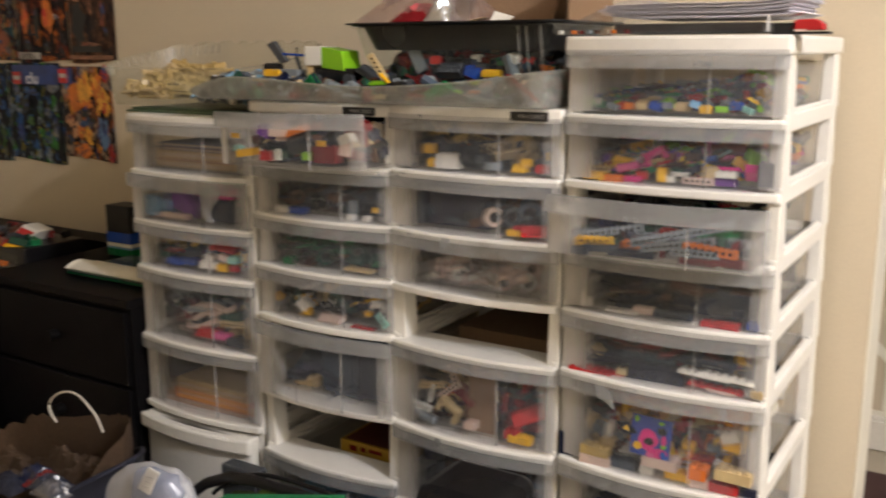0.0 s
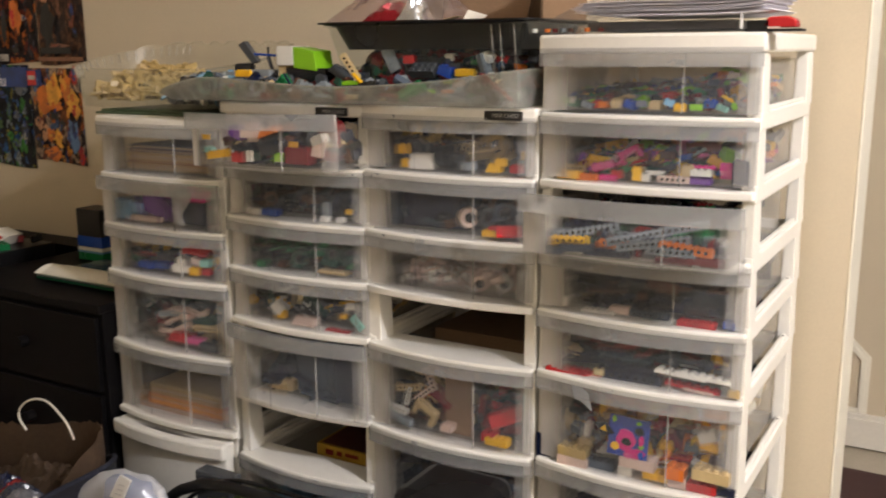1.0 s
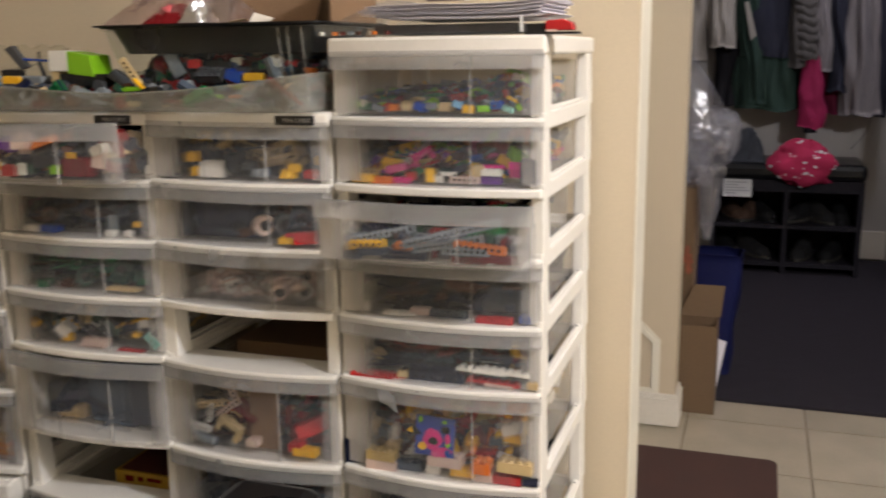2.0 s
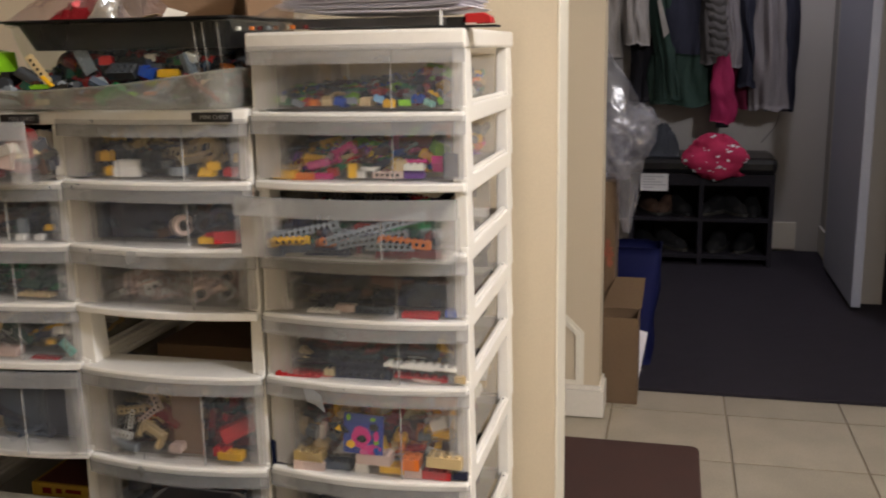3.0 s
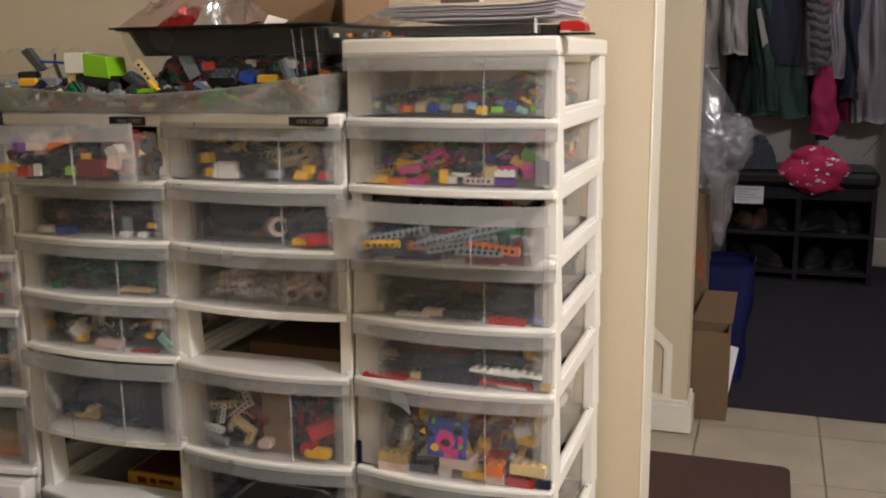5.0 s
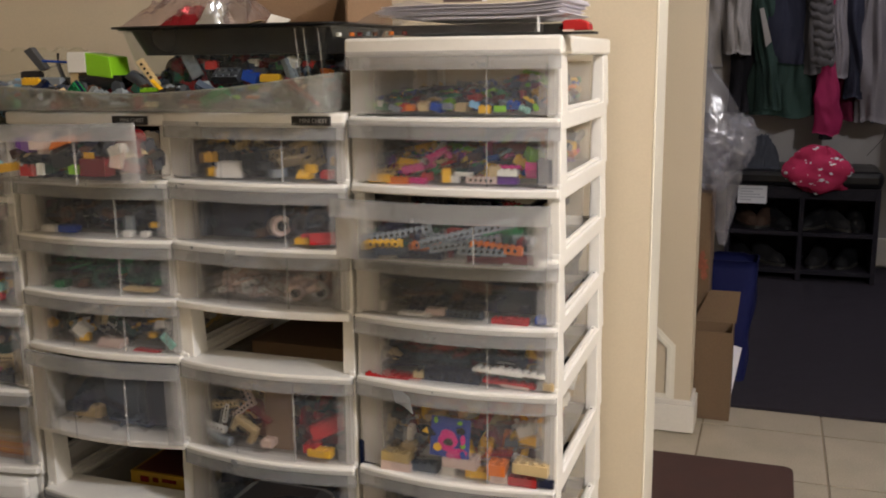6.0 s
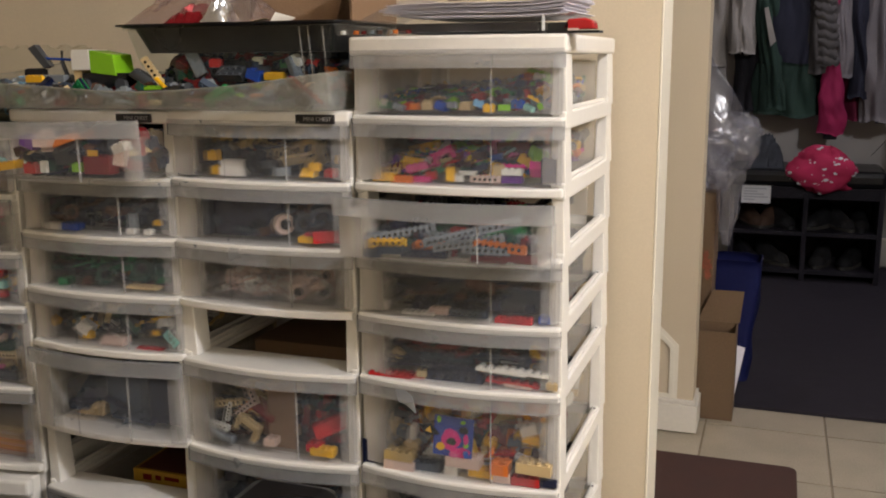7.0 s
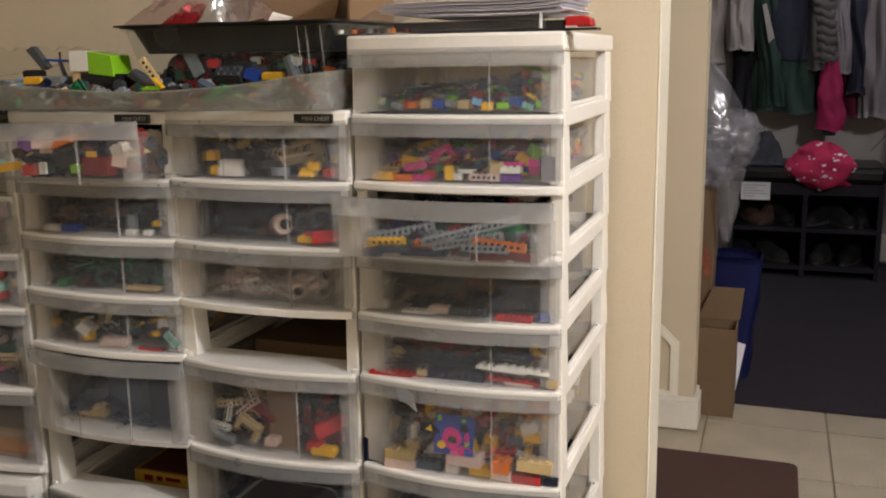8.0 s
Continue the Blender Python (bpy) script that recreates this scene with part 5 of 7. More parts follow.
# ---- on top of the towers ----
for za, zb, e in ((0.9445, 0.9480, 0.0), (0.9482, 0.9530, 0.008)):
    thing("baseplate", Geo().box(-1.530 + e, -1.192 - e, 1.235 + e, 1.52 - e, za, zb), OLIVE, "thin dull green toy baseplate lying on a drawer tower", "baseplate", "baseplates on the tower", round_by=0.0008)


def wave(x, y):
    # the long box's rim dips and swells along its sides
    u = (x + 1.36) / 0.79
    if y > 1.5:
        return 1.022 + 0.008 * math.sin(2 * math.pi * u)
    return 1.012 + 0.006 * math.cos(2 * math.pi * (u - 0.25) * 1.45) + 0.016 * max(0, (u - 0.78) / 0.22) ** 2 - 0.028 * max(0, (0.26 - u) / 0.16) ** 1.5


ub = empty("underbed_box", (-0.97, 1.37, 0.98), "long shallow clear plastic box with a wavy rim on the towers", "storage box")
wpart("box_body", rim_box(-1.275, -0.574, 1.150, 1.520, 0.980, wave, 0.0016, taper=0.010, r=0.035, lip=0.004), TRAYP, ub)
wpart("rim_bead", Geo().tube([(-1.250 + 0.650 * k / 40, 1.1465, wave(-1.250 + 0.650 * k / 40, 1.15) + 0.0005) for k in range(41)], 0.0014, 6), TRAYP, ub, "rounded front rim", smooth=True)
INB = (-1.255, -0.590, 1.168, 1.50, 0.983)
pile("brick_heap", INB, 420, 0.014, ["green", "darkred", "bluegrey", "grey", "brown", "black", "darkgreen", "darkgrey", "navy", "tan", "black", "black", "darkgrey", "grey", "black", "darkgreen"], MIXED, "mixed toy parts spread in a long clear box", 41, grow=1.25, tilt=0.6)
tub = empty("clear_tub", (-1.40, 1.36, 0.957), "oval clear plastic tub of tan toy parts with a ribbed rim", "tub")
wpart("tub_shell", rim_box(-1.640, -1.190, 1.215, 1.500, 0.957, lambda x, y: 1.030 + 0.045 * max(0, (y - 1.24) / 0.26) + 0.006 * (1 if y > 1.3 and int((x + 2) * 40) % 2 else 0), 0.0012, taper=0.016, r=0.12, n=10), TUBP, tub)
for k in range(22):
    a = math.pi * (0.52 + 0.92 * k / 21)
    x, y = -1.52 + 0.118 * math.cos(a), 1.3575 + 0.138 * math.sin(a)
    z = 1.030 + 0.045 * max(0, (y - 1.24) / 0.26)
    wpart("rim_rib", Geo().tube([(x - 0.004 * math.cos(a), y - 0.004 * math.sin(a), z - 0.018), (x + 0.003 * math.cos(a), y + 0.003 * math.sin(a), z - 0.001)], 0.0018, 5), TRAYP, tub)
pile("brick_heap", (-1.565, -1.425, 1.245, 1.46, 0.968), 220, 0.050, ["gold", "tan", "gold", "gold"], ["beam6", "plate16", "brick14", "slope24", "arch", "bar", "plate24"], "heap of tan toy parts in a clear tub", 42, grow=1.3)
pile("brick_heap", (-1.385, -1.21, 1.25, 1.46, 0.962), 150, 0.050, ["bluegrey", "grey", "lightblue", "bluegrey", "grey", "white"], SMALL, "heap of blue-grey toy parts in a clear tub", 43, grow=1.1)
thing("tub_divider", Geo().box(-1.396, -1.3945, 1.24, 1.47, 0.960, 1.022), CLEAR, "milky plastic divider standing in a clear tub", "divider")

# food tub: clear lower shell with a black tray nested in its mouth
ft = empty("food_tub", (-0.79, 1.36, 0.984), "clear food tub of toy bricks with a black tray on top", "tub")
wpart("shell", rim_box(-0.972, -0.598, 1.235, 1.490, 0.984, lambda x, y: 1.098, 0.0012, taper=0.030, r=0.03), CLEAR, ft, "clear ribbed plastic shell")
wpart("lid_tray", rim_box(-0.962, -0.612, 1.242, 1.483, 1.062, lambda x, y: 1.0995, 0.0016, taper=0.018, r=0.03), BLACKP, ft, "glossy black tray")
wpart("tray_rim", rim_box(-0.979, -0.592, 1.228, 1.497, 1.1000, lambda x, y: 1.1035, 0.0016, taper=0.0035, r=0.03), BLACKP, ft, "thin black rim")
for x in (-0.664, -0.650, -0.627):
    wpart("rib", Geo().add([(x - 0.001, 1.262, 0.99), (x + 0.001, 1.262, 0.99), (x + 0.006, 1.2335, 1.097), (x + 0.004, 1.2335, 1.097), (x - 0.001, 1.2635, 0.99), (x + 0.001, 1.2635, 0.99), (x + 0.006, 1.235, 1.097), (x + 0.004, 1.235, 1.097)],
                          [(0, 1, 2, 3), (7, 6, 5, 4), (0, 4, 5, 1), (1, 5, 6, 2), (2, 6, 7, 3), (3, 7, 4, 0)]), RIB, ft)
pile("brick_heap", (-0.925, -0.640, 1.268, 1.34, 1.008), 130, 0.044, ["black", "darkgrey", "black", "darkred", "navy", "brown", "darkgrey", "bluegrey"], MIXED, "top layer of dark toy bricks in a clear food tub", 46, grow=1.25)
pile("brick_heap", (-0.940, -0.630, 1.262, 1.46, 0.987), 420, 0.064, ["darkgrey", "black", "black", "darkred", "bluegrey", "navy", "darkred", "darkgreen", "brown", "black", "darkgrey"], MIXED, "heap of mixed toy bricks in a clear food tub", 44, grow=1.25)
for s, c, x, y, z, turn, k in (
    ("brick24", "yellow", -0.719, 1.268, 1.021, (0, 0, 3), 1.0), ("plate24", "grey", -0.856, 1.268, 1.024, (80, 62, 0), 1.25), ("brick22", "red", -0.822, 1.272, 1.040, (0, 0, 10), 1.2),
    ("brick22", "blue", -0.754, 1.268, 1.017, (0, 20, 0), 1.5), ("brick22", "white", -0.753, 1.280, 1.044, (0, 0, 0), 1.0), ("brick22", "white", -0.686, 1.275, 1.040, (10, 25, 0), 1.1),
    ("brick24", "grey", -0.692, 1.270, 1.022, (20, 70, 0), 1.0), ("brick24", "orange", -0.648, 1.290, 1.026, (0, 5, 0), 1.1), ("brick22", "red", -0.665, 1.290, 1.040, (0, 0, 0), 1.1),
    ("tall", "white", -0.672, 1.262, 1.012, (0, 0, 0), 0.6), ("brick24", "darkgrey", -0.792, 1.268, 1.018, (40, 0, 0), 1.4), ("brick22", "darkred", -0.885, 1.280, 1.030, (30, 30, 0), 1.4), ("brick24", "darkred", -0.838, 1.268, 1.008, (0, 0, 0), 1.3), ("brick24", "green", -0.700, 1.290, 1.038, (0, 0, 20), 1.2), ("slope24", "grey", -0.790, 1.300, 1.055, (20, 0, 0), 1.0), ("brick24", "black", -0.780, 1.278, 1.036, (0, 0, 0), 1.4),
):
    toy(s, c, (x, y, z), turn, grow=k)

# toy truck of lime and white bricks in the long box
tk = empty("toy_truck", (-1.01, 1.26, 1.008), "toy truck of lime and white bricks in the long box", "toy truck")
wpart("cargo", Geo().add([(-1.034, 1.238, 1.033), (-0.985, 1.238, 1.028), (-0.985, 1.285, 1.028), (-1.034, 1.285, 1.033), (-1.034, 1.238, 1.068), (-0.990, 1.238, 1.061), (-0.990, 1.285, 1.061), (-1.034, 1.285, 1.068)],
                         [(3, 2, 1, 0), (4, 5, 6, 7), (0, 1, 5, 4), (1, 2, 6, 5), (2, 3, 7, 6), (3, 0, 4, 7)]), TOY["lime"], tk, "lime green cargo body", round_by=0.001)
wpart("cab", Geo().prism([(-1.070, 0), (-1.0345, 0), (-1.0345, 0.032), (-1.068, 0.032), (-1.070, 0.026)], -1.285, -1.238, at=Matrix(((1, 0, 0, 0), (0, 0, -1, 0), (0, 1, 0, 1.037), (0, 0, 0, 1)))), TOY["white"], tk, "white cab", round_by=0.001)
wpart("chassis", Geo().box(-1.052, -0.968, 1.240, 1.283, 1.012, 1.0325), TOY["black"], tk, round_by=0.001)
for x in (-1.045, -0.975):
    wpart("wheel", Geo().cyl(0.010, -0.004, 0.004, 14, at=Matrix.Translation((x, 1.237, 1.014)) @ Matrix.Rotation(radians(90), 4, "X")), TOY["darkgrey"], tk)
wpart("fender", Geo().box(-1.069, -1.053, 1.242, 1.282, 1.012, 1.0365), TOY["tan"], tk)
# small grey flyer with a blue boom
fl = empty("toy_flyer", (-1.13, 1.25, 1.02), "small grey toy flyer with a blue boom", "toy aircraft")
wpart("wing", Geo().add([(-1.160, 1.244, 1.072), (-1.146, 1.244, 1.078), (-1.118, 1.244, 1.044), (-1.130, 1.244, 1.040), (-1.160, 1.256, 1.072), (-1.146, 1.256, 1.078), (-1.118, 1.256, 1.044), (-1.130, 1.256, 1.040)], [(0, 1, 2, 3), (7, 6, 5, 4), (0, 4, 5, 1), (1, 5, 6, 2), (2, 6, 7, 3), (3, 7, 4, 0)]), TOY["darkgrey"], fl)
wpart("boom", Geo().tube([(-1.13, 1.25, 1.056), (-1.068, 1.25, 1.053)], 0.0022), TOY["blue"], fl)
wpart("strut", Geo().tube([(-1.098, 1.25, 1.052), (-1.086, 1.25, 1.020)], 0.0035), TOY["darkgrey"], fl)
wpart("mast", Geo().tube([(-1.098, 1.25, 1.053), (-1.097, 1.25, 1.068)], [0.0012, 0.0022]), TOY["black"], fl)
wpart("hull", Geo().box(-1.145, -1.085, 1.236, 1.262, 1.014, 1.030), TOY["grey"], fl, round_by=0.002)
toy("brick24", "yellow", (-1.140, 1.238, 1.018), (0, 0, 0), grow=1.05)
toy("brick24", "black", (-1.150, 1.248, 1.029), (0, 0, 10))
toy("beam6", "tan", (-0.912, 1.226, 1.013), (0, 55, 10), grow=1.0)
toy("plate16", "yellow", (-0.882, 1.216, 0.998), (20, 42, 0), grow=0.8)
toy("slope24", "darkgrey", (-0.945, 1.250, 1.008), (0, 30, 0), grow=1.3)
toy("brick24", "red", (-1.150, 1.222, 0.992), (0, 0, 8), grow=1.3)
toy("brick24", "lightblue", (-0.815, 1.220, 0.990), (0, 0, 4), grow=1.3)
toy("brick24", "orange", (-0.715, 1.220, 0.990), (0, 0, -6), grow=1.1)
toy("brick24", "lime", (-0.905, 1.222, 1.000), (0, 0, 0), grow=1.2)
toy("brick24", "lime", (-0.770, 1.224, 0.990), (0, 0, 0), grow=1.1)

# open carton behind the food tub
ct = empty("cardboard_carton", (-0.80, 1.54, 0.98), "open brown cardboard carton behind the food tub", "carton")
wpart("carton_body", Geo().box(-0.93, -0.660, 1.558, 1.60, 0.981, 1.21), CARD, ct, round_by=0.001)
wpart("flap", Geo().add([(-0.905, 1.500, 1.100), (-0.733, 1.500, 1.100), (-0.720, 1.550, 1.215), (-0.880, 1.550, 1.215), (-0.905, 1.503, 1.098), (-0.733, 1.503, 1.098), (-0.720, 1.553, 1.213), (-0.880, 1.553, 1.213)], [(0, 1, 2, 3), (7, 6, 5, 4), (0, 4, 5, 1), (1, 5, 6, 2), (2, 6, 7, 3), (3, 7, 4, 0)]), CARD, ct, "brown flap leaning outward")
wpart("flap", Geo().box(-0.655, -0.651, 1.40, 1.585, 0.99, 1.20), CARD, ct)
# yellow-white leaflets lying on the black tray
for k, (x, y, c) in enumerate(((-0.775, 1.28, "tan"), (-0.728, 1.275, "white"), (-0.80, 1.30, "cream"))):
    thing("paper_scrap", Geo().grid(lambda u, v: (x + 0.034 * u - 0.01 * v, y + 0.034 * v, 1.1062 + 0.001 * k + (0.015 * v * (1 - u * 0.6) * (k == 1)) + 0.006 * u * (k == 0)), 5, 5, thick=0.0006), TOY[c], "small pale paper scrap on the black tray", "paper scrap")


def crumple(x0, x1, y0, y1, z0, h, seed, amp=0.35, nu=34, nv=18, top=None):
    """A puffed, creased film: a dome with sharp folds."""
    def fn(u, v):
        e = max(0.0, math.sin(math.pi * u)) ** 0.55 * max(0.0, math.sin(math.pi * v)) ** 0.55
        c = abs(noise.noise((u * 5 + seed, v * 5, seed))) * 1.2 + abs(noise.noise((u * 11, v * 11 + seed, 2))) * 0.6
        return (x0 + (x1 - x0) * u + 0.02 * (x1 - x0) * noise.noise((u * 6, v * 6, seed)), y0 + (y1 - y0) * v, z0 + h * e * (1 - amp * c))
    return Geo().grid(fn, nu, nv, thick=0.0005)


sb = empty("snack_bag", (-0.87, 1.33, 1.106), "crumpled clear bag with red and silver foil packs inside", "bag")
wpart("film", crumple(-0.985, -0.775, 1.262, 1.44, 1.1062, 0.080, 3, 0.55, 44, 26), PINKFILM, sb)
wpart("foil_pack", crumple(-0.905, -0.825, 1.258, 1.33, 1.107, 0.036, 9, 0.7, 20, 12), FOIL_RED, sb)
wpart("foil_pack", crumple(-0.832, -0.792, 1.246, 1.30, 1.107, 0.044, 12, 0.7, 14, 12), FOIL_SILVER, sb)

# clear blister pack with a black insert, and the paper stack on it
bp = empty("blister_pack", (-0.43, 1.25, 1.0805), "flat clear blister pack with a black insert", "package")
wpart("shell", rim_box(-0.590, -0.292, 1.196, 1.36, 1.0815, lambda x, y: 1.0985, 0.001, taper=0.004, r=0.012), CLEAR, bp)
wpart("insert", Geo().box(-0.500, -0.300, 1.212, 1.34, 1.0835, 1.0960), mat("dark_lilac_print", (0.05, 0.045, 0.055), 0.4, 0.5, 200, 0.05), bp, "dark printed insert", round_by=0.002)
wpart("edge_strip", Geo().box(-0.2925, -0.2895, 1.196, 1.20, 1.084, 1.104), LABELW, bp, "white edge strip")
for i in range(9):
    wpart("bead", Geo().cyl(0.004, 0, 0.005, 8, at=Matrix.Translation((-0.575 + 0.013 * i + 0.004 * (i % 2), 1.205 + 0.006 * (i % 3), 1.0835))), TOY[("white", "orange", "darkred", "grey", "brown")[i % 5]], bp)
rnd = random.Random(8)
stack = empty("paper_stack", (-0.37, 1.28, 1.106), "stack of wavy white printed sheets on a tower", "paper stack")
for i in range(16):
    dx, dy, ph = rnd.uniform(-0.007, 0.007), rnd.uniform(-0.006, 0.006), rnd.uniform(-0.3, 0.3)
    z0 = 1.1008 + 0.0013 * i

    def sheet(u, v, dx=dx, dy=dy, ph=ph, z0=z0, i=i):
        lift = 0.010 * max(0, 0.22 - u) / 0.22 * (1 - i / 16) + (0.001 + 0.0003 * i) * max(0, u - 0.72) ** 2 * 12
        return (-0.512 + 0.250 * u + dx, 1.200 + 0.16 * v + dy, z0 + lift + 0.0016 * math.sin(5 * u + ph) - 0.004 * max(0, 0.35 - u) * (v < 0.3) + 0.008 * max(0, u - 0.55))
    wpart("sheet", Geo().grid(sheet, 16, 4, thick=0.0005), PAPER, stack)
wpart("plastic_sleeve", Geo().grid(lambda u, v: (-0.545 + 0.10 * u, 1.190 + 0.16 * v, 1.100 + 0.026 * math.sin(math.pi * u * 0.6) + 0.003 * noise.noise((u * 7, v * 7, 1))), 16, 10, thick=0.0006), FILM, stack, "crinkled clear sleeve", smooth=True)
photo = thing("photo_print", Geo().box(-0.455, -0.395, 1.30, 1.3008, 1.130, 1.20), mat("dark_print", (0.12, 0.08, 0.07), 0.4, 0.3, 30, 0), "dark photo print with a pale border, standing on the papers", "print")
part("border", Geo().box(-0.397, -0.390, 1.2992, 1.3000, 1.130, 1.20), PAPER, photo)
rd = empty("red_toy_cap", (-0.25, 1.22, 1.081), "red moulded toy part with a black foot", "toy part")
wpart("cap", Geo().prism([(-0.272, 0.004), (-0.228, 0.004), (-0.230, 0.014), (-0.240, 0.018), (-0.262, 0.017)], -1.240, -1.212, at=Matrix(((1, 0, 0, 0), (0, 0, -1, 0), (0, 1, 0, 1.081), (0, 0, 0, 1)))), TOY["red"], rd, round_by=0.002)
wpart("foot", Geo().box(-0.288, -0.262, 1.212, 1.24, 1.0805, 1.094).box(-0.290, -0.2225, 1.211, 1.243, 1.0803, 1.0835), TOY["black"], rd)
wpart("tile", Geo().box(-0.262, -0.248, 1.2095, 1.216, 1.0836, 1.0862), TOY["cream"], rd)

# ---- posters on the wall ----


def poster_print(name, cols, scale, seed):
    """Printed comic art: crisp patches of ink of uneven size, with shading inside them."""
    m = bpy.data.materials.new(name)
    m.use_nodes = True
    nt = m.node_tree
    b = nt.nodes["Principled BSDF"]
    b.inputs["Roughness"].default_value, b.inputs["Specular IOR Level"].default_value = 0.45, 0.15
    co, no, sh, ra, vo, add, mul = (nt.nodes.new("ShaderNode" + k) for k in ("TexCoord", "TexNoise", "TexNoise", "ValToRGB", "TexVoronoi", "VectorMath", "Mix"))
    mp = nt.nodes.new("ShaderNodeMapping")
    mp.inputs["Location"].default_value, mp.inputs["Scale"].default_value = (seed, 0, seed * 2), (1.25, 1, 0.8)
    nt.links.new(co.outputs["Object"], mp.inputs[0])
    no.inputs["Scale"].default_value, no.inputs["Detail"].default_value = scale * 0.6, 6
    nt.links.new(mp.outputs[0], no.inputs["Vector"])
    sc = nt.nodes.new("ShaderNodeVectorMath")
    sc.operation = "SCALE"
    sc.inputs["Scale"].default_value = 0.035
    nt.links.new(no.outputs["Color"], sc.inputs[0])
    nt.links.new(mp.outputs[0], add.inputs[0])
    nt.links.new(sc.outputs[0], add.inputs[1])
    vo.inputs["Scale"].default_value, vo.inputs["Detail"].default_value = scale, 0.0
    nt.links.new(add.outputs[0], vo.inputs["Vector"])
    sep = nt.nodes.new("ShaderNodeSeparateColor")
    nt.links.new(vo.outputs["Color"], sep.inputs[0])
    ra.color_ramp.interpolation = "CONSTANT"
    while len(ra.color_ramp.elements) < len(cols):
        ra.color_ramp.elements.new(0.5)
    for i, c in enumerate(cols):
        ra.color_ramp.elements[i].position = 0.10 + 0.80 * i / len(cols) if i else 0.0
        ra.color_ramp.elements[i].color = (*c, 1)
    v2, s2, pick, big = (nt.nodes.new("ShaderNode" + k) for k in ("TexVoronoi", "SeparateColor", "Mix", "TexNoise"))
    v2.inputs["Scale"].default_value = scale * 0.55
    nt.links.new(add.outputs[0], v2.inputs["Vector"])
    nt.links.new(v2.outputs["Color"], s2.inputs[0])
    big.inputs["Scale"].default_value, big.inputs["Detail"].default_value = scale * 0.35, 2
    nt.links.new(mp.outputs[0], big.inputs["Vector"])
    step = nt.nodes.new("ShaderNodeMath")
    step.operation = "GREATER_THAN"
    step.inputs[1].default_value = 0.5
    nt.links.new(big.outputs["Fac"], step.inputs[0])
    nt.links.new(step.outputs[0], pick.inputs["Factor"])
    nt.links.new(sep.outputs[0], pick.inputs["A"])
    nt.links.new(s2.outputs[1], pick.inputs["B"])
    nt.links.new(pick.outputs["Result"], ra.inputs[0])
    sh.inputs["Scale"].default_value, sh.inputs["Detail"].default_value = scale * 1.6, 5
    nt.links.new(mp.outputs[0], sh.inputs["Vector"])
    r2 = nt.nodes.new("ShaderNodeMapRange")
    r2.inputs["From Min"].default_value, r2.inputs["From Max"].default_value, r2.inputs["To Min"].default_value, r2.inputs["To Max"].default_value = 0.35, 0.65, 0.3, 1.3
    nt.links.new(sh.outputs["Fac"], r2.inputs["Value"])
    mul.data_type, mul.blend_type = "RGBA", "MULTIPLY"
    mul.inputs["Factor"].default_value = 1.0
    nt.links.new(ra.outputs[0], mul.inputs["A"])
    nt.links.new(r2.outputs[0], mul.inputs["B"])
    nt.links.new(mul.outputs["Result"], b.inputs["Base Color"])
    return m


WARM = [tuple(1.35 * c for c in q) for q in [(0.015, 0.012, 0.014), (0.14, 0.05, 0.02), (0.02, 0.03, 0.07), (0.36, 0.10, 0.015), (0.03, 0.02, 0.02), (0.22, 0.06, 0.02), (0.05, 0.08, 0.15), (0.40, 0.17, 0.03), (0.10, 0.03, 0.02), (0.24, 0.17, 0.12)]]
COOL = [tuple(1.5 * c for c in q) for q in [(0.006, 0.007, 0.011), (0.012, 0.055, 0.16), (0.007, 0.009, 0.013), (0.03, 0.13, 0.025), (0.008, 0.008, 0.014), (0.03, 0.07, 0.17), (0.010, 0.02, 0.016), (0.13, 0.15, 0.17), (0.006, 0.02, 0.04), (0.13, 0.11, 0.02), (0.007, 0.007, 0.009)]]
DUSK = [tuple(1.25 * c for c in q) for q in [(0.006, 0.006, 0.012), (0.10, 0.015, 0.015), (0.012, 0.02, 0.06), (0.006, 0.006, 0.009), (0.24, 0.07, 0.02), (0.015, 0.06, 0.075), (0.10, 0.09, 0.09), (0.04, 0.014, 0.05), (0.008, 0.008, 0.012), (0.16, 0.11, 0.05)]]
FIRE = [(0.008, 0.006, 0.008), (0.10, 0.016, 0.010), (0.010, 0.008, 0.012), (0.38, 0.10, 0.015), (0.016, 0.010, 0.010), (0.008, 0.008, 0.012), (0.22, 0.05, 0.012), (0.04, 0.04, 0.05)]
EARTH = [(0.10, 0.045, 0.025), (0.16, 0.075, 0.045), (0.04, 0.025, 0.022), (0.20, 0.09, 0.05), (0.12, 0.05, 0.03), (0.02, 0.018, 0.02), (0.06, 0.03, 0.02)]
PY = WY - 0.0012


def poster(x0, x1, z0, z1, m, label, seed):
    def fn(u, v):
        return (x0 + (x1 - x0) * u, PY - 0.0015 - 0.004 * max(0, noise.noise((u * 2 + seed, v * 2, seed))), z0 + (z1 - z0) * v + 0.006 * math.sin(3 * u + seed) * (1 - v))
    return thing("poster", Geo().grid(fn, 14, 14, thick=0.0005), m, label, "poster", "posters on the wall")


p1 = poster(-2.222, -2.022, 0.776, 1.022, poster_print("orange_print", WARM, 62, 1), "glossy orange comic poster pinned on the wall", 1)
p2 = poster(-2.458, -2.224, 0.762, 1.030, poster_print("dark_green_print", COOL, 70, 4), "dark green and blue comic poster pinned on the wall", 2)
p3 = poster(-2.90, -2.460, 0.756, 1.028, poster_print("dark_blue_print", COOL, 66, 9), "dark blue comic poster pinned on the wall", 3)
p4 = poster(-2.170, -1.992, 1.035, 1.31, poster_print("tan_print", EARTH, 50, 12), "tan and brown comic poster pinned on the wall", 4)
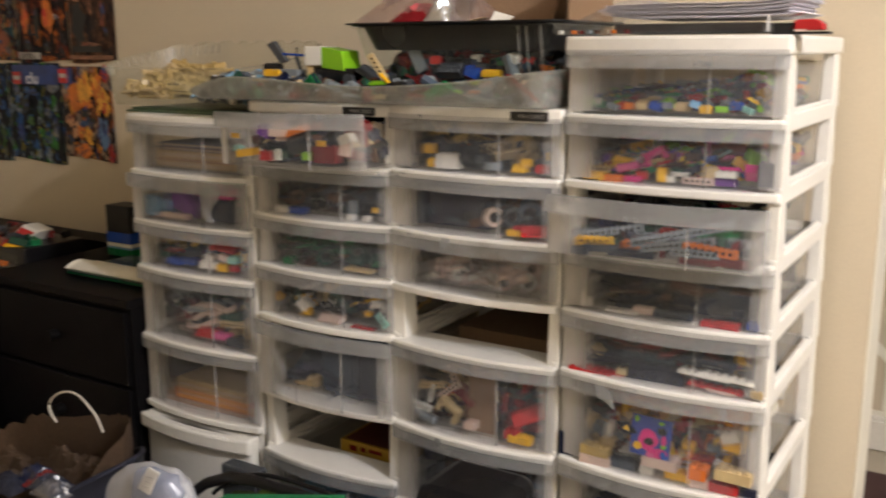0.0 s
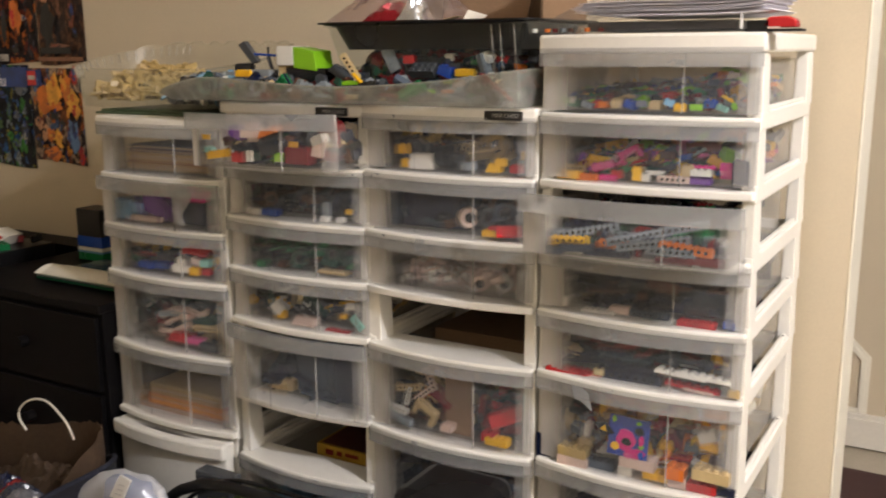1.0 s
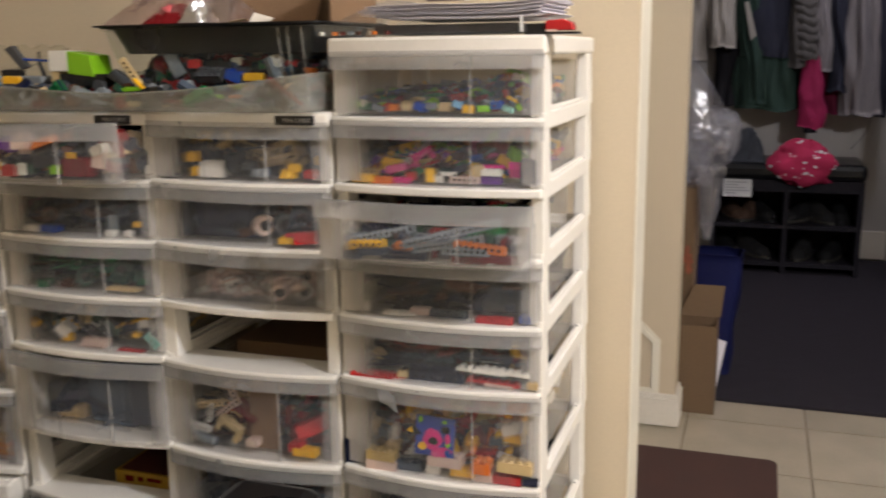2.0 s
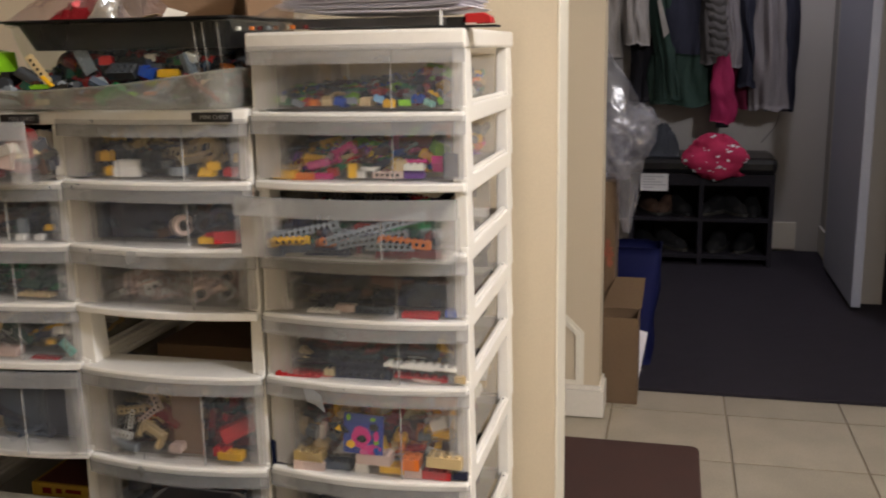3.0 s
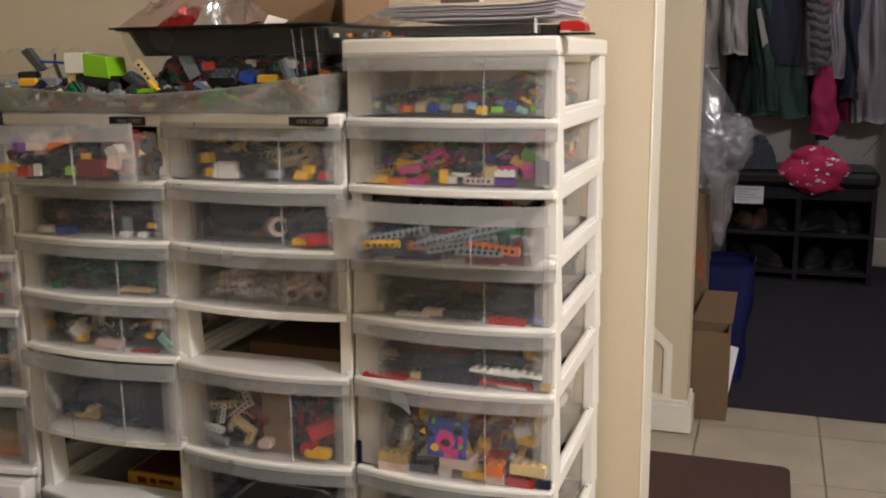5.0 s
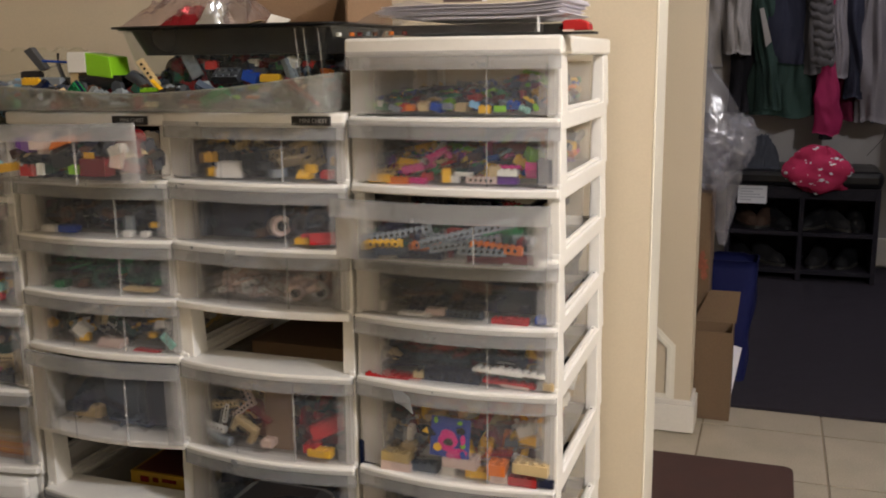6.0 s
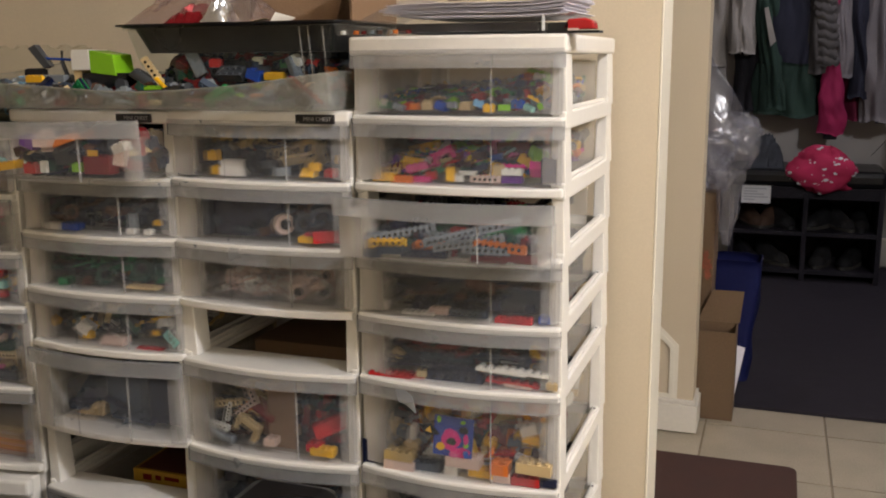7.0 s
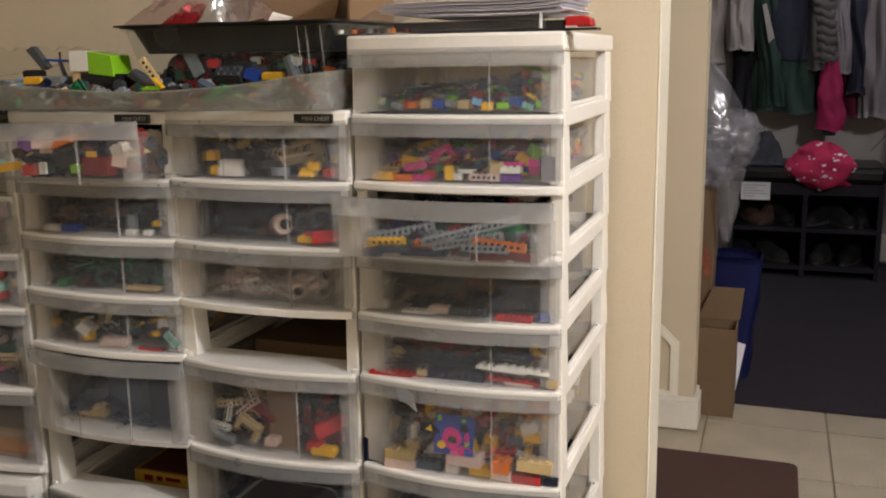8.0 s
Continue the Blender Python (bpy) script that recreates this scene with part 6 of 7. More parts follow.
p5 = poster(-2.390, -2.173, 1.032, 1.31, poster_print("flame_print", FIRE, 60, 15), "flame-coloured comic poster pinned on the wall", 5)
p6 = poster(-2.90, -2.393, 1.032, 1.31, poster_print("dusk_print", DUSK, 66, 19), "dark dusk-coloured comic poster pinned on the wall", 6)


def plate(parent, x0, x1, z0, z1, m, k=0, name="print"):
    return part(name, Geo().box(x0, x1, PY - 0.0098 - 0.0005 * k, PY - 0.0092 - 0.0005 * k, z0, z1), m, parent)


def ink(name, c):
    """Printed ink with uneven shading."""
    return mat(name, c, 0.45, 0.55, 260, 0.0, fine=420)


INKS = {k: ink(k + "_ink", c) for k, c in (("flame", (0.56, 0.15, 0.02)), ("amber", (0.66, 0.32, 0.04)), ("rust", (0.22, 0.06, 0.03)), ("red", (0.44, 0.02, 0.02)), ("cobalt", (0.02, 0.045, 0.17)), ("sky", (0.09, 0.18, 0.34)),
                                           ("leaf", (0.05, 0.12, 0.03)), ("pitch", (0.012, 0.012, 0.014)), ("silver", (0.13, 0.135, 0.15)), ("earth", (0.20, 0.09, 0.05)), ("skin", (0.46, 0.23, 0.12)), ("bone", (0.38, 0.35, 0.32)))}


def patches(parent, rows, seed):
    """Printed shapes, each (x, z, half width, half height, ink): ragged flat patches, several to a figure."""
    rnd = random.Random(seed)
    k = 0
    for x, z, rx, rz, c in rows:
        for j in range(6):
            f = 1.0 - 0.12 * j
            decal(blob(x + rnd.uniform(-0.4, 0.4) * rx * (j > 0), z + rnd.uniform(-0.5, 0.5) * rz * (j > 0), rx * (0.62 if j == 0 else 0.36 * f), rz * (0.68 if j == 0 else 0.36 * f), 15, 0.5, seed * 70 + k), INKS[c if j in (0, 2) else rnd.choice((c, "red", "amber", "flame", "rust") if c in ("flame", "amber") else (c, "pitch", "rust" if c in ("earth", "skin") else "cobalt"))], PY - 0.0062 - 0.00025 * (k % 12), parent)
            k += 1


patches(p1, ((-2.170, 0.945, 0.045, 0.050, "flame"), (-2.120, 0.968, 0.044, 0.055, "amber"), (-2.080, 0.965, 0.040, 0.055, "flame"), (-2.052, 0.930, 0.036, 0.042, "amber"), (-2.130, 0.925, 0.05, 0.03, "flame"), (-2.195, 0.985, 0.022, 0.025, "sky"), (-2.040, 1.000, 0.022, 0.030, "red"), (-2.060, 0.850, 0.030, 0.060, "sky"), (-2.035, 0.800, 0.016, 0.030, "red"), (-2.100, 0.880, 0.016, 0.016, "pitch"), (-2.130, 0.905, 0.022, 0.022, "pitch"),
             (-2.190, 0.880, 0.024, 0.022, "skin"), (-2.150, 0.850, 0.030, 0.024, "flame"), (-2.195, 0.830, 0.022, 0.020, "pitch"), (-2.140, 0.800, 0.055, 0.026, "flame"), (-2.170, 0.855, 0.020, 0.030, "skin"), (-2.120, 0.840, 0.030, 0.030, "amber"), (-2.075, 0.905, 0.012, 0.014, "amber")), 1)
patches(p2, ((-2.262, 0.978, 0.024, 0.034, "silver"), (-2.380, 0.915, 0.026, 0.034, "pitch"), (-2.315, 0.905, 0.014, 0.030, "leaf"), (-2.300, 0.820, 0.020, 0.022, "leaf"), (-2.250, 0.855, 0.024, 0.040, "pitch"), (-2.255, 0.835, 0.008, 0.024, "bone"), (-2.360, 0.870, 0.022, 0.018, "leaf"), (-2.410, 0.840, 0.020, 0.030, "cobalt"), (-2.415, 0.960, 0.018, 0.022, "silver"), (-2.340, 0.950, 0.035, 0.012, "cobalt"), (-2.285, 0.900, 0.020, 0.020, "silver")), 2)
patches(p3, ((-2.66, 0.98, 0.02, 0.045, "skin"), (-2.56, 0.975, 0.025, 0.03, "leaf"), (-2.505, 0.985, 0.022, 0.022, "skin"), (-2.60, 0.93, 0.03, 0.045, "cobalt"), (-2.64, 0.86, 0.026, 0.025, "leaf"), (-2.62, 0.81, 0.028, 0.012, "amber"), (-2.54, 0.85, 0.03, 0.05, "cobalt"), (-2.49, 0.83, 0.016, 0.030, "leaf"), (-2.67, 0.79, 0.02, 0.012, "red"), (-2.50, 0.92, 0.02, 0.03, "pitch")), 3)
patches(p4, ((-2.125, 1.125, 0.040, 0.075, "pitch"), (-2.130, 1.195, 0.018, 0.016, "skin"), (-2.035, 1.150, 0.018, 0.04, "rust"), (-2.020, 1.110, 0.016, 0.018, "pitch"), (-2.090, 1.075, 0.06, 0.012, "earth"), (-2.12, 1.24, 0.03, 0.03, "pitch"), (-2.05, 1.22, 0.03, 0.03, "rust")), 4)
patches(p5, ((-2.350, 1.150, 0.022, 0.055, "flame"), (-2.250, 1.155, 0.035, 0.060, "flame"), (-2.225, 1.150, 0.022, 0.010, "bone"), (-2.262, 1.070, 0.018, 0.018, "pitch"), (-2.262, 1.062, 0.012, 0.006, "amber"), (-2.300, 1.135, 0.016, 0.060, "pitch"), (-2.345, 1.075, 0.022, 0.028, "pitch"), (-2.255, 1.235, 0.022, 0.022, "skin"), (-2.350, 1.235, 0.02, 0.02, "skin")), 5)
patches(p6, ((-2.68, 1.20, 0.03, 0.04, "silver"), (-2.60, 1.17, 0.035, 0.02, "sky"), (-2.53, 1.18, 0.016, 0.018, "skin"), (-2.55, 1.12, 0.03, 0.035, "skin"), (-2.64, 1.10, 0.03, 0.035, "silver"), (-2.47, 1.20, 0.035, 0.05, "pitch"), (-2.46, 1.09, 0.045, 0.035, "rust"), (-2.56, 1.065, 0.03, 0.022, "red"), (-2.67, 1.05, 0.025, 0.018, "silver")), 6)
plate(p2, -2.425, -2.226, 0.972, 1.024, INKS["cobalt"], -5)
plate(p1, -2.221, -2.168, 0.976, 1.018, INKS["cobalt"], -5)
plate(p2, -2.420, -2.386, 0.972, 1.006, INKS["red"], 1)
plate(p1, -2.220, -2.186, 0.978, 1.015, INKS["red"], 1)
plate(p2, -2.417, -2.389, 0.984, 0.995, INKS["bone"], 2)
plate(p1, -2.217, -2.189, 0.992, 1.003, INKS["bone"], 2)
words("lettering", "clu", 0.046, PAPER, Matrix.Translation((-2.335, PY - 0.0112, 0.988)) @ FACING, p2)
plate(p5, -2.383, -2.290, 1.040, 1.058, INKS["bone"], 0)
for k in range(3):
    plate(p5, -2.378 + 0.004 * k, -2.310 - 0.008 * k, 1.042 + 0.005 * k, 1.0445 + 0.005 * k, INKS["pitch"], 1, "text_bar")
plate(p4, -2.155, -2.040, 1.058, 1.074, INKS["pitch"], 0, "text_bar")
plate(p4, -2.168, -1.996, 1.040, 1.050, INKS["earth"], 0)

# ---- black furniture at the end of the towers ----
sd = empty("black_sideboard", (-2.0, 1.39, 0), "low black painted sideboard against the wall", "sideboard")
wpart("carcass", Geo().box(-1.965, -1.498, 1.185, 1.585, 0.03, 0.555), BLACKWOOD, sd, round_by=0.003)
wpart("top_board", Geo().box(-1.975, -1.492, 1.172, 1.598, 0.555, 0.573), BLACKWOOD, sd, round_by=0.003)
wpart("plinth", Geo().box(-1.955, -1.51, 1.20, 1.57, 0.0, 0.03), BLACKWOOD, sd)
for za, zb in ((0.05, 0.21), (0.22, 0.38), (0.39, 0.545)):
    d = wpart("drawer_front", Geo().box(-1.955, -1.508, 1.173, 1.1845, za, zb), BLACKWOOD, sd, round_by=0.002)
    part("knob", Geo().cyl(0.012, 0, 0.02, 12, at=Matrix.Translation((-1.73, 1.1725, (za + zb) / 2)) @ Matrix.Rotation(radians(90), 4, "X")), BLACKWOOD, d)
lowc = empty("low_black_cabinet", (-2.3, 1.4, 0), "low black cabinet beside the sideboard", "cabinet")
wpart("carcass", Geo().box(-3.0, -1.985, 1.20, 1.50, 0.02, 0.415), BLACKWOOD, lowc, round_by=0.003)
wpart("foot", Geo().box(-2.95, -2.0, 1.22, 1.48, 0.0, 0.02), BLACKWOOD, lowc)
wpart("back_rail", Geo().box(-3.0, -1.985, 1.52, 1.598, 0.0, 0.580), BLACKWOOD, lowc, "tall black back rail")
# parts organiser with small clear drawers
og = empty("parts_organizer", (-2.24, 1.36, 0.416), "black parts organizer with rows of small clear drawers", "organizer")
wpart("housing", Geo().box(-2.50, -1.992, 1.292, 1.46, 0.4165, 0.602), BLACKP, og, round_by=0.003)
rnd = random.Random(11)
for i in range(9):
    for j in range(4):
        xa, za = -2.494 + 0.0555 * i, 0.424 + 0.0435 * j
        dr = wpart("small_drawer", Geo().box(xa, xa + 0.050, 1.2745, 1.2760, za, za + 0.038).box(xa, xa + 0.050, 1.276, 1.2915, za, za + 0.0015).box(xa + 0.018, xa + 0.032, 1.268, 1.2744, za + 0.004, za + 0.008), CLEAR, og)
        part("content", Geo().box(xa + 0.004, xa + 0.046, 1.279, 1.291, za + 0.0016, za + rnd.uniform(0.006, 0.018)), TOY[rnd.choice(("black", "brown", "black", "darkgrey", "navy", "brown", "orange", "white", "darkred", "green", "black"))], dr)
# things on the organiser and on the sideboard
pile("brick_heap", (-2.48, -2.00, 1.300, 1.455, 0.6025), 26, 0.012, ["darkred", "black", "brown", "darkgreen", "black", "darkgrey", "black", "navy"], SMALL, "loose red and green toy parts on the organizer", 51, grow=1.6, y_span=(0.02, 1))
thing("jar", Geo().cyl(0.021, 0.6025, 0.622, 18, 0, at=Matrix.Translation((-2.190, 1.31, 0))).cyl(0.0222, 0.622, 0.638, 18, 1, at=Matrix.Translation((-2.190, 1.31, 0))).cyl(0.022, 0.638, 0.656, 18, 0, at=Matrix.Translation((-2.190, 1.31, 0))), [TOY["brown"], TOY["yellow"]], "small brown jar with a yellow band", "jar")
tb = thing("toy_box", Geo().add([(-2.12, 1.33, 0.603), (-2.06, 1.33, 0.603), (-2.04, 1.37, 0.628), (-2.10, 1.37, 0.640), (-2.12, 1.40, 0.603), (-2.06, 1.40, 0.603), (-2.04, 1.41, 0.628), (-2.10, 1.41, 0.640)], [(0, 1, 2, 3), (7, 6, 5, 4), (0, 4, 5, 1), (1, 5, 6, 2), (2, 6, 7, 3), (3, 7, 4, 0)]), TOY["white"], "small red toy box with a white border lying on the organizer", "toy box", round_by=0.001)
part("print", Geo().add([(-2.110, 1.334, 0.6085), (-2.062, 1.334, 0.6085), (-2.050, 1.362, 0.625), (-2.096, 1.362, 0.633), (-2.110, 1.332, 0.6085), (-2.062, 1.332, 0.6085), (-2.050, 1.360, 0.627), (-2.096, 1.360, 0.635)], [(3, 2, 1, 0), (4, 5, 6, 7), (0, 1, 5, 4), (1, 2, 6, 5), (2, 3, 7, 6), (3, 0, 4, 7)]), TOY["red"], tb, "red printed face")
for sh_, c, x, y, tr_ in (("slope24", "darkgreen", -2.035, 1.31, (0, 10, 20)), ("brick24", "green", -2.025, 1.34, (0, 0, -20)), ("plate24", "yellow", -2.045, 1.305, (0, 0, 30)), ("brick24", "red", -2.150, 1.305, (0, 0, 12)), ("slope24", "darkred", -2.090, 1.300, (0, 0, -15)), ("brick22", "orange", -2.235, 1.31, (0, 0, 30)), ("brick22", "white", -2.270, 1.30, (0, 0, 5))):
    toy(sh_, c, (x, y, 0.6030), tr_, grow=1.5)
bx = thing("tall_box", Geo().box(-1.878, -1.795, 1.44, 1.50, 0.574, 0.699), BLACKP, "black and blue striped box standing on the sideboard", "box", round_by=0.002)
for za, zb, c in ((0.609, 0.634, "blue"), (0.599, 0.6075, "white"), (0.594, 0.5985, "lightblue"), (0.576, 0.5935, "green")):
    part("stripe", Geo().box(-1.8785, -1.7945, 1.4394, 1.5006, za, zb), TOY[c], bx)
for i in range(3):
    thing("baseplate", Geo().box(-1.80 + 0.01 * i, -1.53, 1.262 - 0.006 * i, 1.43, 0.574 + 0.0046 * i, 0.578 + 0.0046 * i), TOY["darkgreen" if i != 1 else "green"], "thin green toy baseplate on the sideboard", "baseplate", "baseplates on the sideboard")
thing("white_roll", Geo().grid(lambda u, v: (-1.80 + 0.28 * u, 1.258 + 0.085 * v, 0.5885 + 0.012 * math.sin(math.pi * min(1, v * 1.15))), 10, 14, thick=0.002), CREAM_TRIM, "curled cream-white paper roll on green baseplates", "paper", smooth=True)

# ---- on the floor before the towers ----
bg = empty("paper_bag", (-1.46, 0.97, 0), "crumpled brown paper bag with a white twisted handle", "bag")


def bag_wall(u, v):
    a = 2 * math.pi * u
    sx, sy = math.copysign(abs(math.cos(a)) ** 0.5, math.cos(a)), math.copysign(abs(math.sin(a)) ** 0.5, math.sin(a))
    fl = 1 + 0.10 * v * v + 0.06 * noise.noise((sx * 2, sy * 2, v * 3)) * (0.3 + v)
    rim = 0.312 + 0.060 * sx + (0.045 if sy > 0 else 0.105) * sy + 0.014 * noise.noise((sx * 3, sy * 3, 1)) + 0.026 * abs(noise.noise((sx * 9, sy * 9, 5)))
    return (-1.532 + 0.195 * sx * fl, 0.965 + 0.085 * sy * fl, 0.002 + rim * v)


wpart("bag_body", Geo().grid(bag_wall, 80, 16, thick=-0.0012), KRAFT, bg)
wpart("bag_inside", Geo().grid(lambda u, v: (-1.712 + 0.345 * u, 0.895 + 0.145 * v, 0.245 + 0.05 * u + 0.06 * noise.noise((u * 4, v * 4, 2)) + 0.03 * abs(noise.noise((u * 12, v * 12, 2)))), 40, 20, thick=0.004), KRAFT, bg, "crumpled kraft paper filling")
hp = [(-1.496, 1.0, 0.382), (-1.513, 1.0, 0.402), (-1.509, 1.0, 0.421), (-1.486, 1.0, 0.44), (-1.454, 1.0, 0.451), (-1.424, 1.0, 0.45), (-1.396, 1.0, 0.434), (-1.375, 1.0, 0.415), (-1.362, 1.0, 0.391)]
wpart("handle", Geo().tube(glide([(x - 0.010, y, z - 0.007) for x, y, z in hp]), 0.0019), STRING, bg, "white twisted paper handle", smooth=True)
# second bag with red print beside the cabinet, in a darker kraft than KRAFT
sbg = empty("paper_bag", (-2.02, 1.09, 0), "brown paper bag with red print standing by the cabinet", "bag")
wpart("bag_body", Geo().grid(lambda u, v: (-2.04 + 0.125 * math.copysign(abs(math.cos(2 * math.pi * u)) ** 0.4, math.cos(2 * math.pi * u)) * (1 - 0.12 * v + 0.10 * noise.noise((u * 8, v * 6, 3))), 1.10 + 0.055 * math.copysign(abs(math.sin(2 * math.pi * u)) ** 0.4, math.sin(2 * math.pi * u)), 0.002 + (0.415 + 0.03 * noise.noise((math.cos(6.28 * u) * 2, math.sin(6.28 * u) * 2, 7))) * v), 56, 14, thick=-0.0012), mat("darker_kraft_paper", (0.022, 0.012, 0.008), 0.9, 0.4, 30, 0.6, fine=120), sbg)
wpart("print", Geo().box(-2.03, -1.925, 1.0395, 1.0405, 0.22, 0.30), INKS["red"], sbg, "red printed patch")
nb = empty("canvas_bin", (-1.46, 0.96, 0), "round navy canvas bin round the paper bag", "bin")


def ring_wall(rx, ry, cx, cy, h, ph):
    def fn(u, v):
        a = 2 * math.pi * u
        w = 1 + 0.03 * math.sin(5 * a + ph) * v
        return (cx + rx * math.cos(a) * w * (0.94 + 0.06 * v), cy + ry * math.sin(a) * w * (0.94 + 0.06 * v), 0.002 + (h + 0.115 * math.cos(a) + 0.010 * math.sin(a)) * v + 0.008 * math.sin(3 * a + ph) * v)
    return fn


wpart("canvas_wall", Geo().grid(ring_wall(0.272, 0.150, -1.548, 0.962, 0.240, 1.0), 48, 8, thick=-0.004), NAVY, nb, smooth=True)
wpart("hem", Geo().tube([Vector(ring_wall(0.274, 0.152, -1.548, 0.962, 0.240, 1.0)(k / 40, 1)) for k in range(41)], 0.005), NAVY, nb, smooth=True)
rnd = random.Random(4)
for i in range(7):
    x, y = -1.53 + 0.030 * i, 0.885 + rnd.uniform(-0.02, 0.02)
    thing("foil_wrapper", crumple(x - 0.035, x + 0.035, y - 0.02, y + 0.03, 0.292 + 0.006 * i + rnd.uniform(-0.006, 0.01), 0.03, 20 + i, 0.7, 12, 8), (FILM, NAVY, NAVY, TOY["navy"], TOY["darkred"], TOY["slate"], FILM)[i], "crinkled wrapper on the bin", "wrapper", "wrappers on the bin")
cb = empty("clear_plastic_sack", (-1.24, 0.99, 0), "bulging pale plastic sack with a white label on the floor", "sack")
side = [(-1.42, 0.02), (-1.15, 0.02), (-1.125, 0.25), (-1.088, 0.350), (-1.100, 0.376), (-1.135, 0.388), (-1.190, 0.3885), (-1.245, 0.372), (-1.289, 0.344), (-1.34, 0.300), (-1.389, 0.246), (-1.42, 0.19)]
SACK = sheet_plastic("milky_sack_plastic", 0.22, (0.95, 0.97, 1.0), (0.66, 0.68, 0.74), 0.25, 0.05, 0.05)


def sack(ring, ya, yb, puff, seed):
    """A soft closed sack: the outline swells towards its middle between two seams."""
    n, cx, cz = len(ring), sum(p[0] for p in ring) / len(ring), sum(p[1] for p in ring) / len(ring)

    def fn(u, v):
        k = u * n
        i = int(k) % n
        (xa, za), (xb, zb) = ring[i], ring[(i + 1) % n]
        px, pz = xa + (xb - xa) * (k - int(k)), za + (zb - za) * (k - int(k))
        f = math.sin(math.pi * v) ** 0.35 if 0 < v < 1 else 0.0
        w = 1 + 0.05 * noise.noise((px * 14, pz * 14, v * 3 + seed))
        return (cx + (px - cx) * f * w, (ya + yb) / 2 - (yb - ya) / 2 * math.cos(math.pi * v), max(0.002, cz + (pz - cz) * f * w + puff * noise.noise((px * 20, v * 4, seed))))
    return Geo().grid(fn, n * 6, 18)


wpart("sack_body", sack(side, 0.925, 0.975, 0.006, 3), SACK, cb, smooth=True)
pocket = [(-1.215, 0.12), (-1.140, 0.12), (-1.120, 0.26), (-1.098, 0.362), (-1.118, 0.389), (-1.17, 0.392), (-1.200, 0.385), (-1.222, 0.30)]
wpart("clear_pocket", sack(pocket, 0.910, 0.960, 0.004, 8), sheet_plastic("bluish_pocket_plastic", 0.55, (0.93, 0.95, 1.0), (0.50, 0.55, 0.72), 0.2, 0.06, 0.05), cb, "bluish clear plastic pocket", smooth=True)
lb = wpart("label", Geo().add([(-1.172, 0.9065, 0.366), (-1.146, 0.9065, 0.360), (-1.120, 0.9065, 0.404), (-1.144, 0.9065, 0.409), (-1.172, 0.9095, 0.366), (-1.146, 0.9095, 0.360), (-1.120, 0.9095, 0.404), (-1.144, 0.9095, 0.409)], [(0, 1, 2, 3), (7, 6, 5, 4), (0, 4, 5, 1), (1, 5, 6, 2), (2, 6, 7, 3), (3, 7, 4, 0)]), LABELW, cb, "white paper label")
for k in range(3):
    part("text_bar", Geo().box(-1.157 + 0.005 * k, -1.143 + 0.005 * k, 0.9050, 0.9058, 0.374 + 0.009 * k, 0.3755 + 0.009 * k), INK, lb)
gbag = empty("green_case", (-0.92, 1.02, 0), "open green case with black piping", "case")
wpart("case_body", Geo().add([(-1.14, 0.95, 0.0), (-0.72, 0.95, 0.0), (-0.72, 1.12, 0.0), (-1.14, 1.12, 0.0), (-1.15, 0.955, 0.270), (-0.72, 0.955, 0.375), (-0.72, 1.12, 0.375), (-1.15, 1.12, 0.270)], [(3, 2, 1, 0), (4, 5, 6, 7), (0, 1, 5, 4), (1, 2, 6, 5), (2, 3, 7, 6), (3, 0, 4, 7)]), NAVY, gbag, round_by=0.012)
wpart("lid", Geo().add([(-1.078, 0.945, 0.330), (-0.780, 0.945, 0.402), (-0.795, 0.965, 0.428), (-1.034, 0.965, 0.367), (-1.078, 0.951, 0.327), (-0.780, 0.951, 0.399), (-0.795, 0.971, 0.425), (-1.034, 0.971, 0.364)], [(0, 1, 2, 3), (7, 6, 5, 4), (0, 4, 5, 1), (1, 5, 6, 2), (2, 6, 7, 3), (3, 7, 4, 0)]), GREENC, gbag, "bright green panel", round_by=0.002)
rim = glide([(-1.170, 0.97, 0.254), (-1.154, 0.99, 0.311), (-1.117, 1.0, 0.346), (-1.072, 1.0, 0.369), (-1.024, 1.0, 0.381), (-0.938, 1.0, 0.383), (-0.867, 1.0, 0.379), (-0.80, 0.99, 0.373), (-0.74, 0.98, 0.364)])
wpart("piping", Geo().tube([p + Vector((0, 0, 0.003 * noise.noise(p * 40))) for p in rim], 0.0095, 10), BLACKP, gbag, smooth=True)
wpart("piping", Geo().tube([(x + 0.02, y + 0.035, z - 0.004) for x, y, z in rim[6:]], 0.004, 7), BLACKP, gbag, smooth=True)
wpart("flap", Geo().box(-1.125, -1.045, 1.045, 1.075, 0.285, 0.366), TOY["darkgrey"], gbag, "dark grey flap standing up", round_by=0.004)
for nm, xa, xb, za, h, sd_, c, lbl in (("olive_pouch", -1.09, -0.98, 0.318, 0.034, 71, (0.075, 0.085, 0.03), "crumpled olive pouch in the open case"), ("lime_pouch", -1.01, -0.94, 0.345, 0.030, 72, (0.20, 0.26, 0.07), "crumpled pale lime wrapper in the open case"), ("pink_pouch", -0.955, -0.87, 0.352, 0.028, 73, (0.20, 0.08, 0.07), "crumpled dull pink pouch in the open case"), ("green_pouch", -0.90, -0.80, 0.362, 0.026, 74, (0.05, 0.10, 0.05), "crumpled dark green pouch in the open case")):
    thing(nm, crumple(xa, xb, 0.975, 1.045, za, h, sd_, 0.5, 16, 10), mat(nm + "_cloth", c, 0.8, 0.3, 40, 0.4), lbl, "pouch", smooth=True)
thing("grey_case", Geo().box(-0.70, -0.56, 1.00, 1.13, 0.0, 0.452), BLACKP, "dark case standing before the towers", "case", round_by=0.02)

